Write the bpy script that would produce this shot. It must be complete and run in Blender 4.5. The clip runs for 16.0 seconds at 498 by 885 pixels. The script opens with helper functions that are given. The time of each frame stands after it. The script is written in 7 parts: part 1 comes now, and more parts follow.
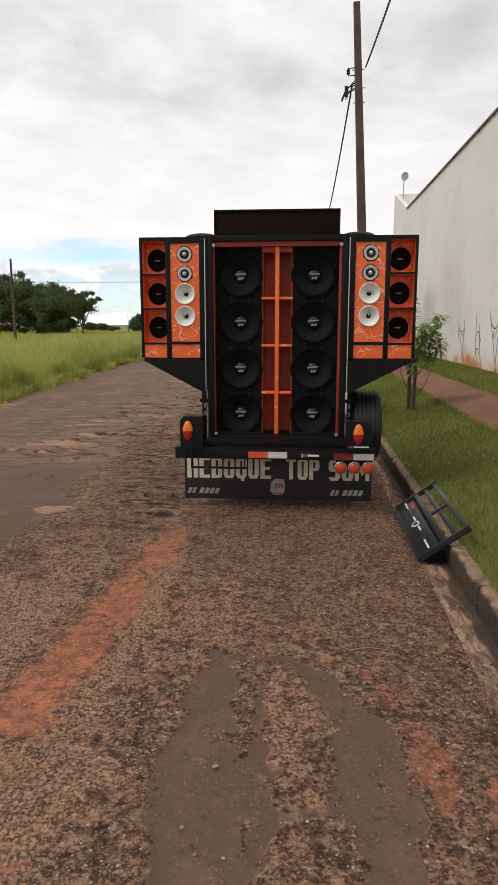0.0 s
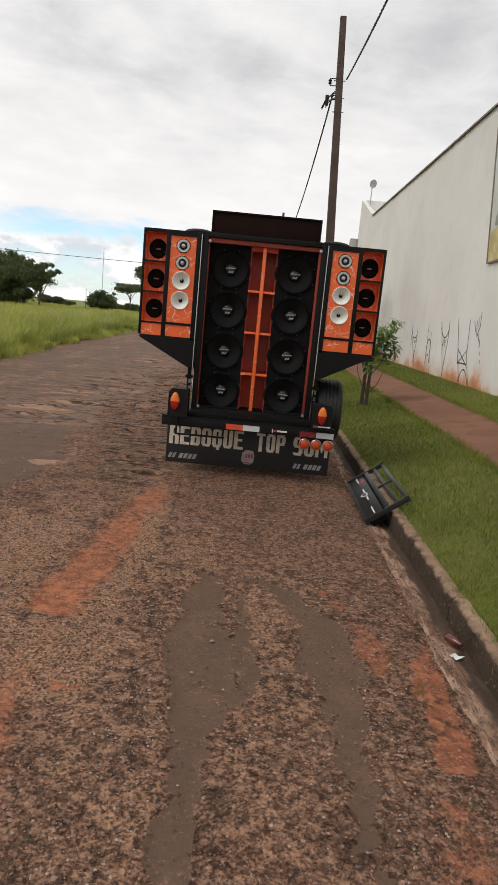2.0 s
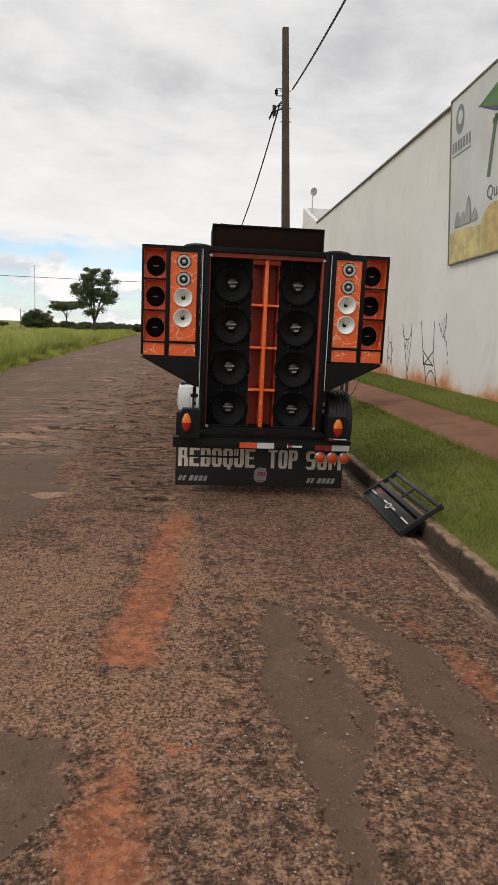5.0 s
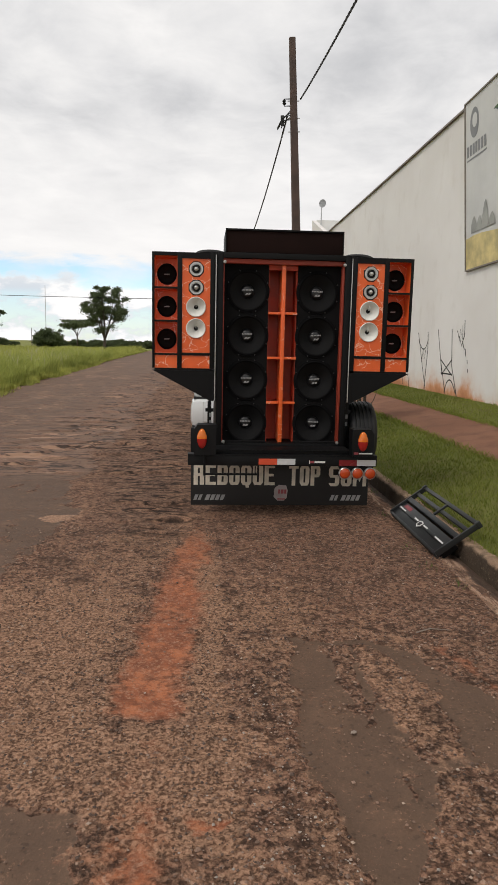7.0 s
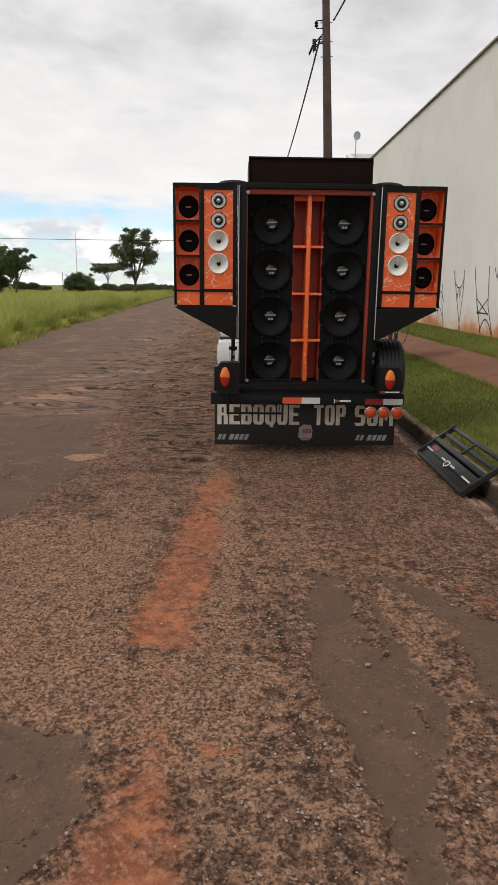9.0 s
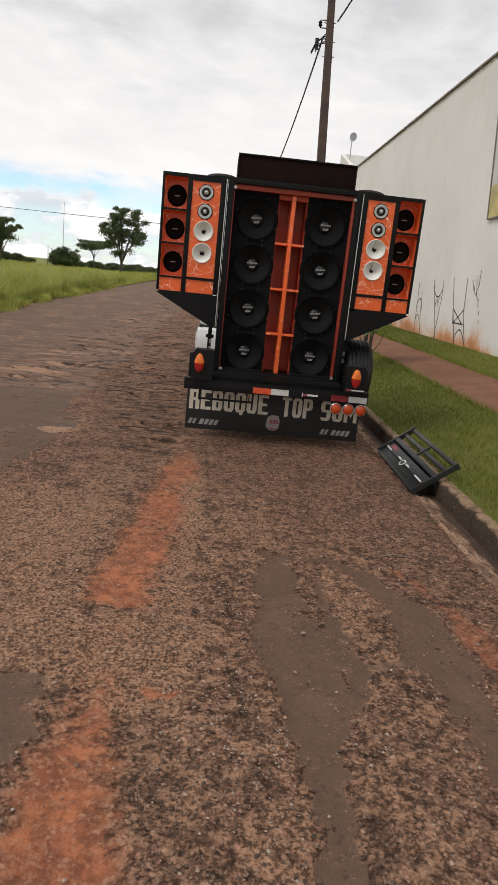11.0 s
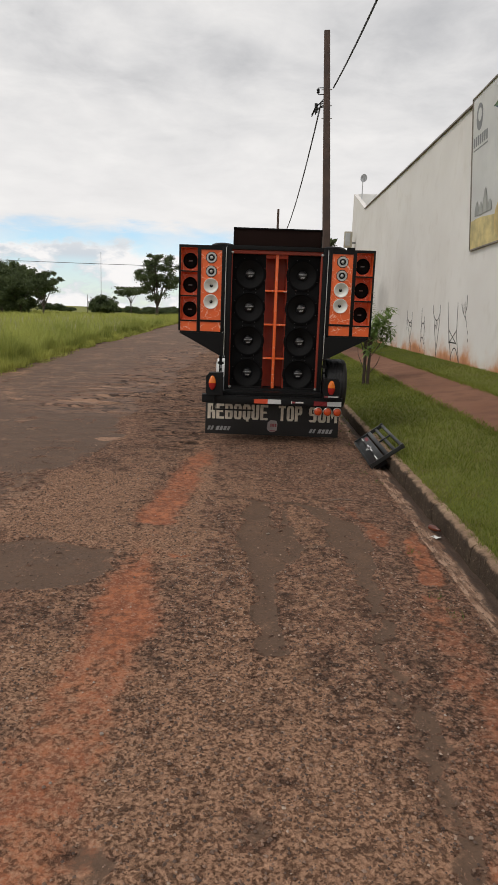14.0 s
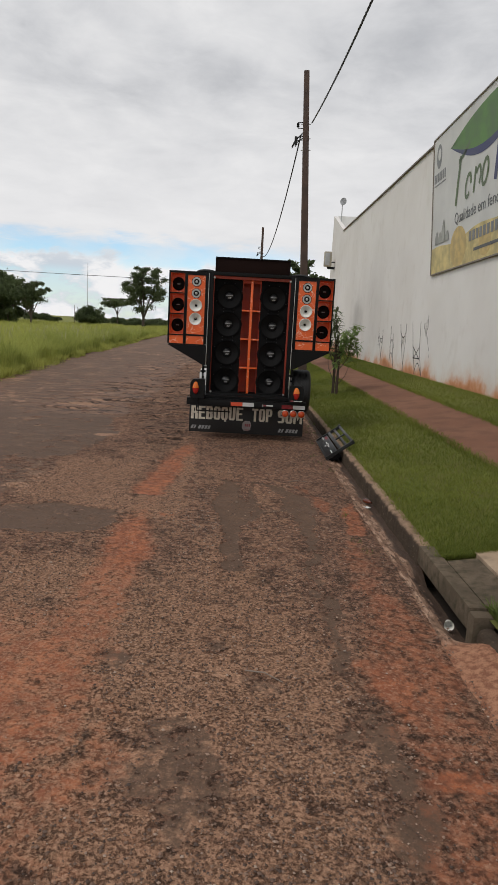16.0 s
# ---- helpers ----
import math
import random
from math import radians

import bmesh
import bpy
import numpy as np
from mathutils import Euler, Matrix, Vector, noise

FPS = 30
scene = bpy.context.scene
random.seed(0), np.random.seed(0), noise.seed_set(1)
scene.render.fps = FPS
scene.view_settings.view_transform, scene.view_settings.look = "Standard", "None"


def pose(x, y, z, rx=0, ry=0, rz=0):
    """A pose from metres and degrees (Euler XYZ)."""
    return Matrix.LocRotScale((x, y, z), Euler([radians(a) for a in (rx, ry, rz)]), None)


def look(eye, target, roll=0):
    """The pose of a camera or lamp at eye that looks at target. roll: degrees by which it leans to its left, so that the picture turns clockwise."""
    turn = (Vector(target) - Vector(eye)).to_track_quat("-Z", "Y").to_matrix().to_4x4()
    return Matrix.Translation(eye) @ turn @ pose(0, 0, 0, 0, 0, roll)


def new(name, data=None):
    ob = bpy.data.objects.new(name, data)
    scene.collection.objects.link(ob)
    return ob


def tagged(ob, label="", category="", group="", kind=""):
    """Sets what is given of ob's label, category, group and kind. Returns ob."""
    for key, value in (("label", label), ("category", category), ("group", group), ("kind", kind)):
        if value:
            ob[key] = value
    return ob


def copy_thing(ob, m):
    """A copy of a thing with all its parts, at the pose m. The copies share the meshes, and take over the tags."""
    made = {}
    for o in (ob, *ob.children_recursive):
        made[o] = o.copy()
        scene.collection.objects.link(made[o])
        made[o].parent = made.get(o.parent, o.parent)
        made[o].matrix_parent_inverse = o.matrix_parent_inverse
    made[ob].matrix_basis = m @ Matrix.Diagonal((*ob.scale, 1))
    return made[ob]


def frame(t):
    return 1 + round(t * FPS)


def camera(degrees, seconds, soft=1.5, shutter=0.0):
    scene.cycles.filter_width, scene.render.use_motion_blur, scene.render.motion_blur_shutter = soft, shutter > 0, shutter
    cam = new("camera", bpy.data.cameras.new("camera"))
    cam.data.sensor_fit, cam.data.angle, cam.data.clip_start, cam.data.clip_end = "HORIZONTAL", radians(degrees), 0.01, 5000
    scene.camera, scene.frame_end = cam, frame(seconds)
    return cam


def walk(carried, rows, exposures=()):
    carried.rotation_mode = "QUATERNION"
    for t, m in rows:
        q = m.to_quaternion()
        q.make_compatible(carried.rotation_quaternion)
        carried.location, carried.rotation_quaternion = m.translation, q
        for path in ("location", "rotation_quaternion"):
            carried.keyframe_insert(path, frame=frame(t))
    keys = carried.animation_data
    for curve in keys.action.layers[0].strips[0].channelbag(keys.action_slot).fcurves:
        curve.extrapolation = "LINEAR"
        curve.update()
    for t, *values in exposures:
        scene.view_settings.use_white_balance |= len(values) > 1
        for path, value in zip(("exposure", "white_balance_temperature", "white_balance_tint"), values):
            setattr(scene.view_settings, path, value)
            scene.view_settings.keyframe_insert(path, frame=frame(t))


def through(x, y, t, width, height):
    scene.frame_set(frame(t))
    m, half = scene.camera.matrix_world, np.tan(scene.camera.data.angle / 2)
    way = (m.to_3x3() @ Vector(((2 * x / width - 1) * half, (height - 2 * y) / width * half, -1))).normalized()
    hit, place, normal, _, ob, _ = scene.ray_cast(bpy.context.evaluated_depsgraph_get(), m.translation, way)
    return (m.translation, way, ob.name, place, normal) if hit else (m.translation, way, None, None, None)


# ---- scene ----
cam = camera(41.5, 16.0)
PATH = [
    (0, (0.478, 0.137, 1.619), (0.326, 2.099, 1.266), -0.0),
    (0.5, (0.44, -0.055, 1.617), (0.332, 1.91, 1.258), 2.3),
    (1, (0.343, -0.32, 1.625), (0.31, 1.641, 1.232), 2.9),
    (1.5, (0.286, -0.478, 1.611), (0.279, 1.49, 1.252), 4.8),
    (2, (0.261, -0.716, 1.603), (0.27, 1.248, 1.227), 5.4),
    (2.5, (0.171, -0.834, 1.602), (0.243, 1.134, 1.255), 6.8),
    (3, (-0.028, -0.905, 1.613), (0.169, 1.05, 1.24), 5.2),
    (3.5, (-0.184, -0.924, 1.616), (-0.02, 1.031, 1.23), 6.1),
    (4, (-0.248, -0.751, 1.598), (-0.077, 1.209, 1.24), 4.6),
    (4.2, (-0.276, -0.682, 1.607), (-0.113, 1.281, 1.263), 4.3),
    (6.3, (-0.532, -0.25, 1.593), (-0.296, 1.709, 1.263), -0.1),
    (6.5, (-0.529, -0.202, 1.597), (-0.295, 1.762, 1.302), 1.3),
    (7, (-0.443, -0.126, 1.558), (-0.302, 1.847, 1.263), 1.2),
    (7.5, (-0.404, -0.071, 1.515), (-0.325, 1.892, 1.141), 0.6),
    (8, (-0.372, -0.046, 1.485), (-0.308, 1.906, 1.053), -0.1),
    (8.5, (-0.374, -0.056, 1.501), (-0.306, 1.897, 1.073), -0.1),
    (9, (-0.366, -0.073, 1.493), (-0.321, 1.873, 1.033), 0.7),
    (9.5, (-0.35, -0.075, 1.482), (-0.289, 1.865, 0.999), 0.7),
    (10, (-0.345, -0.083, 1.483), (-0.214, 1.851, 0.991), 3.8),
    (10.2, (-0.36, -0.096, 1.495), (-0.208, 1.836, 1.001), 5.5),
    (12.3, (-0.123, -1.088, 1.525), (-0.048, 0.871, 1.129), 4.7),
    (12.5, (-0.101, -1.233, 1.551), (-0.004, 0.729, 1.171), 3.7),
    (13, (-0.155, -1.637, 1.583), (-0.027, 0.324, 1.209), 4.1),
    (13.5, (-0.105, -1.991, 1.586), (-0.104, -0.022, 1.232), 3.6),
    (14, (0.042, -2.269, 1.586), (0.034, -0.307, 1.196), 2.0),
    (14.5, (0.07, -2.621, 1.595), (0.128, -0.667, 1.173), 4.0),
    (15, (0.123, -2.971, 1.636), (0.104, -0.998, 1.312), 3.2),
    (15.5, (0.174, -3.317, 1.639), (0.116, -1.353, 1.267), 2.8),
    (16, (0.15, -3.66, 1.638), (0.19, -1.691, 1.288), 3.1),
]
EXPOSURES = [(t, stops - 0.02, 6640 if t < 14.2 else 6480, 11) for t, stops in ((0, 0.14), (1, 0.10), (2, 0.08), (2.5, -0.08), (3.5, 0.0), (6.5, 0.0), (7, 0.06), (9, 0.04), (10, 0.14), (12.5, 0.0), (14, -0.08), (14.5, -0.16), (16, -0.17))]
walk(cam, [(t, look(eye, target, roll)) for t, eye, target, roll in PATH], EXPOSURES)

# ---- world and sun ----
world = bpy.data.worlds.new("overcast_sky")
scene.world = world
world.use_nodes = True


def wire(nt, a, b):
    nt.links.new(a, b)


def node(nt, kind, **kw):
    n = nt.nodes.new(kind)
    for k, v in kw.items():
        if k in n.inputs:
            n.inputs[k].default_value = v
    return n


def fmath(nt, op, a, b=None, c=None, clamp=False):
    n = nt.nodes.new("ShaderNodeMath")
    n.operation, n.use_clamp = op, clamp
    for i, v in enumerate((a, b, c)):
        if v is None:
            continue
        if isinstance(v, (int, float)):
            n.inputs[i].default_value = v
        else:
            nt.links.new(v, n.inputs[i])
    return n.outputs[0]


def smooth(nt, v, lo, hi, to0=0.0, to1=1.0):
    n = nt.nodes.new("ShaderNodeMapRange")
    n.interpolation_type = "SMOOTHSTEP"
    nt.links.new(v, n.inputs["Value"])
    n.inputs["From Min"].default_value, n.inputs["From Max"].default_value = lo, hi
    n.inputs["To Min"].default_value, n.inputs["To Max"].default_value = to0, to1
    return n.outputs["Result"]


def fnoise(nt, vec, scale, detail=4.0, rough=0.55, distort=0.0):
    n = nt.nodes.new("ShaderNodeTexNoise")
    n.inputs["Scale"].default_value, n.inputs["Detail"].default_value = scale, detail
    n.inputs["Roughness"].default_value, n.inputs["Distortion"].default_value = rough, distort
    nt.links.new(vec, n.inputs["Vector"])
    return n.outputs["Fac"]


def mix(nt, fac, a, b, blend="MIX"):
    n = nt.nodes.new("ShaderNodeMix")
    n.data_type, n.blend_type = "RGBA", blend
    for sock, v in ((n.inputs[0], fac), (n.inputs[6], a), (n.inputs[7], b)):
        if isinstance(v, (int, float)):
            sock.default_value = v
        elif isinstance(v, tuple):
            sock.default_value = (*v[:3], 1)
        else:
            nt.links.new(v, sock)
    return n.outputs[2]


SUN_ELEV, SUN_AZ = radians(52), radians(-125)     # behind the camera, to its left


def build_world():
    nt = world.node_tree
    nt.nodes.clear()
    out = nt.nodes.new("ShaderNodeOutputWorld")
    sky = nt.nodes.new("ShaderNodeTexSky")
    sky.sky_type, sky.sun_disc = "NISHITA", False
    sky.sun_elevation, sky.sun_rotation = SUN_ELEV, SUN_AZ
    sky.dust_density, sky.air_density = 0.2, 1.0
    blue = node(nt, "ShaderNodeBackground", Strength=0.15)
    wire(nt, mix(nt, 1.0, sky.outputs[0], (0.85, 1.0, 1.12), "MULTIPLY"), blue.inputs["Color"])
    coord = nt.nodes.new("ShaderNodeTexCoord").outputs["Generated"]
    sep = nt.nodes.new("ShaderNodeSeparateXYZ")
    wire(nt, coord, sep.inputs[0])
    x, y, z = sep.outputs
    # cloud deck seen in perspective
    h = fmath(nt, "ADD", fmath(nt, "MAXIMUM", z, 0.0), 0.16)
    comb = nt.nodes.new("ShaderNodeCombineXYZ")
    wire(nt, fmath(nt, "DIVIDE", x, h), comb.inputs[0])
    wire(nt, fmath(nt, "DIVIDE", y, h), comb.inputs[1])
    deck = comb.outputs[0]
    big = fnoise(nt, deck, 1.15, 6.0, 0.55, 0.25)
    fine = fnoise(nt, deck, 4.2, 6.0, 0.6, 0.4)
    tone = fmath(nt, "ADD", fmath(nt, "MULTIPLY", big, 0.72), fmath(nt, "MULTIPLY", fine, 0.28))
    # cumulus heaps near the horizon
    stretch = nt.nodes.new("ShaderNodeVectorMath")
    stretch.operation = "MULTIPLY"
    wire(nt, coord, stretch.inputs[0])
    stretch.inputs[1].default_value = (1.0, 1.0, 2.2)
    heap = fnoise(nt, stretch.outputs[0], 9.0, 7.0, 0.58, 0.2)
    # the open blue band above the heaps
    edge = fmath(nt, "ADD", z, fmath(nt, "MULTIPLY", fmath(nt, "SUBTRACT", heap, 0.5), 0.10))
    top = fmath(nt, "ADD", z, fmath(nt, "MULTIPLY", fmath(nt, "SUBTRACT", fine, 0.5), 0.045))
    over_heaps = smooth(nt, edge, 0.078, 0.092)
    under_deck = smooth(nt, top, 0.100, 0.122, 1.0, 0.0)
    gaps = smooth(nt, fnoise(nt, stretch.outputs[0], 5.0, 5.0), 0.40, 0.62)
    band = fmath(nt, "MULTIPLY", over_heaps, under_deck)
    low = fmath(nt, "MULTIPLY", smooth(nt, heap, 0.50, 0.40), smooth(nt, z, 0.075, 0.06))
    open_sky = fmath(nt, "MULTIPLY", fmath(nt, "MAXIMUM", fmath(nt, "MULTIPLY", band, fmath(nt, "MULTIPLY_ADD", gaps, 0.5, 0.45)), fmath(nt, "MULTIPLY", low, 0.55)), smooth(nt, x, 0.12, 0.0))
    ramp = nt.nodes.new("ShaderNodeValToRGB")
    wire(nt, tone, ramp.inputs[0])
    els = ramp.color_ramp.elements
    els[0].position, els[0].color = 0.36, (0.58, 0.595, 0.62, 1)
    els[1].position, els[1].color = 0.62, (0.99, 0.99, 0.985, 1)
    mid = els.new(0.48)
    mid.color = (0.78, 0.79, 0.805, 1)
    lit = mix(nt, smooth(nt, z, 0.34, 0.12), ramp.outputs[0], mix(nt, 0.72, ramp.outputs[0], (1.0, 1.0, 1.0)))
    heaps = mix(nt, smooth(nt, heap, 0.42, 0.54), (0.70, 0.77, 0.84), (1.06, 1.06, 1.06))
    col = mix(nt, smooth(nt, z, 0.11, 0.07), lit, heaps)
    cloud = node(nt, "ShaderNodeBackground", Strength=CLOUDS)
    wire(nt, col, cloud.inputs["Color"])
    ms = nt.nodes.new("ShaderNodeMixShader")
    wire(nt, open_sky, ms.inputs[0])
    wire(nt, cloud.outputs[0], ms.inputs[1])
    wire(nt, blue.outputs[0], ms.inputs[2])
    wire(nt, ms.outputs[0], out.inputs["Surface"])


CLOUDS = 0.95
build_world()
sun_data = bpy.data.lights.new("sun", "SUN")
sun_data.energy, sun_data.angle, sun_data.color = 1.3, radians(22), (1.0, 0.95, 0.88)
sun = new("sun", sun_data)
sun_dir = Vector((math.sin(SUN_AZ) * math.cos(SUN_ELEV), math.cos(SUN_AZ) * math.cos(SUN_ELEV), math.sin(SUN_ELEV)))
sun.matrix_world = look(sun_dir * 60, (0, 0, 0))


# ---- materials ----
def material(name, color, rough=0.6, metal=0.0, grain=40.0, vary=0.18, bump=0.15, bump_scale=None, spec=0.5, second=None, blot=2.0, coat=0.0, bump_dist=0.004):
    """Painted or raw surface: colour varied at two scales, with a fine relief."""
    m = bpy.data.materials.new(name)
    m.use_nodes = True
    nt = m.node_tree
    b = nt.nodes["Principled BSDF"]
    co = nt.nodes.new("ShaderNodeTexCoord").outputs["Object"]
    n1 = fnoise(nt, co, grain, 3.0)
    n2 = fnoise(nt, co, blot, 4.0)
    dark = tuple(c * (1 - vary) for c in color)
    light = second or tuple(min(1, c * (1 + vary)) for c in color)
    c1 = mix(nt, smooth(nt, n2, 0.3, 0.7), dark, light)
    c2 = mix(nt, fmath(nt, "MULTIPLY", n1, vary), c1, tuple(c * 0.5 for c in color))
    wire(nt, c2, b.inputs["Base Color"])
    wire(nt, smooth(nt, n2, 0.25, 0.75, max(0.03, rough - 0.1), min(1, rough + 0.1)), b.inputs["Roughness"])
    b.inputs["Metallic"].default_value = metal
    b.inputs["Specular IOR Level"].default_value = spec
    b.inputs["Coat Weight"].default_value = coat
    if bump:
        bn = nt.nodes.new("ShaderNodeBump")
        bn.inputs["Strength"].default_value, bn.inputs["Distance"].default_value = bump, bump_dist
        wire(nt, fnoise(nt, co, bump_scale or grain, 4.0), bn.inputs["Height"])
        wire(nt, bn.outputs[0], b.inputs["Normal"])
    return m


def principled(m):
    return m.node_tree, m.node_tree.nodes["Principled BSDF"]


def marbled(name, color, vein):
    """Glossy orange laminate with thin pale branching veins."""
    m = bpy.data.materials.new(name)
    m.use_nodes = True
    nt, b = principled(m)
    co = nt.nodes.new("ShaderNodeTexCoord").outputs["Object"]
    info = nt.nodes.new("ShaderNodeObjectInfo").outputs["Random"]
    shift = nt.nodes.new("ShaderNodeVectorMath")
    shift.operation = "ADD"
    wire(nt, co, shift.inputs[0])
    wire(nt, fmath(nt, "MULTIPLY", info, 7.0), shift.inputs[1])
    warp = nt.nodes.new("ShaderNodeTexNoise")
    warp.inputs["Scale"].default_value, warp.inputs["Detail"].default_value = 7.0, 3.0
    wire(nt, shift.outputs[0], warp.inputs["Vector"])
    mixv = nt.nodes.new("ShaderNodeVectorMath")
    mixv.operation = "MULTIPLY_ADD"
    wire(nt, warp.outputs["Color"], mixv.inputs[0])
    mixv.inputs[1].default_value = (0.22, 0.22, 0.22)
    wire(nt, shift.outputs[0], mixv.inputs[2])
    vor = nt.nodes.new("ShaderNodeTexVoronoi")
    vor.feature = "DISTANCE_TO_EDGE"
    vor.inputs["Scale"].default_value = 9.0
    wire(nt, mixv.outputs[0], vor.inputs["Vector"])
    line = smooth(nt, vor.outputs["Distance"], 0.026, 0.006)
    keep = smooth(nt, fnoise(nt, shift.outputs[0], 6.0, 2.0), 0.42, 0.54)
    veins = fmath(nt, "MULTIPLY", line, keep)
    body = mix(nt, fnoise(nt, co, 9.0, 4.0), tuple(c * 0.85 for c in color), tuple(min(1, c * 1.15) for c in color))
    wire(nt, mix(nt, fmath(nt, "MULTIPLY", veins, 0.75), body, vein), b.inputs["Base Color"])
    b.inputs["Roughness"].default_value = 0.38
    return m


BLACK = material("black_textured_paint", (0.0045, 0.0045, 0.005), 0.6, grain=160, bump=0.3, vary=0.3, bump_dist=0.001, spec=0.2)
BAFFLE = material("black_carpeted_baffle", (0.004, 0.004, 0.0045), 0.9, grain=300, bump=0.4, vary=0.3, bump_dist=0.001, spec=0.2)
HEADER = material("dark_brown_grille_cloth", (0.016, 0.0085, 0.0075), 0.95, grain=400, bump=0.4, bump_dist=0.001, spec=0.08)
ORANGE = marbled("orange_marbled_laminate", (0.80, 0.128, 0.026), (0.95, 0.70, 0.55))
# darker orange for the ports: shade of the recess is in the colour
ORANGE_SHADED = material("orange_with_recess_shade", (0.44, 0.046, 0.015), 0.5, grain=60, bump=0.05, vary=0.22, blot=5)
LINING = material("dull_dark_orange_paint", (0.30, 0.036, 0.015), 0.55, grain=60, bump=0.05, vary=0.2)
CONE = material("black_paper_cone", (0.0052, 0.0052, 0.0056), 0.8, grain=220, bump=0.3, bump_dist=0.0006, spec=0.22)
DRIVER_BLACK = material("matt_black_driver_frame", (0.003, 0.003, 0.0035), 0.85, grain=120, bump=0.1, spec=0.12)
RUBBER = material("black_rubber", (0.010, 0.010, 0.0105), 0.6, grain=120, bump=0.25, bump_dist=0.001)
CAP = material("satin_dark_dust_cap", (0.014, 0.014, 0.015), 0.36, grain=90, bump=0.03)
SILVER_PRINT = material("worn_silver_print", (0.30, 0.30, 0.30), 0.5, grain=150, vary=0.25, bump=0.0)
WHITE_HORN = material("off_white_moulded_plastic", (0.74, 0.74, 0.70), 0.42, grain=60, vary=0.06, bump=0.03)
ALU = material("brushed_aluminium", (0.62, 0.62, 0.61), 0.35, metal=0.8, grain=180, vary=0.1, bump=0.05)
DARK_HOLE = material("matt_black_throat", (0.008, 0.008, 0.008), 0.9, bump=0.0)
STEEL = material("zinc_bolt_steel", (0.45, 0.44, 0.42), 0.45, metal=0.9, grain=100, bump=0.1)
DARK_STEEL = material("dull_bolt_steel", (0.055, 0.055, 0.055), 0.6, metal=0.6, bump=0.0)
CREAM = material("worn_cream_lettering", (0.66, 0.60, 0.50), 0.6, grain=90, vary=0.22, bump=0.05, blot=9)
WHITE_PRINT = material("white_print", (0.66, 0.66, 0.64), 0.5, grain=90, vary=0.12, bump=0.0)
TAPE_RED = material("orange_red_reflective_tape", (0.72, 0.10, 0.045), 0.3, grain=300, vary=0.12, bump=0.05)
TAPE_DARK = material("dark_red_reflective_tape", (0.20, 0.018, 0.022), 0.3, grain=300, vary=0.15, bump=0.05)
TAPE_WHITE = material("silver_reflective_tape", (0.60, 0.61, 0.61), 0.3, grain=300, vary=0.1, bump=0.05)
LENS_ORANGE = material("deep_orange_lamp_lens", (0.46, 0.052, 0.006), 0.3, grain=220, vary=0.25, bump=0.25, coat=0.15, bump_dist=0.001)
LENS_AMBER = material("amber_lamp_lens", (0.74, 0.17, 0.012), 0.18, grain=220, vary=0.12, bump=0.25, coat=0.4, bump_dist=0.001)
LENS_RED = material("red_lamp_lens", (0.34, 0.014, 0.012), 0.18, grain=220, vary=0.12, bump=0.25, coat=0.4, bump_dist=0.001)
BADGE_RED = material("dull_red_print", (0.28, 0.05, 0.06), 0.5, bump=0.0)
CAR_WHITE = material("white_car_paint", (0.74, 0.75, 0.75), 0.22, grain=20, vary=0.04, bump=0.0, coat=0.6)
GLASS_DARK = material("dark_car_glass", (0.012, 0.014, 0.015), 0.06, bump=0.0, spec=0.8)
METAL_BLACK = material("black_painted_steel", (0.005, 0.0054, 0.006), 0.55, grain=120, vary=0.3, bump=0.15, bump_dist=0.001, spec=0.25)
RACK_STEEL = material("slate_black_painted_steel", (0.018, 0.020, 0.021), 0.42, grain=120, vary=0.3, bump=0.15, bump_dist=0.001)
POLE_WOOD = material("weathered_brown_pole", (0.080, 0.052, 0.042), 0.85, grain=60, vary=0.3, bump=0.4, blot=3)
CABLE = material("black_cable_sheath", (0.012, 0.012, 0.012), 0.6, bump=0.0)
BARK = material("grey_brown_bark", (0.085, 0.066, 0.050), 0.9, grain=30, vary=0.3, bump=0.5, bump_dist=0.01)
ROOF = material("galvanised_roof_sheet", (0.45, 0.45, 0.44), 0.5, metal=0.4, grain=12, vary=0.15, bump=0.1)
FLASHING = material("grey_brown_roof_flashing", (0.23, 0.20, 0.17), 0.7, grain=8, vary=0.3, bump=0.1)
GRAFFITI = material("thin_black_spray", (0.045, 0.042, 0.040), 0.8, grain=60, vary=0.4, bump=0.0)
DISH = material("grey_dish_metal", (0.46, 0.47, 0.48), 0.6, metal=0.0, bump=0.0)
BEIGE_BOX = material("weathered_beige_housing", (0.42, 0.38, 0.30), 0.6, grain=40, vary=0.2, bump=0.1)
BROWN_GLASS = material("brown_glass", (0.10, 0.022, 0.010), 0.15, bump=0.0, coat=0.4)
PAPER = material("crumpled_white_paper", (0.70, 0.70, 0.68), 0.7, grain=60, bump=0.4)
STONE_PALE = material("whitish_stone", (0.38, 0.32, 0.27), 0.85, grain=60, vary=0.25, bump=0.2)
STONE = material("pale_stone", (0.27, 0.215, 0.175), 0.85, grain=60, vary=0.25, bump=0.4)


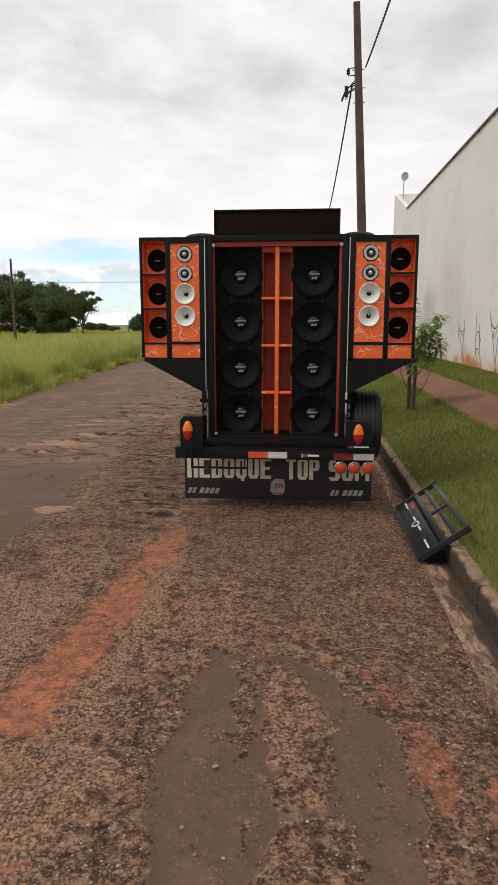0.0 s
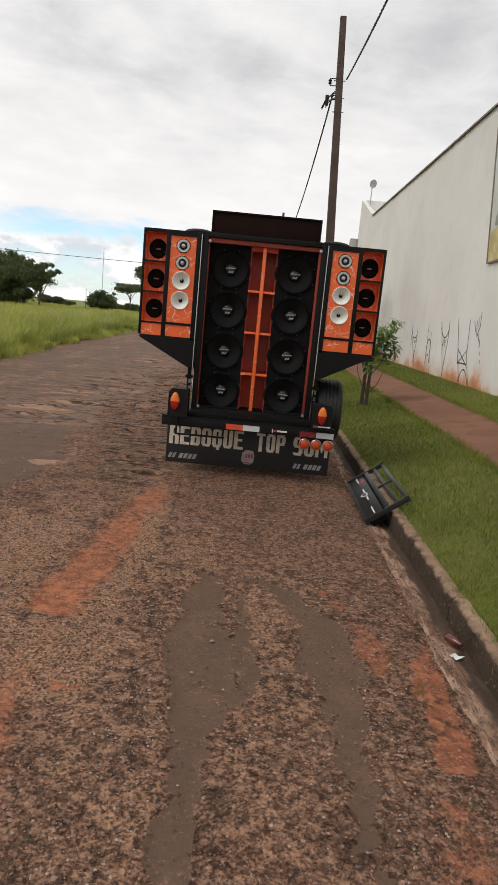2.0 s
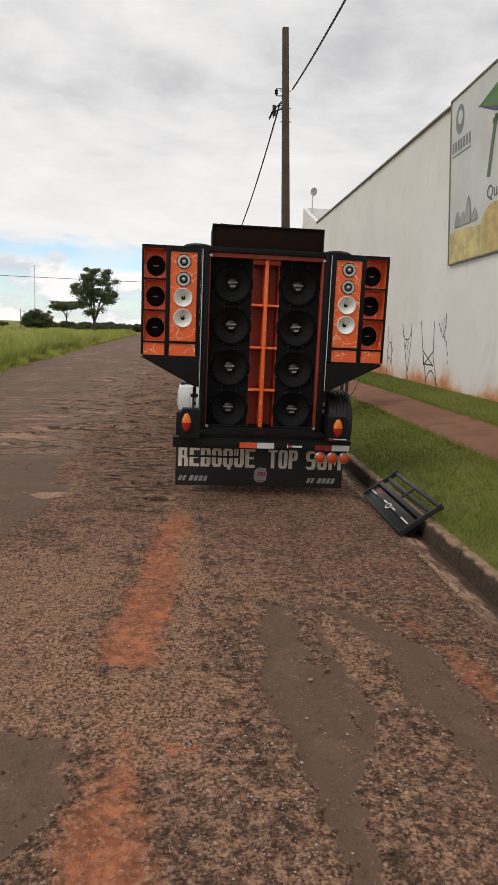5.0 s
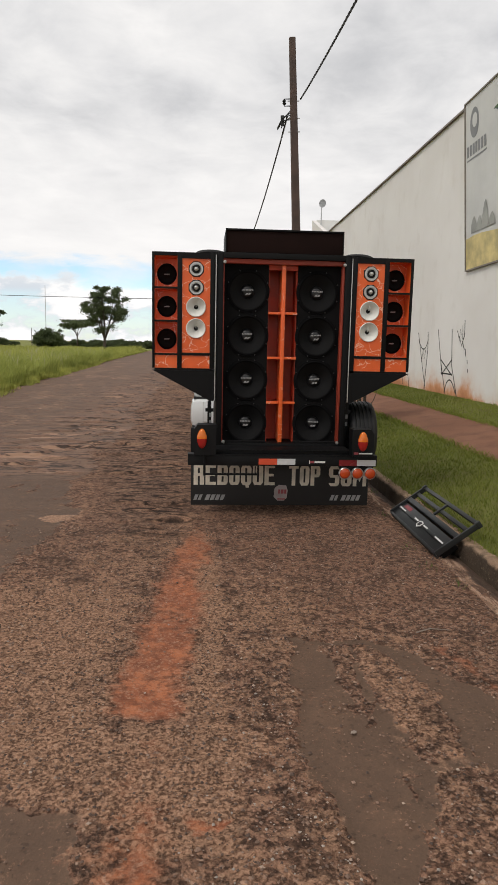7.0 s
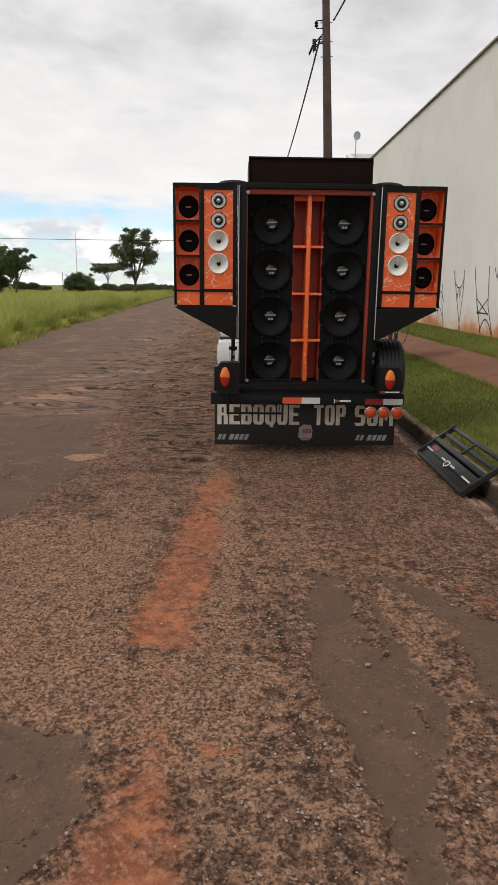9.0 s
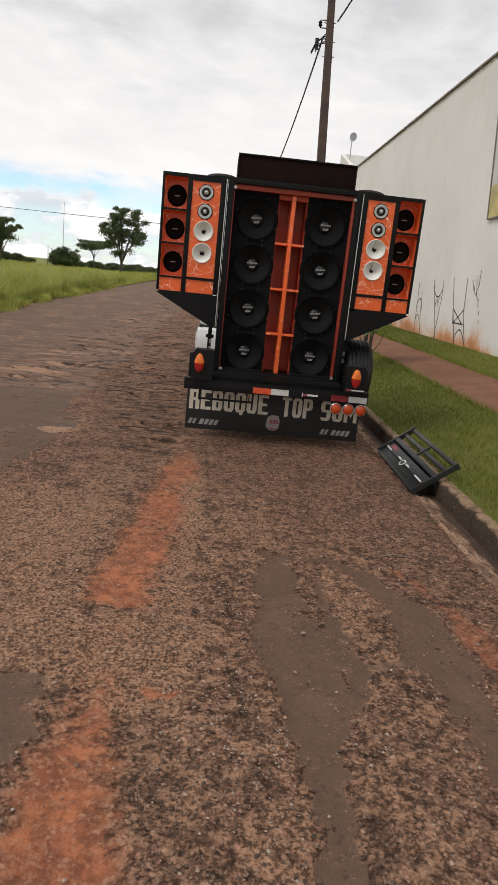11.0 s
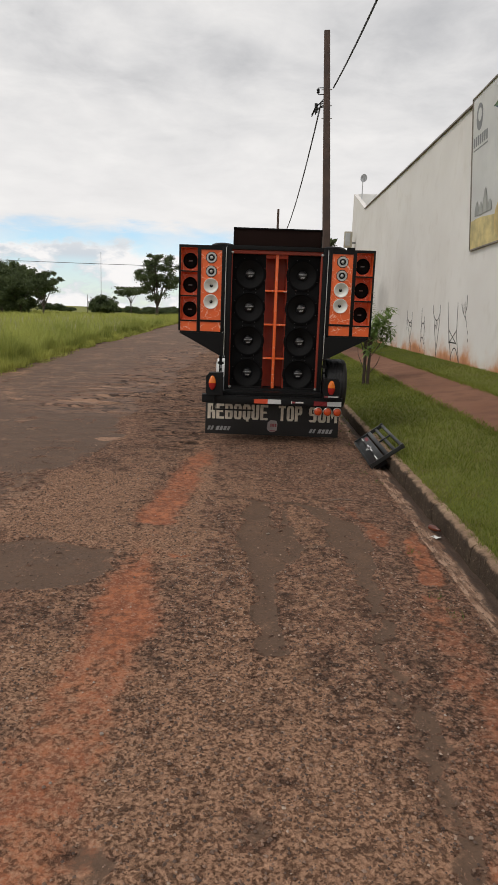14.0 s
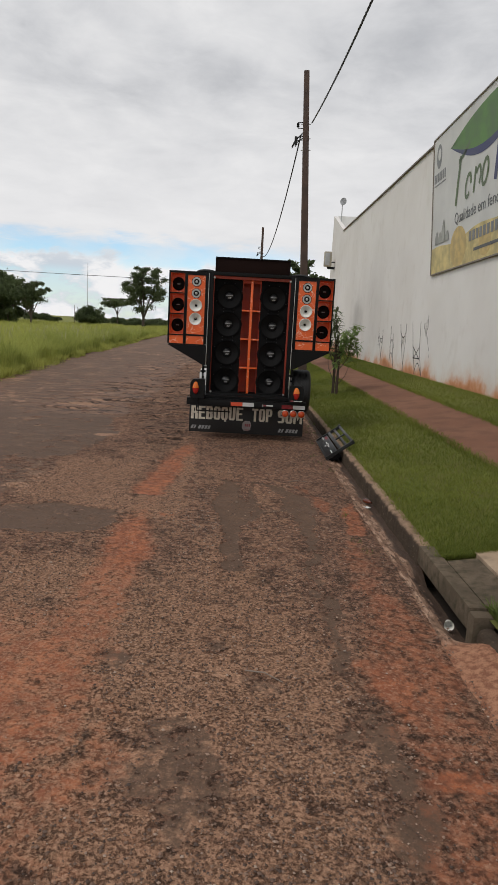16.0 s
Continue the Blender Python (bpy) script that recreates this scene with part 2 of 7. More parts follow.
def leaf_material(name, dark, light, rough=0.55, through=0.35):
    m = bpy.data.materials.new(name)
    m.use_nodes = True
    nt, b = principled(m)
    rnd = nt.nodes.new("ShaderNodeNewGeometry").outputs["Random Per Island"]
    co = nt.nodes.new("ShaderNodeTexCoord").outputs["Object"]
    patch = fnoise(nt, co, 0.35, 3.0)
    fac = fmath(nt, "ADD", fmath(nt, "MULTIPLY", rnd, 0.6), fmath(nt, "MULTIPLY", smooth(nt, patch, 0.35, 0.65), 0.4))
    col = mix(nt, fac, dark, light)
    wire(nt, col, b.inputs["Base Color"])
    b.inputs["Roughness"].default_value = rough
    b.inputs["Specular IOR Level"].default_value = 0.25
    tr = nt.nodes.new("ShaderNodeBsdfTranslucent")
    wire(nt, col, tr.inputs["Color"])
    ms = node(nt, "ShaderNodeMixShader")
    ms.inputs[0].default_value = through
    wire(nt, b.outputs[0], ms.inputs[1])
    wire(nt, tr.outputs[0], ms.inputs[2])
    wire(nt, ms.outputs[0], nt.nodes["Material Output"].inputs["Surface"])
    return m


LEAF_TREE = leaf_material("dark_green_tree_leaves", (0.058, 0.080, 0.036), (0.135, 0.170, 0.072), through=0.4)
LEAF_SAPLING = leaf_material("fresh_green_leaves", (0.10, 0.17, 0.04), (0.30, 0.40, 0.14))
BLADE_LAWN = leaf_material("lawn_grass_blades", (0.082, 0.115, 0.017), (0.270, 0.295, 0.058), 0.7)
BLADE_FIELD = leaf_material("tall_field_grass", (0.20, 0.23, 0.042), (0.58, 0.58, 0.16), 0.7)
BLADE_TUFT = leaf_material("dark_tussock_blades", (0.185, 0.22, 0.043), (0.50, 0.53, 0.15), 0.7)
SEED_HEAD = leaf_material("pale_grass_seed_heads", (0.30, 0.30, 0.15), (0.55, 0.52, 0.33), 0.8)
WEED = leaf_material("gutter_weeds", (0.06, 0.10, 0.02), (0.18, 0.22, 0.06), 0.7)


def ground_material(name, cols, scales=(0.08, 1.3, 30.0), bump=0.5, bump_dist=0.03):
    m = bpy.data.materials.new(name)
    m.use_nodes = True
    nt, b = principled(m)
    co = nt.nodes.new("ShaderNodeTexCoord").outputs["Object"]
    a = fnoise(nt, co, scales[0], 4.0)
    c = fnoise(nt, co, scales[1], 5.0)
    d = fnoise(nt, co, scales[2], 4.0)
    col = mix(nt, smooth(nt, a, 0.35, 0.65), cols[0], cols[1])
    col = mix(nt, smooth(nt, c, 0.42, 0.72), col, cols[2])
    col = mix(nt, fmath(nt, "MULTIPLY", d, 0.55), col, cols[3])
    wire(nt, col, b.inputs["Base Color"])
    b.inputs["Roughness"].default_value = 0.95
    b.inputs["Specular IOR Level"].default_value = 0.15
    bn = nt.nodes.new("ShaderNodeBump")
    bn.inputs["Strength"].default_value, bn.inputs["Distance"].default_value = bump, bump_dist
    wire(nt, fmath(nt, "ADD", c, d), bn.inputs["Height"])
    wire(nt, bn.outputs[0], b.inputs["Normal"])
    return m


FIELD = ground_material("field_grass_ground", ((0.19, 0.20, 0.055), (0.24, 0.25, 0.07), (0.17, 0.17, 0.05), (0.13, 0.14, 0.035)))
VERGE = ground_material("short_lawn_ground", ((0.115, 0.134, 0.028), (0.160, 0.165, 0.044), (0.14, 0.118, 0.044), (0.075, 0.086, 0.022)), (0.6, 4.0, 60.0), 0.5, 0.015)
FOOTPATH = ground_material("red_dirt_stained_concrete", ((0.190, 0.091, 0.058), (0.235, 0.118, 0.076), (0.150, 0.078, 0.052), (0.17, 0.088, 0.060)), (0.9, 3.0, 50.0), 0.5, 0.006)
SLAB = ground_material("pale_weathered_concrete", ((0.36, 0.265, 0.18), (0.46, 0.35, 0.25), (0.19, 0.14, 0.10), (0.27, 0.20, 0.14)), (0.9, 5.0, 60.0), 0.4, 0.006)


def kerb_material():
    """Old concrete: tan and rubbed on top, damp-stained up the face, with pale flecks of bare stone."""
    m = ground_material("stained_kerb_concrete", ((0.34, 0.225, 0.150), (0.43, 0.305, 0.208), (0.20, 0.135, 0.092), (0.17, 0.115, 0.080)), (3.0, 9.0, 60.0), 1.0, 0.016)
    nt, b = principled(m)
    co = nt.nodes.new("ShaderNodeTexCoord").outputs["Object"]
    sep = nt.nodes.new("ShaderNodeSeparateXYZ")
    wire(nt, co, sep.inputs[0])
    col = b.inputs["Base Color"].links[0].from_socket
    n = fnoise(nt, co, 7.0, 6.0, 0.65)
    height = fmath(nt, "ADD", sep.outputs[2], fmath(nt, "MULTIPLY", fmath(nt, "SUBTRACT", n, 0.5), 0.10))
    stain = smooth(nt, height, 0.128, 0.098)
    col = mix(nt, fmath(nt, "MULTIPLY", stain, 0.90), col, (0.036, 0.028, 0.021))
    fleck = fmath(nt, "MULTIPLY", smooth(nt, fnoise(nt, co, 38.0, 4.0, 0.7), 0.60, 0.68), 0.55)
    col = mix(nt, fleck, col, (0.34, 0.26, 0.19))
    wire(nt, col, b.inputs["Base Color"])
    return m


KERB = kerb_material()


def gutter_material():
    """Silt over concrete, with a damp dark runnel along the kerb."""
    m = ground_material("silty_gutter_concrete", ((0.27, 0.148, 0.097), (0.40, 0.255, 0.175), (0.13, 0.082, 0.058), (0.15, 0.092, 0.064)), (3.0, 16.0, 90.0), 1.0, 0.012)
    nt, b = principled(m)
    co = nt.nodes.new("ShaderNodeTexCoord").outputs["Object"]
    sep = nt.nodes.new("ShaderNodeSeparateXYZ")
    wire(nt, co, sep.inputs[0])
    col = b.inputs["Base Color"].links[0].from_socket
    wander = fmath(nt, "MULTIPLY", fmath(nt, "SUBTRACT", fnoise(nt, co, 2.6, 5.0, 0.6), 0.5), 0.22)
    along = nt.nodes.new("ShaderNodeVectorMath")
    along.operation = "MULTIPLY"
    wire(nt, co, along.inputs[0])
    along.inputs[1].default_value = (1.0, 0.22, 1.0)
    streak = fnoise(nt, along.outputs[0], 26.0, 5.0, 0.6, 0.3)
    col = mix(nt, smooth(nt, streak, 0.50, 0.60, 0.0, 0.75), col, (0.50, 0.335, 0.240))
    col = mix(nt, smooth(nt, streak, 0.45, 0.37, 0.0, 0.7), col, (0.10, 0.062, 0.046))
    damp = smooth(nt, fmath(nt, "ADD", sep.outputs[0], wander), 1.430, 1.470)
    fan = smooth(nt, fmath(nt, "ADD", sep.outputs[1], wander), -0.22, -0.45)
    col = mix(nt, fan, col, mix(nt, smooth(nt, fnoise(nt, co, 22.0, 6.0, 0.7), 0.40, 0.62), (0.40, 0.205, 0.125), (0.22, 0.098, 0.060)))
    damp = fmath(nt, "MULTIPLY", damp, smooth(nt, fan, 0.0, 1.0, 1.0, 0.0))
    col = mix(nt, fmath(nt, "MULTIPLY", damp, 0.88), col, (0.058, 0.041, 0.032))
    wire(nt, col, b.inputs["Base Color"])
    wire(nt, smooth(nt, damp, 0.0, 1.0, 0.95, 0.6), b.inputs["Roughness"])
    return m


GUTTER = gutter_material()
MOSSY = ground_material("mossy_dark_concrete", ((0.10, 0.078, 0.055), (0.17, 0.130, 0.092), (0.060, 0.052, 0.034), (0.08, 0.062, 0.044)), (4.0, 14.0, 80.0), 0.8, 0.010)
PIT = material("dark_wet_silt", (0.035, 0.026, 0.020), 0.8, grain=20, bump=0.5, bump_dist=0.02)


def wall_paint():
    """White render with red earth splashed up from the ground in uneven tongues."""
    m = bpy.data.materials.new("white_rendered_wall")
    m.use_nodes = True
    nt, b = principled(m)
    co = nt.nodes.new("ShaderNodeTexCoord").outputs["Object"]
    sep = nt.nodes.new("ShaderNodeSeparateXYZ")
    wire(nt, co, sep.inputs[0])
    y, z = sep.outputs[1], sep.outputs[2]
    st = nt.nodes.new("ShaderNodeVectorMath")
    st.operation = "MULTIPLY"
    wire(nt, co, st.inputs[0])
    st.inputs[1].default_value = (1.0, 1.0, 0.7)
    body = mix(nt, smooth(nt, fnoise(nt, co, 0.45, 4.0), 0.3, 0.7), (0.69, 0.665, 0.635), (0.75, 0.73, 0.705))
    body = mix(nt, fmath(nt, "MULTIPLY", smooth(nt, fnoise(nt, st.outputs[0], 2.2, 5.0), 0.52, 0.75), 0.22), body, (0.50, 0.45, 0.39))
    splash = fnoise(nt, co, 0.75, 6.0, 0.62)
    speck = fnoise(nt, co, 9.0, 5.0, 0.65)
    reach = fmath(nt, "SUBTRACT", fmath(nt, "SUBTRACT", z, 0.64), fmath(nt, "ADD", fmath(nt, "MULTIPLY", fmath(nt, "SUBTRACT", splash, 0.5), 1.5), fmath(nt, "MULTIPLY", fmath(nt, "SUBTRACT", speck, 0.5), 0.16)))
    film = smooth(nt, reach, 0.55, 0.10)
    col = mix(nt, fmath(nt, "MULTIPLY", film, 0.30), body, (0.60, 0.36, 0.23))
    stain = smooth(nt, reach, 0.26, -0.05)
    col = mix(nt, fmath(nt, "MULTIPLY", stain, 0.90), col, (0.58, 0.235, 0.085))
    deep = smooth(nt, reach, 0.06, -0.20)
    col = mix(nt, fmath(nt, "MULTIPLY", deep, 0.6), col, (0.34, 0.125, 0.055))
    # one sooty patch where rubbish was burnt
    g = nt.nodes.new("ShaderNodeVectorMath")
    g.operation = "MULTIPLY_ADD"
    wire(nt, co, g.inputs[0])
    g.inputs[1].default_value, g.inputs[2].default_value = (0.0, 0.42, 0.55), (0.0, -9.9, -1.15)
    ln = nt.nodes.new("ShaderNodeVectorMath")
    ln.operation = "LENGTH"
    wire(nt, g.outputs[0], ln.inputs[0])
    soot = smooth(nt, fmath(nt, "ADD", ln.outputs["Value"], fmath(nt, "MULTIPLY", fnoise(nt, co, 1.5, 4.0), 0.8)), 1.25, 0.45)
    col = mix(nt, fmath(nt, "MULTIPLY", soot, 0.45), col, (0.22, 0.21, 0.20))
    wire(nt, col, b.inputs["Base Color"])
    b.inputs["Roughness"].default_value = 0.85
    bn = nt.nodes.new("ShaderNodeBump")
    bn.inputs["Strength"].default_value, bn.inputs["Distance"].default_value = 0.25, 0.006
    wire(nt, fnoise(nt, co, 35.0, 4.0), bn.inputs["Height"])
    wire(nt, bn.outputs[0], b.inputs["Normal"])
    return m


WALL = wall_paint()
PARAPET = material("white_parapet_render", (0.76, 0.75, 0.72), 0.85, grain=20, vary=0.06, bump=0.1)


def road_material():
    """Worn chip-seal: stones of mixed colour, with smooth tar, red earth and pale dust where the surface carries them."""
    m = bpy.data.materials.new("worn_chip_seal_asphalt")
    m.use_nodes = True
    nt, b = principled(m)
    co = nt.nodes.new("ShaderNodeTexCoord").outputs["Object"]

    def attr(name):
        a = nt.nodes.new("ShaderNodeAttribute")
        a.attribute_name = name
        return a.outputs["Fac"]

    dirt, tar, pale = attr("dirt"), attr("tar"), attr("pale")
    def cells(scale):
        v = nt.nodes.new("ShaderNodeTexVoronoi")
        v.inputs["Scale"].default_value = scale
        wire(nt, co, v.inputs["Vector"])
        q = nt.nodes.new("ShaderNodeSeparateColor")
        wire(nt, v.outputs["Color"], q.inputs[0])
        return v.outputs["Distance"], q.outputs[0], q.outputs[1]

    d_small, r, g_ = cells(78.0)
    d_large, r2, g2 = cells(34.0)
    n_fine = fnoise(nt, co, 120.0, 4.0)
    n_clump = fnoise(nt, co, 17.0, 6.0, 0.68)
    n_mid = fnoise(nt, co, 6.0, 6.0, 0.68)
    n_big = fnoise(nt, co, 0.8, 4.0)
    stones = nt.nodes.new("ShaderNodeValToRGB")
    wire(nt, r, stones.inputs[0])
    e = stones.color_ramp.elements
    e[0].position, e[0].color = 0.0, (0.075, 0.052, 0.043, 1)
    e[1].position, e[1].color = 1.0, (0.56, 0.43, 0.35, 1)
    for p, c in ((0.30, (0.160, 0.094, 0.069, 1)), (0.70, (0.290, 0.168, 0.120, 1)), (0.93, (0.40, 0.250, 0.185, 1))):
        s = e.new(p)
        s.color = c
    agg = mix(nt, fmath(nt, "MULTIPLY", smooth(nt, r2, 0.45, 0.90), 0.55), stones.outputs[0], (0.32, 0.195, 0.140))
    n_crumb = fnoise(nt, co, 62.0, 5.0, 0.66, 0.5)
    n_patch = fnoise(nt, co, 3.2, 6.0, 0.66, 0.3)
    # gaps between stones darkened, crumb tops lightened: relief shading put into the colour
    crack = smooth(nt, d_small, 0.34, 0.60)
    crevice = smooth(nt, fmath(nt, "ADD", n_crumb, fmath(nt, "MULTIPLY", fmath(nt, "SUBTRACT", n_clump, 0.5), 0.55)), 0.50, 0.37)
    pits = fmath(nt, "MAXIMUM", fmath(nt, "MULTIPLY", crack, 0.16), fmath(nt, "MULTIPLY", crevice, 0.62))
    agg = mix(nt, fmath(nt, "MULTIPLY", smooth(nt, n_crumb, 0.53, 0.66), 0.50), agg, (0.42, 0.250, 0.175))
    agg = mix(nt, fmath(nt, "MULTIPLY", smooth(nt, n_patch, 0.50, 0.66), 0.35), agg, (0.36, 0.200, 0.135))
    agg = mix(nt, fmath(nt, "MULTIPLY", smooth(nt, n_patch, 0.50, 0.36), 0.55), agg, (0.082, 0.054, 0.041))
    agg = mix(nt, smooth(nt, n_mid, 0.47, 0.38, 0.0, 0.45), agg, (0.070, 0.046, 0.036))
    agg = mix(nt, smooth(nt, n_mid, 0.54, 0.64, 0.0, 0.40), agg, (0.40, 0.240, 0.165))
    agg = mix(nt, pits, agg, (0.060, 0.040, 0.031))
    agg = mix(nt, fmath(nt, "MULTIPLY", smooth(nt, n_big, 0.40, 0.66), 0.15), agg, (0.25, 0.135, 0.088))
    # edges of every wear patch break up along the stones
    ragged = fmath(nt, "ADD", fmath(nt, "MULTIPLY", fmath(nt, "SUBTRACT", n_mid, 0.5), 1.5), fmath(nt, "MULTIPLY", fmath(nt, "SUBTRACT", n_clump, 0.5), 1.1))
    tarred = fmath(nt, "MULTIPLY", smooth(nt, fmath(nt, "ADD", tar, ragged), 0.41, 0.57), smooth(nt, n_crumb, 0.68, 0.58, 0.45, 1.0))
    dusty = smooth(nt, fmath(nt, "ADD", pale, fmath(nt, "MULTIPLY", ragged, 1.3)), 0.35, 0.95)
    earthy = fmath(nt, "MULTIPLY", smooth(nt, fmath(nt, "ADD", dirt, fmath(nt, "MULTIPLY", ragged, 1.0)), 0.14, 1.0), smooth(nt, n_crumb, 0.62, 0.48, 0.62, 1.0))
    tar_col = mix(nt, n_fine, (0.094, 0.063, 0.047), (0.140, 0.096, 0.071))
    tar_col = mix(nt, fmath(nt, "MULTIPLY", smooth(nt, n_patch, 0.46, 0.66), 0.35), tar_col, (0.185, 0.118, 0.082))
    tar_col = mix(nt, fmath(nt, "MULTIPLY", smooth(nt, fmath(nt, "ADD", r, fmath(nt, "MULTIPLY", n_mid, 0.3)), 1.04, 1.14), 0.35), tar_col, (0.030, 0.024, 0.021))
    earth = mix(nt, smooth(nt, n_mid, 0.38, 0.62), (0.47, 0.172, 0.084), (0.24, 0.078, 0.040))
    earth = mix(nt, smooth(nt, n_clump, 0.56, 0.44, 0.0, 0.45), earth, (0.15, 0.055, 0.032))
    earth = mix(nt, fmath(nt, "MULTIPLY", pits, 0.50), earth, (0.085, 0.036, 0.023))
    earth = mix(nt, fmath(nt, "MULTIPLY", smooth(nt, r, 0.80, 0.95), smooth(nt, n_mid, 0.40, 0.62, 0.0, 0.6)), earth, (0.36, 0.215, 0.150))
    tar_col = mix(nt, fmath(nt, "MULTIPLY", pits, 0.28), tar_col, (0.05, 0.035, 0.028))
    col = mix(nt, tarred, agg, tar_col)
    # thin dark lips and dusty hollows across worn far lane; lip shade is painted
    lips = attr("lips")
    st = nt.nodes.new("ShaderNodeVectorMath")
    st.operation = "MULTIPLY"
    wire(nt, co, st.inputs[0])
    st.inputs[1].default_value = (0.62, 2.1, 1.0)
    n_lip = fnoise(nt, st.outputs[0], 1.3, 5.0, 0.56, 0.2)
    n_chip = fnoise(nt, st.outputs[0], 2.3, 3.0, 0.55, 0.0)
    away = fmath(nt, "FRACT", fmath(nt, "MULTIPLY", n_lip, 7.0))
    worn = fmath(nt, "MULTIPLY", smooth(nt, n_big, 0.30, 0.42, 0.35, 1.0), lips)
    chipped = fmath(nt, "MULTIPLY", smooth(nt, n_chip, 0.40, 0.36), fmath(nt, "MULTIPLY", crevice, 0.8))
    lip_shade = fmath(nt, "MULTIPLY", fmath(nt, "MAXIMUM", fmath(nt, "MULTIPLY", fmath(nt, "MULTIPLY", smooth(nt, away, 0.36, 0.22), smooth(nt, away, 0.0, 0.05)), smooth(nt, n_chip, 0.64, 0.53)), chipped), worn)
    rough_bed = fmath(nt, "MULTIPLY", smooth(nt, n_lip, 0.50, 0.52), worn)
    col = mix(nt, fmath(nt, "MULTIPLY", lips, 0.60), col, mix(nt, n_patch, (0.170, 0.110, 0.083), (0.235, 0.154, 0.114)))
    col = mix(nt, fmath(nt, "MULTIPLY", rough_bed, 0.5), col, agg)
    dust = fmath(nt, "MULTIPLY", smooth(nt, n_lip, 0.585, 0.65), worn)
    col = mix(nt, fmath(nt, "MULTIPLY", dust, 0.75), col, (0.36, 0.235, 0.165))
    col = mix(nt, fmath(nt, "MULTIPLY", dusty, fmath(nt, "MULTIPLY_ADD", pits, -0.75, 0.76)), col, mix(nt, smooth(nt, n_crumb, 0.42, 0.62), (0.30, 0.175, 0.115), (0.54, 0.345, 0.235)))
    # clods: coarser darker and lighter clumps, weaker on tar and pale dust
    loose = fmath(nt, "MULTIPLY", fmath(nt, "SUBTRACT", 1.0, tarred, clamp=True), smooth(nt, pale, 0.55, 1.05, 1.0, 0.35))
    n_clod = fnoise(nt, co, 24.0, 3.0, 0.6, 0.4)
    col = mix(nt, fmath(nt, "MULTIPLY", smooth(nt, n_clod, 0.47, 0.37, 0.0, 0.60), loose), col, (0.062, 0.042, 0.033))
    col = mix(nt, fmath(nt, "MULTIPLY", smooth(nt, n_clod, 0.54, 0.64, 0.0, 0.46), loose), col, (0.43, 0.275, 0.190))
    # shaded faces of the broken steps go into the colour as dark bands
    col = mix(nt, fmath(nt, "MULTIPLY", lip_shade, 0.92), col, (0.038, 0.027, 0.022))
    col = mix(nt, fmath(nt, "MULTIPLY", earthy, 0.86), col, earth)
    col = mix(nt, 1.0, col, (1.02, 0.955, 0.90), "MULTIPLY")
    wire(nt, col, b.inputs["Base Color"])
    flat = fmath(nt, "MAXIMUM", tarred, fmath(nt, "MULTIPLY", earthy, 0.8))
    wire(nt, smooth(nt, flat, 0.0, 1.0, 0.88, 0.70), b.inputs["Roughness"])
    b.inputs["Specular IOR Level"].default_value = 0.12
    bn = nt.nodes.new("ShaderNodeBump")
    bn.inputs["Distance"].default_value = 0.024
    wire(nt, smooth(nt, flat, 0.0, 1.0, 1.0, 0.25), bn.inputs["Strength"])
    height = fmath(nt, "ADD", fmath(nt, "MULTIPLY", pits, -0.6), fmath(nt, "ADD", fmath(nt, "MULTIPLY", n_crumb, 0.7), fmath(nt, "MULTIPLY", n_fine, 0.3)))
    wire(nt, height, bn.inputs["Height"])
    wire(nt, bn.outputs[0], b.inputs["Normal"])
    return m


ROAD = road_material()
CHIPS = bpy.data.materials.new("loose_stone_chips")
CHIPS.use_nodes = True


def chip_material():
    nt, b = principled(CHIPS)
    rnd = nt.nodes.new("ShaderNodeNewGeometry").outputs["Random Per Island"]
    ramp = nt.nodes.new("ShaderNodeValToRGB")
    wire(nt, rnd, ramp.inputs[0])
    e = ramp.color_ramp.elements
    e[0].color, e[1].color = (0.066, 0.047, 0.039, 1), (0.42, 0.32, 0.25, 1)
    for p, c in ((0.45, (0.150, 0.098, 0.074, 1)), (0.90, (0.27, 0.172, 0.125, 1))):
        s = e.new(p)
        s.color = c
    wire(nt, ramp.outputs[0], b.inputs["Base Color"])
    b.inputs["Roughness"].default_value = 0.85
    b.inputs["Specular IOR Level"].default_value = 0.3


chip_material()


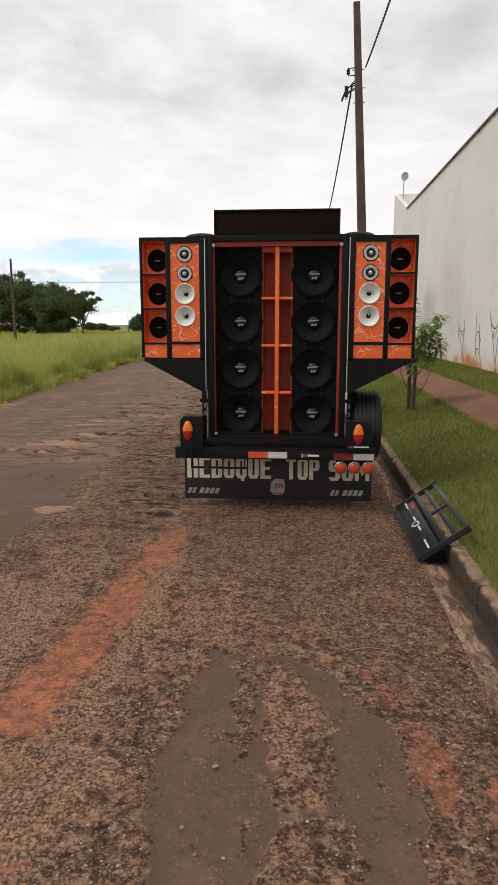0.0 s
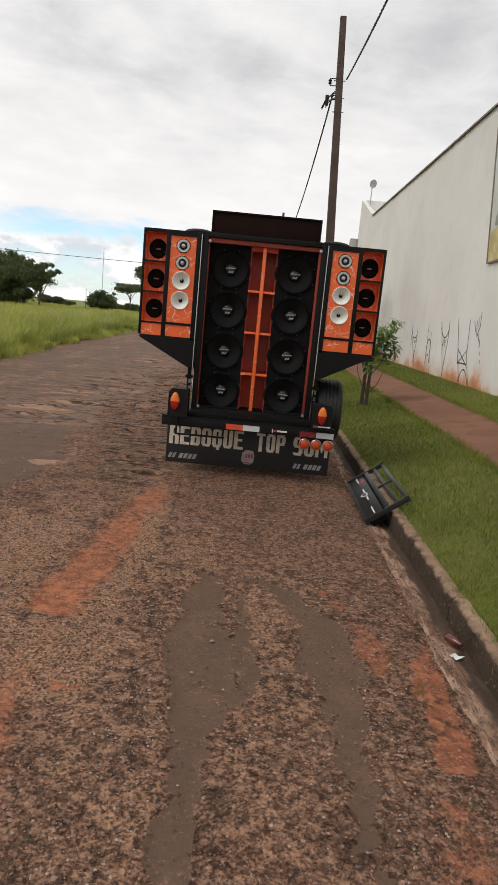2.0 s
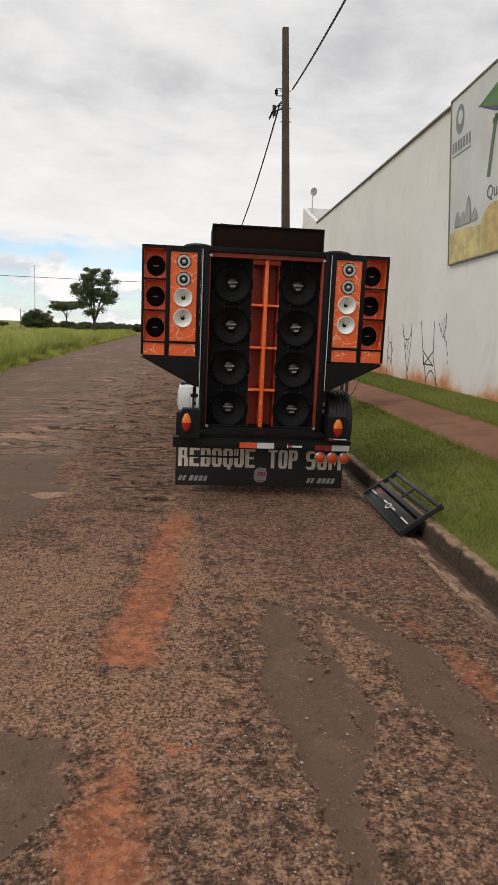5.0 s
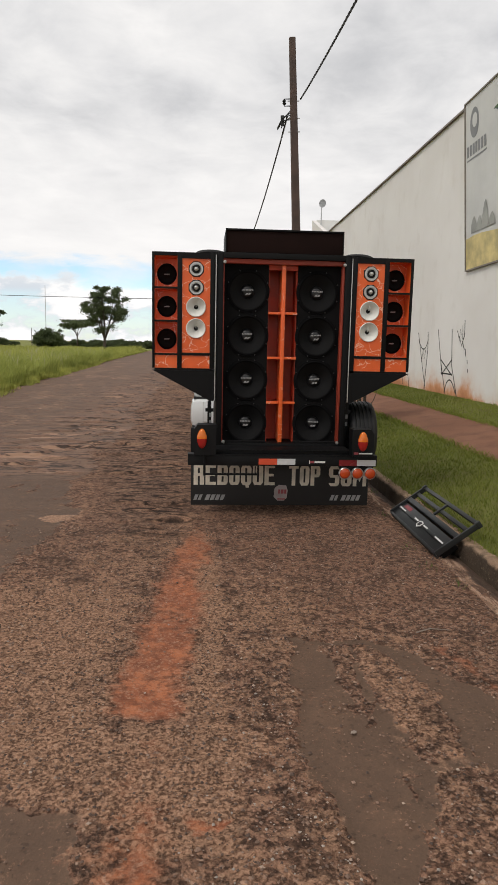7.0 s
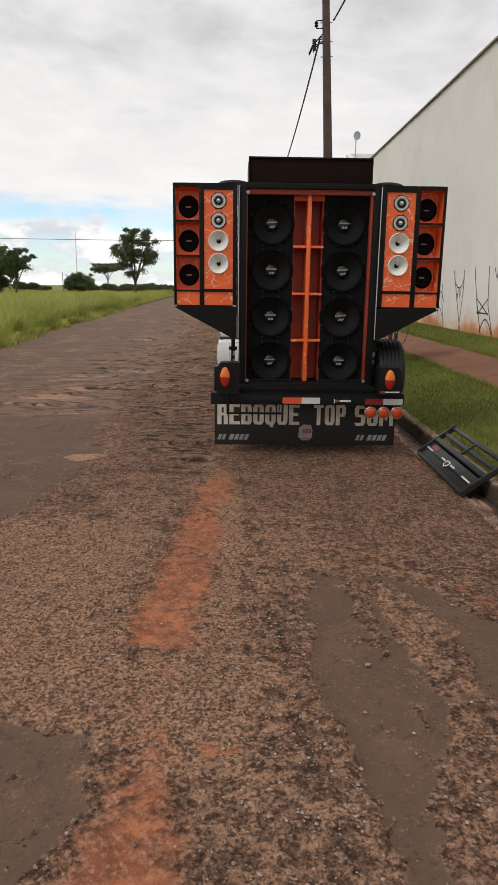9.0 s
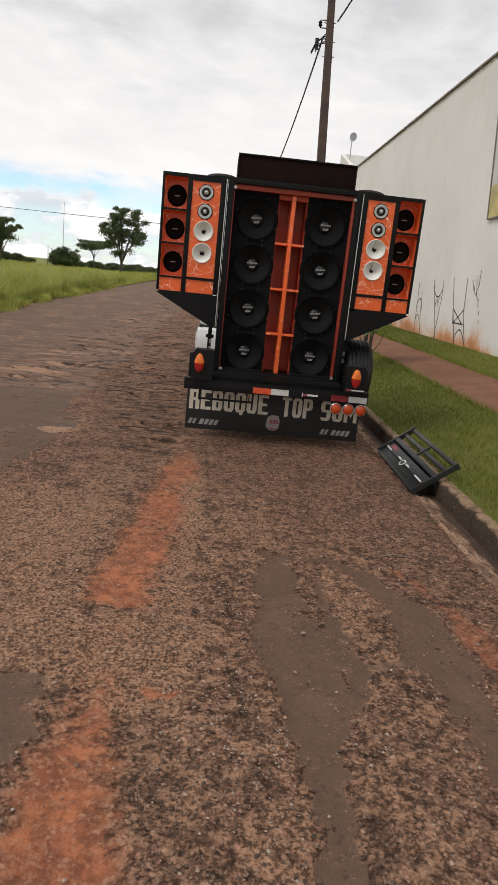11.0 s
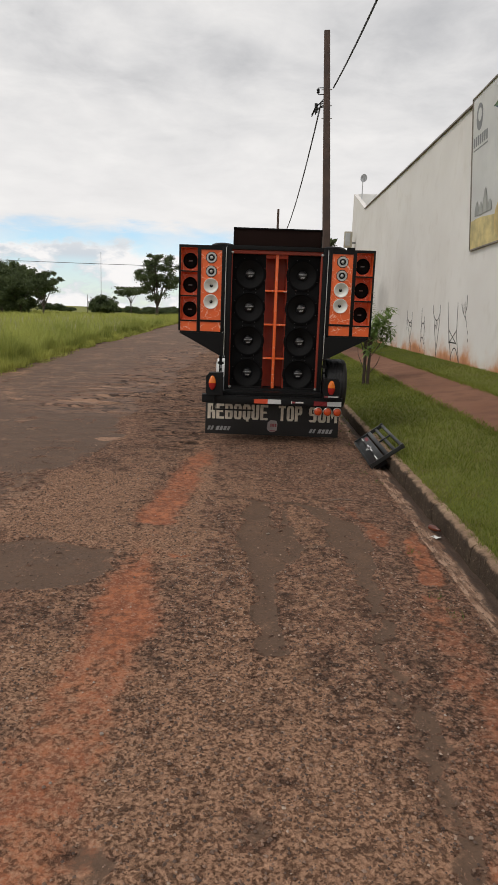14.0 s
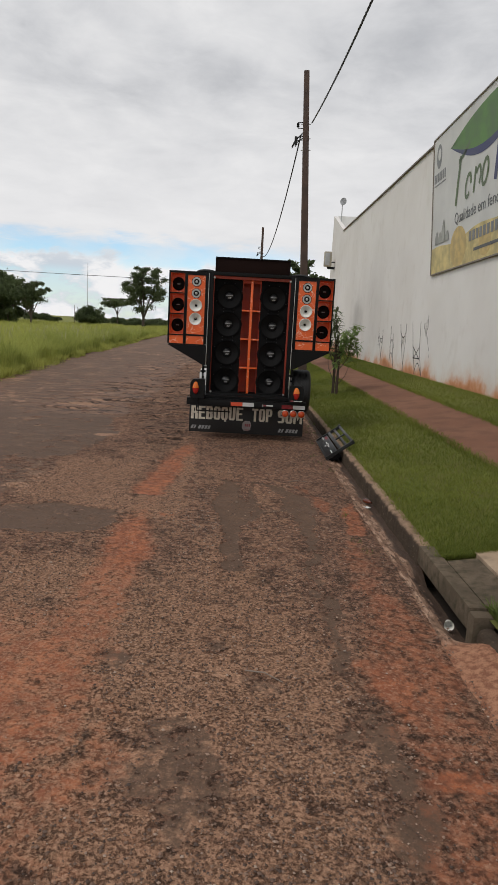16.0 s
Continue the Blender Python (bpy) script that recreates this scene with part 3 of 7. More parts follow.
# ---- building blocks ----
class Geo:
    """Collects vertices and faces of one part; each face keeps a material slot."""

    def __init__(self):
        self.v, self.f, self.s = [], [], []
        self.slot = 0

    def add(self, verts, faces, m=None):
        k = len(self.v)
        self.v += [tuple(m @ Vector(p)) if m else tuple(p) for p in verts]
        self.f += [tuple(i + k for i in f) for f in faces]
        self.s += [self.slot] * len(faces)
        return self

    def box(self, x0, x1, y0, y1, z0, z1, m=None, c=0.0):
        """A box, with edges cut by c."""
        if c <= 0:
            vs = [(x, y, z) for z in (z0, z1) for y in (y0, y1) for x in (x0, x1)]
            return self.add(vs, [(0, 2, 3, 1), (4, 5, 7, 6), (0, 1, 5, 4), (2, 6, 7, 3), (0, 4, 6, 2), (1, 3, 7, 5)], m)
        bm = bmesh.new()
        bmesh.ops.create_cube(bm, size=1, matrix=Matrix.Translation(((x0 + x1) / 2, (y0 + y1) / 2, (z0 + z1) / 2)) @ Matrix.Diagonal((x1 - x0, y1 - y0, z1 - z0, 1)))
        bmesh.ops.bevel(bm, geom=bm.edges[:], offset=c, segments=2, affect="EDGES", profile=0.6)
        bm.verts.index_update()
        self.add([v.co[:] for v in bm.verts], [[v.index for v in f.verts] for f in bm.faces], m)
        bm.free()
        return self

    def prism(self, poly, d0, d1, axis="y", m=None):
        """A polygon given in the two other axes, drawn out from d0 to d1 along axis."""
        put = {"y": lambda a, b, d: (a, d, b), "x": lambda a, b, d: (d, a, b), "z": lambda a, b, d: (a, b, d)}[axis]
        n = len(poly)
        vs = [put(a, b, d0) for a, b in poly] + [put(a, b, d1) for a, b in poly]
        fs = [tuple(range(n))[::-1], tuple(range(n, 2 * n))] + [(i, (i + 1) % n, (i + 1) % n + n, i + n) for i in range(n)]
        return self.add(vs, fs, m)

    def lathe(self, prof, n=32, m=None, close=False):
        """Turns (radius, height) pairs round the z axis."""
        vs = [(r * math.cos(2 * math.pi * i / n), r * math.sin(2 * math.pi * i / n), h) for r, h in prof for i in range(n)]
        fs = [(j * n + i, j * n + (i + 1) % n, (j + 1) * n + (i + 1) % n, (j + 1) * n + i) for j in range(len(prof) - 1) for i in range(n)]
        if close:
            fs += [tuple(range(n))[::-1], tuple(range((len(prof) - 1) * n, len(prof) * n))]
        return self.add(vs, fs, m)

    def tube(self, pts, radii, n=8, m=None):
        pts = [Vector(p) for p in pts]
        if isinstance(radii, (int, float)):
            radii = [radii] * len(pts)
        vs, ref = [], None
        for i, p in enumerate(pts):
            d = (pts[min(i + 1, len(pts) - 1)] - pts[max(i - 1, 0)]).normalized()
            if ref is None:
                ref = d.orthogonal().normalized()
            u = (ref - d * ref.dot(d)).normalized()
            ref = u
            w = d.cross(u)
            vs += [p + (u * math.cos(2 * math.pi * k / n) + w * math.sin(2 * math.pi * k / n)) * radii[i] for k in range(n)]
        fs = [(j * n + k, j * n + (k + 1) % n, (j + 1) * n + (k + 1) % n, (j + 1) * n + k) for j in range(len(pts) - 1) for k in range(n)]
        fs += [tuple(range(n))[::-1], tuple(range((len(pts) - 1) * n, len(pts) * n))]
        return self.add(vs, fs, m)

    def mesh(self, name, mats, shade=None):
        me = bpy.data.meshes.new(name)
        me.from_pydata(self.v, [], self.f)
        for mt in mats if isinstance(mats, (list, tuple)) else [mats]:
            me.materials.append(mt)
        if any(self.s):
            me.polygons.foreach_set("material_index", self.s)
        bm = bmesh.new()
        bm.from_mesh(me)
        bmesh.ops.recalc_face_normals(bm, faces=bm.faces[:])
        bm.to_mesh(me)
        bm.free()
        if shade:
            me.shade_smooth()
            me.set_sharp_from_angle(angle=radians(shade))
        return me


def fast_mesh(name, verts, faces, mats, smooth_all=False):
    """A mesh from arrays: verts (n, 3), faces (m, k)."""
    me = bpy.data.meshes.new(name)
    verts, faces = np.asarray(verts, np.float32), np.asarray(faces, np.int32)
    k = faces.shape[1]
    me.vertices.add(len(verts))
    me.vertices.foreach_set("co", verts.ravel())
    me.loops.add(faces.size)
    me.loops.foreach_set("vertex_index", faces.ravel())
    me.polygons.add(len(faces))
    me.polygons.foreach_set("loop_start", np.arange(len(faces), dtype=np.int32) * k)
    me.polygons.foreach_set("use_smooth", np.full(len(faces), smooth_all))
    for mt in mats if isinstance(mats, (list, tuple)) else [mats]:
        me.materials.append(mt)
    me.update(calc_edges=True)
    me.validate()
    return me


def thing(name, label, category, at=(0, 0, 0), rz=0.0, group="", kind=""):
    ob = new(name)
    ob.empty_display_size = 0.2
    ob.matrix_basis = pose(*at, 0, 0, rz)
    return tagged(ob, label, category, group, kind)


def part(name, geo, mat, parent, label="", m=None, shade=40):
    me = geo.mesh(name, mat, shade) if isinstance(geo, Geo) else geo
    ob = new(name, me)
    if parent is not None:
        ob.parent = parent
    if m is not None:
        ob.matrix_basis = m
    return tagged(ob, label) if label else ob


def solo(name, geo, mat, label, category, group="", kind="", m=None, shade=40):
    return tagged(part(name, geo, mat, None, "", m, shade), label, category, group, kind)


def words(body, size, width=None, bold=0.0, shear=0.0, thick=0.003, align="LEFT"):
    """A mesh of raised lettering in the x-z plane, facing -y, from its lower left corner; width sets the run of the line."""
    cu = bpy.data.curves.new("lettering", "FONT")
    cu.body, cu.size, cu.offset, cu.shear, cu.extrude = body, 1.0, bold, shear, 0.01
    cu.resolution_u = 3
    ob = new("lettering", cu)
    bpy.context.view_layer.update()
    me = bpy.data.meshes.new_from_object(ob.evaluated_get(bpy.context.evaluated_depsgraph_get()))
    bpy.data.objects.remove(ob)
    bpy.data.curves.remove(cu)
    co = np.empty(len(me.vertices) * 3, np.float32)
    me.vertices.foreach_get("co", co)
    co = co.reshape(-1, 3)
    lo, hi = co.min(0), co.max(0)
    sx = width / (hi[0] - lo[0]) if width else size / 0.7
    sz = size / 0.7
    outv = np.stack([(co[:, 0] - lo[0]) * sx, -np.where(co[:, 2] > 0, thick, 0.0), co[:, 1] * sz], 1)
    me.vertices.foreach_set("co", outv.ravel().astype(np.float32))
    me.update()
    return me


# lattice noise for shapes
def vnoise(x, y, seed=0):
    xi, yi = np.floor(x).astype(np.int64), np.floor(y).astype(np.int64)
    fx, fy = x - xi, y - yi
    fx, fy = fx * fx * (3 - 2 * fx), fy * fy * (3 - 2 * fy)

    def h(a, b):
        n = (a * 374761393 + b * 668265263 + seed * 1442695041) & 0xFFFFFFFF
        n = ((n ^ (n >> 13)) * 1274126177) & 0xFFFFFFFF
        return ((n ^ (n >> 16)) & 0xFFFF) / 65535.0

    a = h(xi, yi) * (1 - fx) + h(xi + 1, yi) * fx
    b = h(xi, yi + 1) * (1 - fx) + h(xi + 1, yi + 1) * fx
    return a * (1 - fy) + b * fy


def fbm(x, y, seed=0, octaves=4):
    t, amp, tot = 0.0, 1.0, 0.0
    for o in range(octaves):
        t = t + amp * vnoise(x * 2 ** o, y * 2 ** o, seed + 17 * o)
        tot += amp
        amp *= 0.5
    return t / tot


def step(v, lo, hi):
    t = np.clip((v - lo) / (hi - lo), 0, 1)
    return t * t * (3 - 2 * t)


rng = np.random.default_rng(4)

# ---- ground, road, kerb, verge ----
KERB_X, KERB_IN, WALL_X = 1.52, 1.60, 4.80
PATH_IN, PATH_OUT = 2.88, 3.82


def verge_z(x):
    return 0.128 + (x - 1.625) * 0.144


def make_ground():
    xs = np.concatenate([[-2500, -900, -300, -120, -60], np.linspace(-40, -13, 28)[:-1], np.linspace(-13, -5.4, 31), [5.2, 60, 900, 2500]])
    ys = np.concatenate([[-600, -100], np.linspace(-20, 120, 71), [160, 240, 400, 900, 2500]])
    X, Y = np.meshgrid(xs, ys)
    inside = step(field_edge(Y) - X, 0.0, 0.35)
    Z = -0.30 + (0.32 + 0.08 * fbm(X * 0.2, Y * 0.2, 3)) * inside
    Z = np.where(X < -45, 0.05, Z)
    n, mx = len(ys), len(xs)
    idx = np.arange(n * mx).reshape(n, mx)
    f = np.stack([idx[:-1, :-1], idx[:-1, 1:], idx[1:, 1:], idx[1:, :-1]], -1).reshape(-1, 4)
    me = fast_mesh("ground", np.stack([X, Y, Z], -1).reshape(-1, 3), f, FIELD, True)
    tagged(new("ground", me), "flat open field of green grass reaching the horizon", "field", kind="structure")


def stroke(x, y, pts):
    """How far a place lies inside a band that runs through (x, y, half width) points."""
    best = np.full(np.shape(x), -9.0)
    for (ax, ay, ah), (bx, by, bh) in zip(pts, pts[1:]):
        dx, dy = bx - ax, by - ay
        t = np.clip(((x - ax) * dx + (y - ay) * dy) / (dx * dx + dy * dy), 0, 1)
        best = np.maximum(best, ah + (bh - ah) * t - np.hypot(x - ax - dx * t, y - ay - dy * t))
    return best


def blob(x, y, cx, cy, rx, ry):
    return 1 - ((x - cx) / rx) ** 2 - ((y - cy) / ry) ** 2


# smooth tar left in the chip-seal: three arms of a patched pothole, and the scraps that run on from it
TAR_BANDS = (
    (1.0, [(0.07, 3.20, 0.04), (0.11, 2.80, 0.10), (0.13, 2.40, 0.15), (0.15, 2.10, 0.16), (0.18, 1.80, 0.13), (0.14, 1.40, 0.07), (0.13, 1.10, 0.06), (0.17, 0.85, 0.06), (0.20, 0.66, 0.07)]),
    (1.0, [(0.12, 3.18, 0.03), (0.34, 3.14, 0.03), (0.52, 3.06, 0.05), (0.66, 2.85, 0.06), (0.75, 2.55, 0.10), (0.76, 2.25, 0.14), (0.80, 1.95, 0.10), (0.77, 1.65, 0.08)]),
    (0.9, [(0.35, 3.05, 0.03), (0.32, 2.70, 0.04), (0.33, 2.35, 0.07), (0.36, 2.02, 0.07), (0.32, 1.80, 0.05)]),
    (0.62, [(0.40, 2.06, 0.05), (0.56, 2.10, 0.04), (0.72, 2.12, 0.06)]),
    (0.8, [(0.77, 1.65, 0.06), (0.78, 1.30, 0.04), (0.73, 1.06, 0.03)]),
    (0.8, [(0.80, 0.92, 0.03), (0.75, 0.84, 0.05), (0.66, 0.62, 0.03), (0.71, 0.45, 0.05)]),
    (0.62, [(0.66, 0.30, 0.05), (0.76, 0.08, 0.08), (0.73, -0.35, 0.05), (0.80, -0.90, 0.07), (0.86, -1.30, 0.10), (0.84, -1.80, 0.11)]),
    (0.55, [(0.08, -0.74, 0.05), (0.24, -0.82, 0.08), (0.40, -0.92, 0.04)]),
    (0.75, [(-0.48, -0.58, 0.05), (-0.36, -0.68, 0.06)]),
    (0.5, [(-0.36, -1.36, 0.05), (-0.24, -1.62, 0.07)]),
)


def field_edge(y):
    return np.interp(y, [0.0, 13.0, 17.0, 22.0, 56.0, 120.0], [-5.80, -5.90, -6.10, -6.60, -8.20, -10.5])


def wear(x, y):
    """How much red earth, smooth tar and pale dust the road carries at a place."""
    wx, wy = fbm(x * 5, y * 5, 101) - 0.5, fbm(x * 5 + 9, y * 5, 102) - 0.5
    x = x + 0.13 * wx + 0.07 * (fbm(x * 19, y * 19, 103, 3) - 0.5)
    y = y + 0.16 * wy + 0.07 * (fbm(x * 19, y * 19, 104, 3) - 0.5)
    n1, n2, n3 = fbm(x * 1.6, y * 1.1, 5), fbm(x * 3.5, y * 2.6, 9), fbm(x * 0.7, y * 0.5, 12)
    # the red wheel track that comes out from under the trailer, broken off for a stretch half way
    mid = np.interp(y, [-1.4, -0.5, 0.1, 0.9, 1.4, 2.45, 2.8, 3.2, 3.6, 4.15, 4.85, 5.7], [-0.72, -0.62, -0.61, -0.60, -0.65, -0.69, -0.67, -0.63, -0.60, -0.56, -0.50, -0.46])
    half = np.interp(y, [-1.4, -0.5, 0.1, 0.9, 1.4, 2.0, 2.45, 2.8, 3.3, 4.1, 4.9, 5.7], [0.30, 0.15, 0.15, 0.17, 0.14, 0.10, 0.12, 0.12, 0.15, 0.12, 0.10, 0.05]) + 0.06 * (n1 - 0.5)
    core = step(half - np.abs(x - mid), -0.12, 0.08) * step(y, 6.0, 5.3)
    strength = np.interp(y, [-2.0, -0.9, -0.2, 0.9, 1.3, 1.75, 2.05, 2.40, 2.48, 3.3, 4.2, 4.6, 5.0, 5.5], [0.66, 0.78, 0.88, 0.96, 0.98, 0.64, 0.24, 0.26, 1.25, 1.22, 1.05, 1.12, 0.70, 0.40])
    dirt = core * strength * (0.75 + 0.9 * (n2 - 0.4))
    wide = step(0.62 + 0.5 * (n1 - 0.5) + 0.25 * step(y, -0.6, -1.4) - np.abs(x + 0.98), -0.1, 0.45) * step(y, 1.3, -1.2) * (0.34 + 0.60 * step(n2, 0.42, 0.62) * n1)
    scraps = np.maximum.reduce([blob(x, y, -0.40, 1.84, 0.12, 0.035), blob(x, y, -0.68, -1.42, 0.16, 0.05), blob(x, y, 1.10, -1.48, 0.20, 0.05), blob(x, y, -0.47, 4.78, 0.10, 0.16)])
    # red earth washed out along the gutter, and thin lines beside it
    gut = step(stroke(x, y, [(1.30, 2.55, 0.02), (1.24, 2.25, 0.07), (1.20, 1.80, 0.09), (1.18, 1.55, 0.08)]) + 0.05 * (n2 - 0.5), -0.03, 0.03) * (0.75 + 0.5 * (n2 - 0.4))
    wash = step(stroke(x, y, [(1.12, 1.25, 0.05), (1.08, 0.75, 0.16), (1.08, 0.35, 0.10), (1.10, -0.20, 0.20), (1.08, -0.8, 0.24), (1.10, -1.6, 0.26), (1.1, -3.0, 0.3)]) + 0.20 * (n2 - 0.5), -0.10, 0.10) * (0.26 + 0.9 * (n1 - 0.35) + 0.5 * (n2 - 0.5) + 0.22 * step(y, -0.2, -0.6))
    line = step(stroke(x, y, [(0.84, 3.05, 0.03), (0.90, 2.75, 0.03), (0.99, 2.40, 0.07), (0.98, 2.15, 0.05)]) + 0.03 * (n2 - 0.5), -0.03, 0.03) * (0.40 + 0.5 * n1)
    dirt = np.clip(np.maximum.reduce([np.minimum(dirt, 1.0), wide, gut, wash, line, 0.85 * step(scraps, 0.0, 0.5)]), 0, 1)
    tar = np.zeros(np.shape(x))
    for amount, band in TAR_BANDS:
        tar = np.maximum(tar, amount * step(stroke(x, y, band) + 0.05 * (n2 - 0.5), -0.02, 0.02))
    lane = step(-x + 0.7 * (n1 - 0.5) - 1.50 - 0.25 * step(y, 6.2, 7.2), 0.0, 0.25) * step(y + 1.2 * (n3 - 0.5) + 0.7 * step(x, -1.5, -2.2), 4.3, 4.8) * (0.70 + 0.30 * step(n2, 0.30, 0.5))
    near = np.maximum(step(blob(x, y, -1.35, 1.62, 0.62, 0.42) + 0.7 * (n2 - 0.5), 0.0, 0.25), 0.52 * step(blob(x, y, -2.55, 3.2, 0.95, 1.5) + 0.7 * (n2 - 0.5), 0.0, 0.25))
    bits = step(fbm(x * 2.1 + 7, y * 1.4, 33), 0.60, 0.68) * 0.58 * step(y, 0.9, -0.6)
    tar = np.clip(np.maximum.reduce([tar, lane, near, bits]), 0, 1) * (1 - 0.8 * step(dirt, 0.35, 0.7))
    tar = tar * (0.66 + 0.36 * step(fbm(x * 9, y * 7, 44, 3), 0.35, 0.5))
    # dust: beside the track, over the open gravel, and in shallow pans of the far lane
    pans = np.maximum.reduce([blob(x, y, -1.85, 2.58, 0.25, 0.16), blob(x, y, -2.45, 8.7, 0.30, 0.30), blob(x, y, -2.1, 10.1, 0.16, 0.22), blob(x, y, -1.05, 5.05, 0.18, 0.09), blob(x, y, -2.0, 11.8, 0.18, 0.25)])
    far_spots = step(fbm(x * 1.2, y * 1.8, 41), 0.62, 0.70) * step(y, 4.0, 7.0) * step(x, -0.9, -1.5) * 0.25 + 0.9 * step(pans + 0.6 * (n2 - 0.5), 0.0, 0.3)
    sandy = 0.34 * step(-x + 0.8 * (n1 - 0.5), 3.0, 4.2) * step(y, 7.5, 9.5) * step(fbm(x * 2, y * 0.6, 43), 0.40, 0.6)
    beside = 1.15 * step(0.10 - np.abs(x + 0.40 - 0.06 * step(y, 2.4, 2.0)), 0.0, 0.08) * step(y, 4.7, 4.3) * step(y, 1.55, 1.85)
    gap = 1.05 * step(0.22 - np.abs(x + 0.62), 0.0, 0.15) * step(0.32 - np.abs(y - 2.1), 0.0, 0.2)
    open_pans = np.maximum.reduce([blob(x, y, -0.90, 0.38, 0.28, 0.40), blob(x, y, -0.05, -0.75, 0.30, 0.18), blob(x, y, -0.55, 1.95, 0.22, 0.28), blob(x, y, -0.15, -0.2, 0.25, 0.3)])
    left = 0.58 * step(0.75 - np.abs(x + 1.45), 0.0, 0.4) * step(y, 4.4, 3.6) * step(y, 1.9, 2.4)
    pale = 0.40 - 0.36 * step(x, 0.55, 0.95) * step(y, -0.6, 0.6) - 0.34 * step(y, 3.3, 4.4) * step(x, -0.5, 0.0) + 0.36 * step(n1, 0.40, 0.70) * step(x, 1.1, 0.5) + np.maximum.reduce([beside, gap, left, 0.75 * step(open_pans + 0.5 * (n2 - 0.5), 0.0, 0.5)]) + 0.30 * step(y, 1.2, -0.4) * step(x, 0.9, 0.4)
    pale = np.clip(pale * (1 - 0.9 * tar) + 0.8 * far_spots + sandy, 0, 1) + 1.6 * step(blob(x, y, -1.68, 5.69, 0.17, 0.14) + 0.15 * (n2 - 0.5), 0.0, 0.12)
    return dirt, tar, pale


def make_road():
    xs = np.concatenate([np.linspace(-12.5, -7.0, 20)[:-1], np.linspace(-7.0, -3.2, 50)[:-1], np.linspace(-3.2, -1.5, 52)[:-1], np.linspace(-1.5, 1.37, 132)])
    ys = np.concatenate([np.linspace(-14, -2.4, 40)[:-1], np.linspace(-2.4, 6.0, 352)[:-1], np.linspace(6.0, 14.0, 170)[:-1], np.linspace(14, 34, 210)[:-1], 34 * np.exp(np.linspace(0, 2.6, 60))])
    X, Y = np.meshgrid(xs, ys)
    dirt, tar, pale = wear(X, Y)
    rough = 0.012 * (fbm(X * 20, Y * 20, 21, 3) - 0.5) * (1 - 0.75 * tar) * (1 - 0.6 * dirt)
    ridge = fbm(X * 1.5 + 0.9 * fbm(X, Y, 8), Y * 2.9 + 0.8 * fbm(X, Y, 18), 51, 3)
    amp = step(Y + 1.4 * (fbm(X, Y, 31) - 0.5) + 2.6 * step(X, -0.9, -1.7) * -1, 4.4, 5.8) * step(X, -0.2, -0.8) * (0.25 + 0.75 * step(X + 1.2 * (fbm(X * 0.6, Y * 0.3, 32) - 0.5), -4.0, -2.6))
    Z = rough - 0.010 * tar - 0.006 * dirt + 0.030 * amp * (step(ridge, 0.48, 0.54) - 0.5) + 0.012 * (fbm(X * 1.2, Y * 1.2, 2) - 0.5)
    Z = Z - 0.016 * step(X, 1.20, 1.36)
    out = field_edge(Y) - X
    Z = np.where(out > -0.05, Z - 0.25 * step(out, -0.05, 0.8), Z)
    n, mx = len(ys), len(xs)
    idx = np.arange(n * mx).reshape(n, mx)
    f = np.stack([idx[:-1, :-1], idx[:-1, 1:], idx[1:, 1:], idx[1:, :-1]], -1).reshape(-1, 4)
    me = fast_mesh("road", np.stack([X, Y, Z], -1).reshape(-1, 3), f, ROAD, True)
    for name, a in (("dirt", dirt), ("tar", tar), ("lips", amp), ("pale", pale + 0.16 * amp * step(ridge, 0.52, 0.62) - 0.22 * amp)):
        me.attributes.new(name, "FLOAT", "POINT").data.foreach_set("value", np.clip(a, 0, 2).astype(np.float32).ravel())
    tagged(new("road", me), "worn broken chip-seal street with red earth tracks", "road", kind="structure")


def scatter_chips(name, x, y, s, mat, label):
    n = len(x)
    base = np.array([(1, 0, 0), (0, 1, 0), (-1, 0, 0), (0, -1, 0), (0, 0, 0.75), (0, 0, -0.6)])
    v = base[None] * (0.7 + 0.6 * rng.random((n, 6, 1)))
    a = rng.random(n) * 6.28
    c, sn = np.cos(a)[:, None], np.sin(a)[:, None]
    v = np.stack([v[..., 0] * c - v[..., 1] * sn, v[..., 0] * sn + v[..., 1] * c, v[..., 2]], -1) * s[:, None, None]
    v += np.stack([x, y, 0.004 * (fbm(x * 1.2, y * 1.2, 2) - 0.5) + s * 0.25], -1)[:, None]
    tri = np.array([(0, 1, 4), (1, 2, 4), (2, 3, 4), (3, 0, 4), (1, 0, 5), (2, 1, 5), (3, 2, 5), (0, 3, 5)])
    f = (np.arange(n)[:, None, None] * 6 + tri).reshape(-1, 3)
    tagged(new(name, fast_mesh(name, v.reshape(-1, 3), f, mat)), label, "gravel", kind="stuff")


def make_chips():
    """Loose stone chips lying on the road, fewer on tar and earth, and a scatter of pale ones."""
    n = 60000
    x, y = rng.uniform(-2.4, 1.42, n), -2.2 + 7.6 * rng.random(n) ** 1.3
    d, t, p = wear(x, y)
    keep = rng.random(n) > np.minimum(0.97, np.maximum(t * 0.93, d * 1.6))
    x, y = x[keep], y[keep]
    n = len(x)
    scatter_chips("stone_chips", x, y, 0.0028 + 0.0062 * rng.random(n) ** 2.6, CHIPS, "loose grey and tan stone chips on the street")
    n = 420
    x = np.where(rng.random(n) < 0.55, rng.normal(-0.12, 0.16, n), rng.uniform(-1.6, 1.0, n))
    y = np.where(np.abs(x + 0.12) < 0.35, rng.normal(1.8, 0.5, n), rng.uniform(-1.8, 4.0, n))
    bare = wear(x, y)[1] < 0.3
    x, y = x[bare], y[bare]
    scatter_chips("pale_chips", x, y, 0.003 + 0.0045 * rng.random(len(x)) ** 2, STONE_PALE, "loose whitish stone chips on the street")


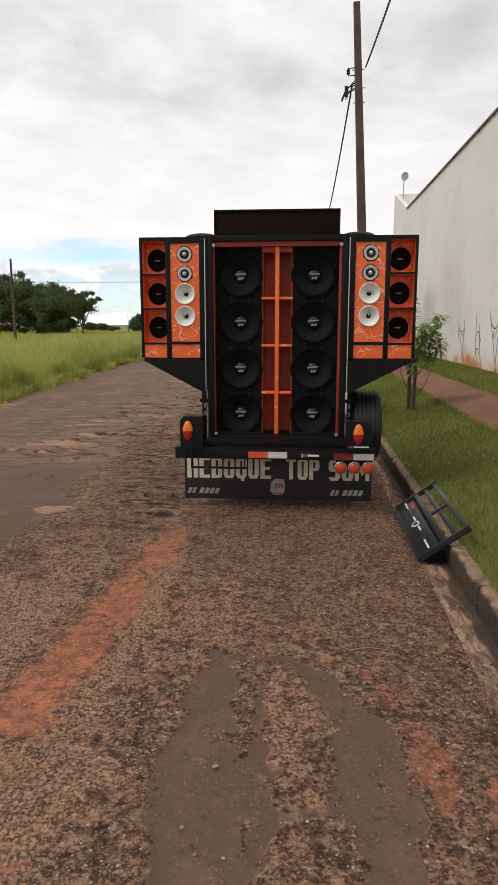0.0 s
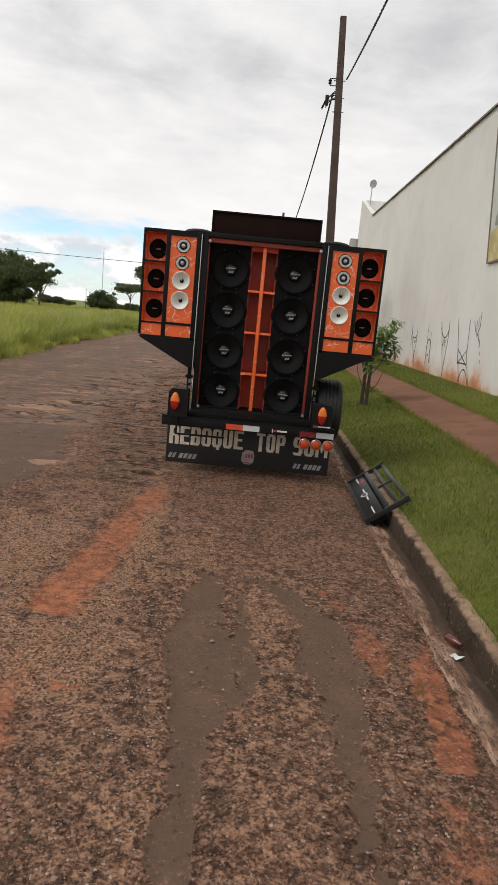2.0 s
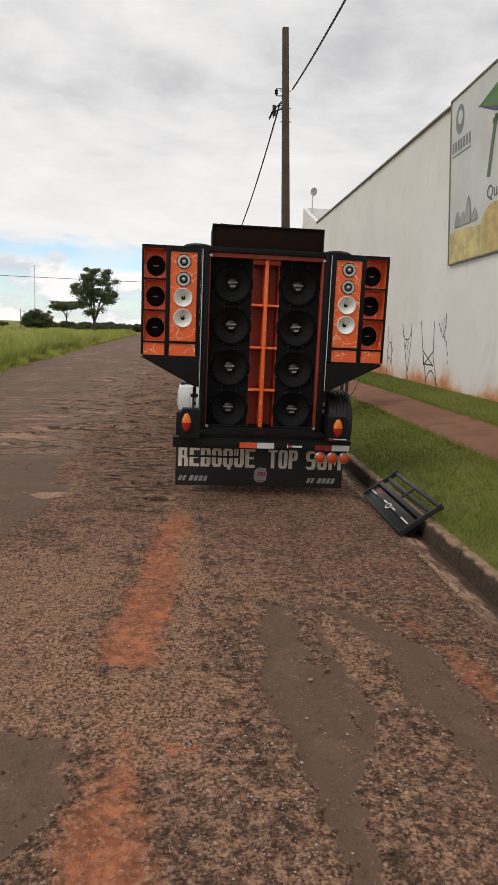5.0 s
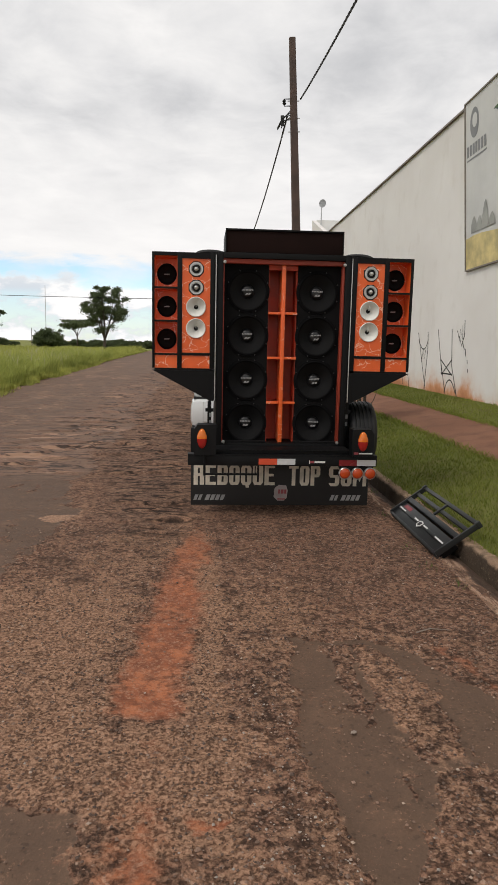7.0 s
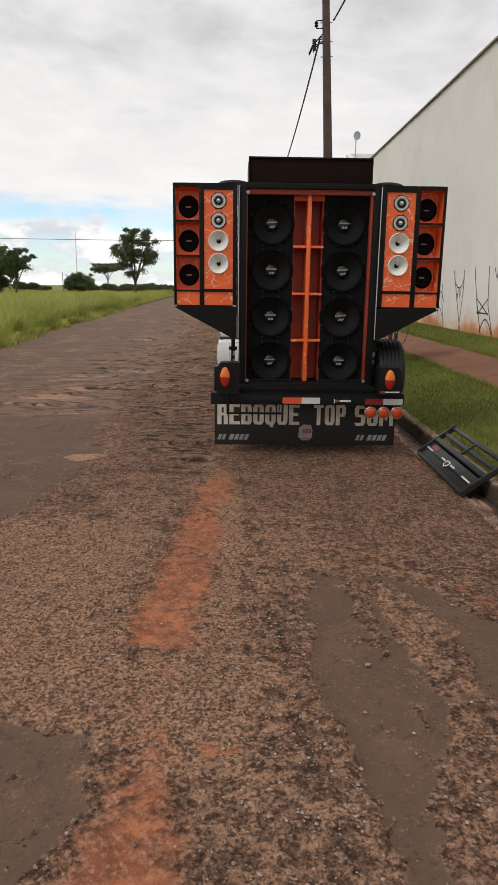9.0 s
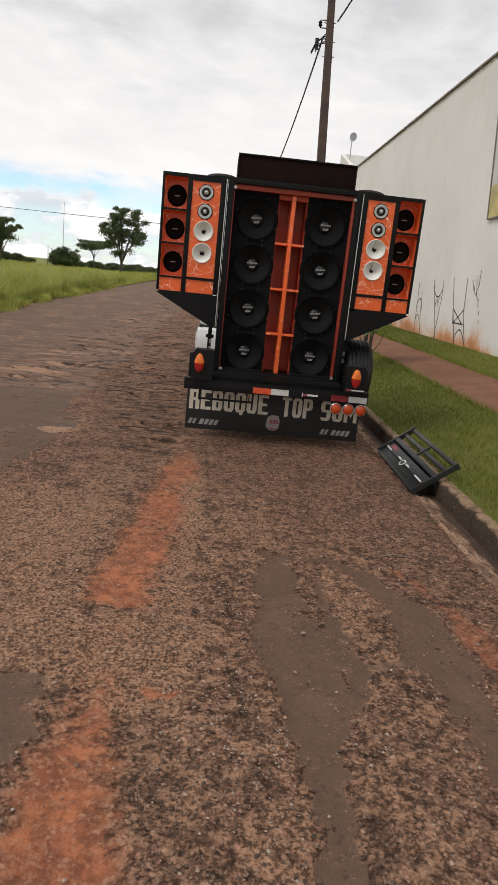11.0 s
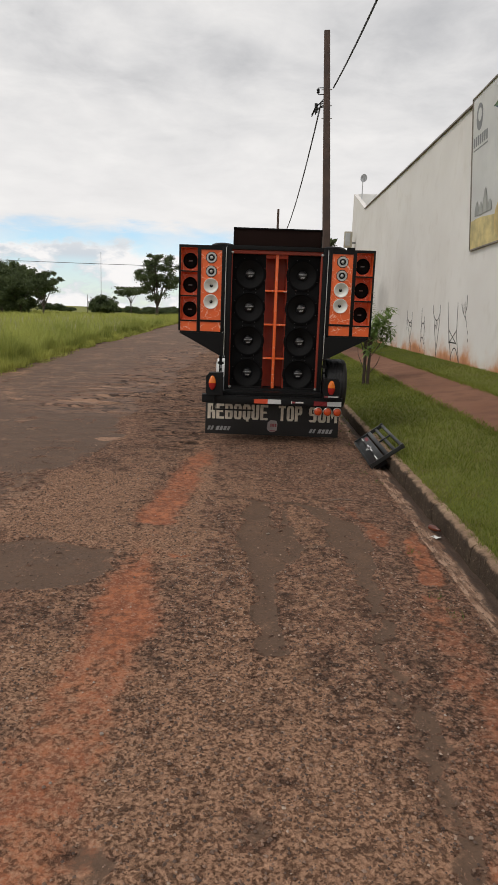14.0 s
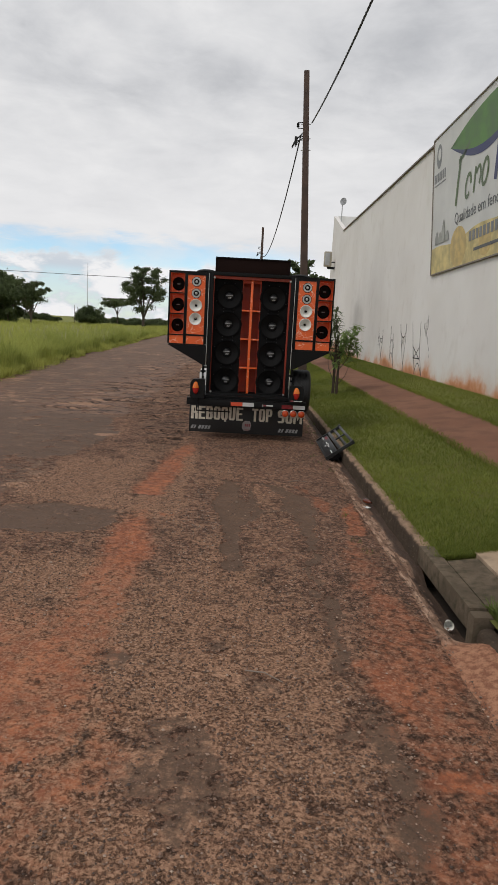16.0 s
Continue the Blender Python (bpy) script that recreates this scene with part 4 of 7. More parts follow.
def make_kerb():
    # gutter apron, a shallow channel
    ys = np.concatenate([np.linspace(-14, -2, 25)[:-1], np.linspace(-2, 9, 180)[:-1], np.linspace(9, 60, 60)])
    xs = np.array([1.27, 1.31, 1.35, 1.39, 1.44, 1.49, 1.545])
    X, Y = np.meshgrid(xs, ys)
    Xw = X + np.where(X < 1.28, 0.06 * (fbm(Y * 1.5, Y * 0, 61) - 0.5), 0)
    Z = -0.004 + np.where(X < 1.32, -0.020, 0.0) - 0.026 * step(X, 1.30, 1.48) + 0.010 * (fbm(X * 9, Y * 9, 62) - 0.5)
    Z -= 0.075 * step(X, 1.39, 1.50) * step(Y, -0.30, -0.16) * step(Y, 0.90, 0.68)
    Z += 0.095 * step(X, 1.30, 1.53) * step(Y, -0.24, -0.50)
    n, mx = len(ys), len(xs)
    idx = np.arange(n * mx).reshape(n, mx)
    f = np.stack([idx[:-1, :-1], idx[:-1, 1:], idx[1:, 1:], idx[1:, :-1]], -1).reshape(-1, 4)
    tagged(new("gutter", fast_mesh("gutter", np.stack([Xw, Y, Z], -1).reshape(-1, 3), f, GUTTER, True)), "silted concrete gutter beside the kerb", "gutter", kind="structure")
    # kerb stones, one by one
    kerb = thing("kerb", "stained worn concrete kerb along the verge", "kerb", kind="structure")
    prof = [(0.0, -0.12), (0.004, 0.090), (0.014, 0.116), (0.028, 0.127), (0.055, 0.131), (0.088, 0.128), (0.088, -0.12)]
    y, k = 0.92, 0
    spans = []
    while y < 50:
        ln = 0.98 if y < 14 else 3.0
        spans.append((y, y + ln - 0.012))
        y += ln
    y = -0.29
    while y > -9:
        spans.append((y - 0.98, y - 0.012))
        y -= 1.0
    for y0, y1 in spans:
        g = Geo()
        cuts = np.linspace(y0, y1, 45)
        vs, fs = [], []
        for j, yy in enumerate(cuts):
            e = 0.006 if j in (0, 44) else 0.0
            for i, (a, b) in enumerate(prof):
                w = 0.030 * (fbm(np.array(yy * 11.0 + i * 3.1), np.array(i * 1.7), 70, 4) - 0.5)
                drop = -0.055 if y1 < -0.2 else 0.0
                vs.append((KERB_X + a + (w + e if i < 4 else 0), yy, b + (w - e if 0 < i < 6 else 0) + drop))
        m_ = len(prof)
        for j in range(44):
            fs += [(j * m_ + i, j * m_ + i + 1, (j + 1) * m_ + i + 1, (j + 1) * m_ + i) for i in range(m_ - 1)]
        fs += [tuple(range(m_))[::-1], tuple(range(44 * m_, 45 * m_))]
        g.add(vs, fs)
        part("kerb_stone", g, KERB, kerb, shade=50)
    # the storm drain: a lintel over a dark mouth, its pit and cover slab
    drain = thing("storm_drain", "concrete kerb inlet with a dark open mouth", "storm drain", kind="structure")
    g = Geo().box(KERB_X - 0.003, KERB_X + 0.108, -0.17, 0.905, -0.006, 0.134, c=0.016)
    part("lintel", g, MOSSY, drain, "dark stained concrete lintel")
    g = Geo().box(KERB_X - 0.012, KERB_X + 0.12, -0.275, -0.172, -0.25, 0.124, c=0.03)
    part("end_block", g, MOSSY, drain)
    g = Geo().prism([(KERB_X + 0.112, 0.06), (1.84, 0.085), (1.84, 0.158), (KERB_X + 0.112, 0.130)], -0.27, 0.60)
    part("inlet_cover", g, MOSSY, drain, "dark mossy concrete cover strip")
    g = Geo()
    g.box(1.42, 2.4, -0.62, 1.0, -0.285, -0.20).box(2.3, 2.4, -0.62, 1.0, -0.20, 0.04).box(1.56, 2.3, 0.93, 1.0, -0.20, 0.04).box(1.70, 2.3, -0.62, -0.55, -0.20, 0.04)
    part("pit", g, PIT, drain)


def make_verge():
    xs = np.concatenate([np.linspace(1.665, PATH_IN, 22)])

    def sheet(name, x0, x1, y0, y1, mat, label, cat, lift=0.0, nx=20, ny=160, bumps=0.02, seed=5, wob=0.0):
        xs, ys = np.linspace(x0, x1, nx), np.linspace(0, 1, ny) ** 1.6 * (y1 - y0) + y0
        X, Y = np.meshgrid(xs, ys)
        if wob:
            X = X + np.where(X == xs[0], wob * (fbm(Y * 2, Y * 0, seed) - 0.5), 0) + np.where(X == xs[-1], wob * (fbm(Y * 2, Y * 0, seed + 1) - 0.5), 0)
        Z = verge_z(X) + lift + bumps * (fbm(X * 5, Y * 5, seed) - 0.5)
        idx = np.arange(nx * ny).reshape(ny, nx)
        f = np.stack([idx[:-1, :-1], idx[:-1, 1:], idx[1:, 1:], idx[1:, :-1]], -1).reshape(-1, 4)
        return tagged(new(name, fast_mesh(name, np.stack([X, Y, Z], -1).reshape(-1, 3), f, mat, True)), label, cat, kind="structure")

    sheet("verge", 1.600, WALL_X + 0.05, 0.70, 60, VERGE, "mown green grass verge sloping up to the wall", "lawn", -0.012, 40, 220)
    sheet("verge_near", 1.600, WALL_X + 0.05, -14, 0.72, VERGE, "short grass verge beyond a concrete slab", "lawn", -0.022, 40, 90)
    sheet("footpath", PATH_IN, PATH_OUT, -14, 60, FOOTPATH, "concrete footpath stained with red earth", "footpath", 0.002, 24, 300, 0.010, 8, 0.16)
    g = Geo()
    for x0, x1, y0, y1 in ((1.85, 2.86, -0.36, 0.685),):
        g.add([(x, y, verge_z(x) + dz) for dz in (-0.06, 0.012) for x, y in ((x0, y0), (x1, y0), (x1, y1), (x0, y1))], [(0, 3, 2, 1), (4, 5, 6, 7), (0, 1, 5, 4), (1, 2, 6, 5), (2, 3, 7, 6), (3, 0, 4, 7)])
    solo("drain_slab", g, SLAB, "pale cracked concrete slab in the verge", "slab", kind="structure")


def blades(name, x, y, z, h, w, lean, mat, label, cat, bent=True):
    """Grass blades, each a bent strip of its own."""
    n = len(x)
    a = rng.random(n) * 6.283
    dx, dy = np.cos(a), np.sin(a)
    la = rng.random(n) * 6.283
    lx, ly = np.cos(la) * lean * h * (0.3 + rng.random(n)), np.sin(la) * lean * h * (0.3 + rng.random(n))
    P = np.stack([x, y, z], -1)
    side = np.stack([dx * w, dy * w, 0 * w], -1)
    mid = P + np.stack([lx * 0.35, ly * 0.35, h * 0.6], -1)
    tip = P + np.stack([lx, ly, h], -1)
    V = np.stack([P - side, P + side, mid + side * 0.8, mid - side * 0.8, tip + side * 0.12, tip - side * 0.12], 1).reshape(-1, 3)
    q = np.array([(0, 1, 2, 3), (3, 2, 4, 5)])
    f = (np.arange(n)[:, None, None] * 6 + q).reshape(-1, 4)
    return tagged(new(name, fast_mesh(name, V, f, mat)), label, cat, kind="stuff")


def make_grass():
    n = 150000
    y = 0.66 + 28 * rng.random(n) ** 2.2
    x = np.where(rng.random(n) < 0.66, 1.595 + 1.315 * rng.random(n) - 0.045 * rng.random(n), rng.uniform(PATH_OUT - 0.04, WALL_X - 0.02, n))
    far = 1 + y * 0.10
    blades("lawn_grass", x, y, verge_z(np.maximum(x, KERB_IN)) - 0.012, (0.014 + 0.026 * rng.random(n)) * (1 + 0.4 * (fbm(x * 2, y * 2, 88) > 0.6)), 0.0015 * far, 0.9, BLADE_LAWN, "short mown green grass of the verge", "grass")
    n = 14000
    y = 0.7 + 24 * rng.random(n) ** 2.0
    x = np.where(rng.random(n) < 0.5, PATH_IN - 0.02, PATH_OUT + 0.02) + rng.normal(0, 0.045, n)
    blades("edging_grass", x, y, verge_z(x) - 0.006, 0.025 + 0.045 * rng.random(n), 0.0018 * (1 + y * 0.10), 0.9, BLADE_LAWN, "ragged grass leaning over the footpath edges", "grass")
    n = 16000
    y = rng.uniform(-3.5, 0.6, n)
    x = rng.uniform(1.64, 4.78, n)
    keep = ((x < PATH_IN) | (x > PATH_OUT)) & ((y < -0.37) | (x > 2.87))
    x, y = x[keep], y[keep]
    n = len(x)
    blades("slab_side_grass", x, y, verge_z(x) - 0.015, 0.03 + 0.05 * rng.random(n), np.full(n, 0.003), 0.8, BLADE_LAWN, "grass growing past the slab edge", "grass")
    n = 1500
    y = -0.20 - 0.45 * rng.random(n)
    x = 1.63 + 0.24 * rng.random(n) ** 1.5
    blades("inlet_weeds", x, y, np.full(n, 0.10), 0.03 + 0.08 * rng.random(n), np.full(n, 0.004), 0.9, WEED, "weeds growing at the end of the kerb inlet", "weeds")
    # tall field grass, thickest along the street edge
    n = 190000
    y = 3 + 115 * rng.random(n) ** 1.7
    dist = 60 * rng.random(n) ** 2.3
    x = field_edge(y) + 0.10 - dist - 0.7 * (fbm(y * 0.7, y * 0, 91) - 0.4)
    clump = fbm(x * 0.55, y * 0.55, 92)
    tuft = step(fbm(x * 2.1, y * 1.3, 93), 0.52, 0.66)
    h = (0.14 + 0.48 * step(clump, 0.30, 0.72) + 0.40 * tuft * rng.random(n) + 0.20 * rng.random(n)) * (0.30 + 0.70 * step(dist, 0.0, 0.9))
    h = np.where(dist > 5, h * 0.85, h)
    w = 0.003 + 0.00026 * np.hypot(x, y)
    blades("field_grass", x, y, 0.02 + 0 * x, h, w, 0.55, BLADE_FIELD, "tall unmown green grass along the street edge", "grass")
    # coarse dark tussocks standing out of the fringe
    m = 210
    cy = 7 + 52 * rng.random(m) ** 1.3
    cx = field_edge(cy) - 0.25 - 3.2 * rng.random(m) ** 1.8
    size = 0.45 + 0.55 * rng.random(m)
    k = rng.integers(0, m, 26000)
    x, y = cx[k] + rng.normal(0, 0.13, 26000) * size[k], cy[k] + rng.normal(0, 0.16, 26000) * size[k]
    blades("tussock_grass", x, y, 0.02 + 0 * x, size[k] * (0.45 + 0.65 * rng.random(26000)), 0.003 + 0.00022 * np.hypot(x, y), 0.55, BLADE_TUFT, "coarse dark green tussocks in the field edge", "grass")
    # short dry weeds creeping onto the road margin
    n = 9000
    y = 6 + 40 * rng.random(n) ** 1.5
    x = field_edge(y) + 0.45 * rng.random(n) ** 2 * (fbm(y * 1.3, y * 0, 96) > 0.42) - 0.15
    blades("margin_weeds", x, y, -0.02 + 0 * x, 0.04 + 0.12 * rng.random(n), 0.003 + 0.0002 * np.hypot(x, y), 0.9, BLADE_FIELD, "short weeds creeping onto the street margin", "weeds")
    n = 2600
    y = 6 + 55 * rng.random(n) ** 1.5
    x = field_edge(y) - 0.4 - 9 * rng.random(n) ** 1.6
    keep = fbm(x * 0.5, y * 0.5, 95) > 0.52
    x, y = x[keep], y[keep]
    n = len(x)
    blades("seeding_grass", x, y, np.full(n, 0.30), 0.30 + 0.50 * rng.random(n), 0.005 + 0.00024 * np.hypot(x, y), 0.4, SEED_HEAD, "pale seeding grass heads above the field", "grass")
    n = 260
    c = rng.integers(0, 14, n)
    cx, cy = rng.uniform(1.12, 1.5, 14), rng.uniform(0.5, 8.5, 14)
    cx[0], cy[0] = 1.30, 3.95
    x, y = cx[c] + rng.normal(0, 0.03, n), cy[c] + rng.normal(0, 0.04, n)
    blades("gutter_weeds", x, y, np.full(n, -0.015), 0.015 + 0.04 * rng.random(n), np.full(n, 0.002), 0.9, WEED, "small weeds growing in the gutter silt", "weeds")


make_ground()
make_road()
make_kerb()
make_verge()


# ---- warehouse with its painted wall ----
def ribbon(g, pts, w=0.028, x=WALL_X - 0.004):
    """A sprayed or brushed line on the wall through (y, z) points, as one strip."""
    pts = [Vector(p) for p in pts]
    vs = []
    for k, p in enumerate(pts):
        d = (pts[min(k + 1, len(pts) - 1)] - pts[max(k - 1, 0)]).normalized()
        side = Vector((-d.y, d.x)) * w / 2
        e = d * (-0.35 * w if k == 0 else 0.35 * w if k == len(pts) - 1 else 0.0)
        vs += [(x, *(p + e - side)), (x, *(p + e + side))]
    return g.add(vs, [(2 * k, 2 * k + 2, 2 * k + 3, 2 * k + 1) for k in range(len(pts) - 1)])


def arc(y0, y1, z, sag, n=8):
    return [(y0 + (y1 - y0) * i / n, z + sag * (1 - (2 * i / n - 1) ** 2)) for i in range(n + 1)]


def make_warehouse():
    w = thing("warehouse", "long white rendered warehouse with earth-splashed base", "warehouse", (0, 0, 0), kind="")
    g = Geo().prism([(-16, -0.3), (33, -0.3), (33, 7.62), (29.0, 6.34), (-16, 6.34)], WALL_X, WALL_X + 0.2, "x")
    part("side_wall", g, WALL, w, "white rendered wall with red earth stains", shade=None)
    g = Geo().box(WALL_X + 0.2, 24, 32.8, 33, -0.3, 7.62)
    part("front_parapet", g, PARAPET, w, shade=None)
    g = Geo().box(WALL_X + 0.2, 24, -16, -15.8, -0.3, 6.3).box(23.8, 24, -15.8, 32.8, -0.3, 6.3)
    part("rear_wall", g, PARAPET, w, shade=None)
    g = Geo().add([(WALL_X + 0.2, -15.8, 6.0), (14, -15.8, 6.9), (23.8, -15.8, 6.0), (WALL_X + 0.2, 32.8, 6.0), (14, 32.8, 6.9), (23.8, 32.8, 6.0)], [(0, 1, 4, 3), (1, 2, 5, 4)])
    part("roof", g, ROOF, w, shade=None)
    g = Geo().box(WALL_X - 0.05, WALL_X + 0.24, -16, 29.0, 6.34, 6.365, c=0.008)
    g.box(WALL_X - 0.055, WALL_X - 0.035, -16, 29.0, 6.315, 6.34)
    part("flashing", g, FLASHING, w, "weathered metal coping along the wall top")
    # five sprayed tags
    tags = [
        ([[(18.75, 1.8), (18.72, 1.45), (18.2, 0.75), (18.15, 0.55)], [(18.75, 1.75)] + arc(18.7, 18.1, 1.55, -0.12), arc(18.5, 18.15, 1.45, -0.14), [(18.1, 1.74), (18.12, 1.4), (18.42, 0.72)], [(18.8, 1.5), (18.78, 1.2)]]),
        ([[(16.9, 1.85), (16.95, 1.2), (17.05, 0.62)], [(16.6, 1.62), (16.62, 1.1)], arc(17.0, 16.5, 1.2, 0.25), [(16.62, 1.2), (16.5, 0.55)], arc(17.02, 16.62, 0.85, 0.2)]),
        ([[(15.7, 1.92), (15.5, 1.3), (15.25, 0.57)], arc(15.68, 15.0, 1.75, -0.22), [(15.0, 1.92), (15.05, 1.5), (15.35, 0.6)], [(15.45, 1.35), (15.35, 1.55), (15.3, 1.3), (15.2, 1.5)], [(15.5, 1.25), (15.45, 1.4)]]),
        ([[(14.33, 1.97), (14.2, 1.3), (13.95, 0.57)], [(13.5, 1.96), (13.55, 1.2), (13.3, 0.57)], arc(14.18, 13.55, 1.02, 0.0), [(14.2, 1.32), (13.55, 1.0)], [(13.55, 1.32), (14.15, 1.0)], arc(14.02, 13.36, 0.62, 0.28), [(14.2, 1.32), (14.15, 1.0)]]),
        ([[(13.2, 1.92), (13.1, 1.72), (13.05, 1.95), (12.95, 1.75), (12.92, 2.02), (12.84, 1.8), (12.8, 2.12)], [(13.1, 1.8), (13.0, 1.62), (12.82, 1.86)], [(12.95, 1.7), (12.86, 1.55)], [(12.8, 1.55), (12.8, 1.42)], [(12.72, 1.33), (12.72, 1.27)], [(12.7, 1.15), (12.7, 1.10)]]),
    ]
    for strokes in tags:
        for s in strokes:
            part("graffiti_stroke", ribbon(Geo(), [(a + 0.2 * (b - 1.25), b) for a, b in s], 0.029), GRAFFITI, w, "thin black sprayed line on the wall", shade=None)


def sign_shapes():
    """The long painted sign on the wall, seen as y-z plan, x thin."""
    s = thing("wall_sign", "large weathered wall sign with hay field picture", "billboard", (WALL_X - 0.035, 13.02, 3.11))
    s.matrix_basis = s.matrix_basis @ pose(0, 0, 0, -1.0, -3.8)
    L, H = 9.0, 3.10
    paints = {
        "paper": material("weathered_pale_sign_sheet", (0.60, 0.60, 0.585), 0.6, grain=20, vary=0.08, bump=0.1, blot=1.2),
        "gold": material("printed_hay_field", (0.60, 0.49, 0.22), 0.6, grain=14, vary=0.3, bump=0.05, blot=3),
        "bale": material("printed_hay_bale", (0.55, 0.41, 0.17), 0.6, grain=25, vary=0.2, bump=0.0, blot=5),
        "green": material("printed_leaf_green", (0.095, 0.20, 0.055), 0.55, grain=14, vary=0.3, bump=0.0),
        "navy": material("printed_navy", (0.045, 0.050, 0.13), 0.55, bump=0.0),
        "sage": material("printed_dark_sage", (0.11, 0.155, 0.075), 0.55, bump=0.0),
        "ink": material("printed_grey_ink", (0.10, 0.105, 0.11), 0.55, bump=0.0),
        "faded": material("faded_grey_print", (0.20, 0.205, 0.21), 0.55, bump=0.0),
        "trees": material("printed_far_trees", (0.33, 0.335, 0.31), 0.6, bump=0.0, vary=0.3),
    }

    def flat(name, poly, key, lift, label=""):
        g = Geo().prism([(-a, b) for a, b in poly], -lift, -lift + 0.002, "x")
        return part(name, g, paints[key], s, label, shade=None)

    g = Geo().box(0.0, 0.06, -L, 0, 0, H)
    part("sheet", g, paints["paper"], s, "pale weathered printed sheet", shade=None)
    g = Geo()
    for y0, y1, z0, z1 in ((-L, 0.0, -0.03, 0.0), (-L, 0.0, H, H + 0.03), (0.0, 0.03, -0.03, H + 0.03), (-L - 0.03, -L, -0.03, H + 0.03)):
        g.box(-0.02, 0.08, y0, y1, z0, z1)
    part("frame", g, FLASHING, s, "thin dark metal frame", shade=None)
    hill = [(0.0, 0.0), (L, 0.0)] + [(L - L * i / 24, 0.66 + 0.05 * math.sin(i * 0.9) + 0.10 * math.sin(i * 0.21)) for i in range(25)]
    flat("field_picture", hill, "gold", 0.004)
    for cx, cz, r in ((2.0, 0.42, 0.42), (3.6, 0.30, 0.26), (6.2, 0.36, 0.34), (7.8, 0.30, 0.28)):
        flat("bale_picture", [(cx + r * 1.25 * math.cos(a), cz + r * math.sin(a)) for a in np.linspace(0, 6.283, 25)[:-1]], "bale", 0.007)
    for k, (cx, hh) in enumerate(((0.40, 0.30), (0.66, 0.26), (0.93, 0.50), (1.22, 0.22))):
        flat("tree_picture", [(cx - 0.13, 0.66), (cx + 0.13, 0.66), (cx + 0.10, 0.66 + hh * 0.6), (cx + 0.03, 0.66 + hh), (cx - 0.04, 0.66 + hh * 0.9), (cx - 0.12, 0.66 + hh * 0.5)], "trees", 0.010 + 0.003 * k)
    # leaf with its dark underside
    up = [(1.25 + 4.2 * t, 2.62 + 0.62 * math.sin(t * 1.7) * (1 - 0.55 * t) - 0.02) for t in np.linspace(0, 1, 20)]
    dn = [(1.25 + 4.2 * t, 2.62 - 0.45 * math.sin(t * 2.9)) for t in np.linspace(0, 1, 20)]
    flat("leaf_picture", dn + up[::-1], "green", 0.004)
    flat("leaf_shadow_picture", [(a, b - 0.16 * math.sin(i / 19 * 3.1)) for i, (a, b) in enumerate(dn)] + dn[::-1], "navy", 0.006)
    # a round emblem over a bar, drawn as shapes
    flat("emblem", [(0.42 + 0.20 * math.cos(a), 2.66 + 0.27 * math.sin(a)) for a in np.linspace(0, 6.283, 25)[:-1]], "faded", 0.004)
    flat("emblem_centre", [(0.44 + 0.11 * math.cos(a), 2.70 + 0.13 * math.sin(a)) for a in np.linspace(0, 6.283, 19)[:-1]], "paper", 0.007)
    for i in range(7):
        flat("emblem_bar", [(0.07 + i * 0.13, 2.10), (0.16 + i * 0.13, 2.10), (0.16 + i * 0.13, 2.30), (0.07 + i * 0.13, 2.30)], "faded", 0.004)
    flat("emblem_rule", [(0.07, 2.02), (0.97, 2.02), (0.97, 2.05), (0.07, 2.05)], "faded", 0.004)

    def brush(name, lines, key, w):
        g = Geo()
        for pts in lines:
            ribbon(g, [(-a, b) for a, b in pts], w, -0.006)
        part(name, g, paints[key], s, shade=None)

    # the brushed name, drawn as plain slanted strokes, hooks and loops
    def loop(cx, cz, rx, rz, a0, a1):
        return [(cx + rx * math.cos(a) + 0.25 * rz * math.sin(a), cz + rz * math.sin(a)) for a in np.linspace(a0, a1, 14)]

    brush("brush_stroke", [[(1.76, 1.34), (1.86, 1.76), (2.00, 2.22)]], "sage", 0.13)
    brush("brush_stroke", [[(1.90, 2.18), (2.20, 2.26), (2.52, 2.40)]], "sage", 0.10)
    brush("brush_stroke", [loop(2.52, 1.56, 0.15, 0.22, 0.2, 5.4)], "sage", 0.09)
    brush("brush_stroke", [[(2.86, 1.38), (2.95, 1.80)]], "sage", 0.09)
    brush("brush_stroke", [loop(3.10, 1.60, 0.13, 0.20, 2.6, -0.6)], "sage", 0.08)
    brush("brush_stroke", [loop(3.48, 1.62, 0.15, 0.23, 0.0, 6.28)], "sage", 0.09)
    brush("brush_stroke", [[(4.02, 1.40), (4.12, 1.90), (4.20, 2.42)]], "navy", 0.15)
    brush("brush_stroke", [loop(4.32, 2.20, 0.25, 0.26, 2.4, -1.5)], "navy", 0.12)
    brush("brush_stroke", [[(4.24, 1.94), (4.50, 1.66), (4.80, 1.42)]], "navy", 0.13)
    for cx in (5.0, 5.5, 6.0):
        brush("brush_stroke", [loop(cx, 1.66, 0.16, 0.22, 0.3, 5.6)], "navy", 0.10)
    for body, off, wide in (("Qualidade", 0.0, 1.32), ("em", 1.44, 0.40), ("feno", 1.96, 0.59)):
        me = words(body, 0.23, wide, 0.0)
        me.materials.clear()
        me.materials.append(paints["ink"])
        ob = part("slogan", me, None, s, "grey slogan lettering")
        ob.matrix_basis = Matrix.Translation((-0.004, -1.72 - off, 0.92)) @ Matrix.Rotation(radians(-90), 4, "Z")
    for i in range(10):
        flat("number_bar", [(2.70 + i * 0.20, 0.42), (2.84 + i * 0.20, 0.42), (2.84 + i * 0.20, 0.62), (2.70 + i * 0.20, 0.62)], "faded", 0.010)
    flat("address_bar", [(3.0, 0.20), (5.2, 0.20), (5.2, 0.26), (3.0, 0.26)], "ink", 0.010)


make_warehouse()
sign_shapes()


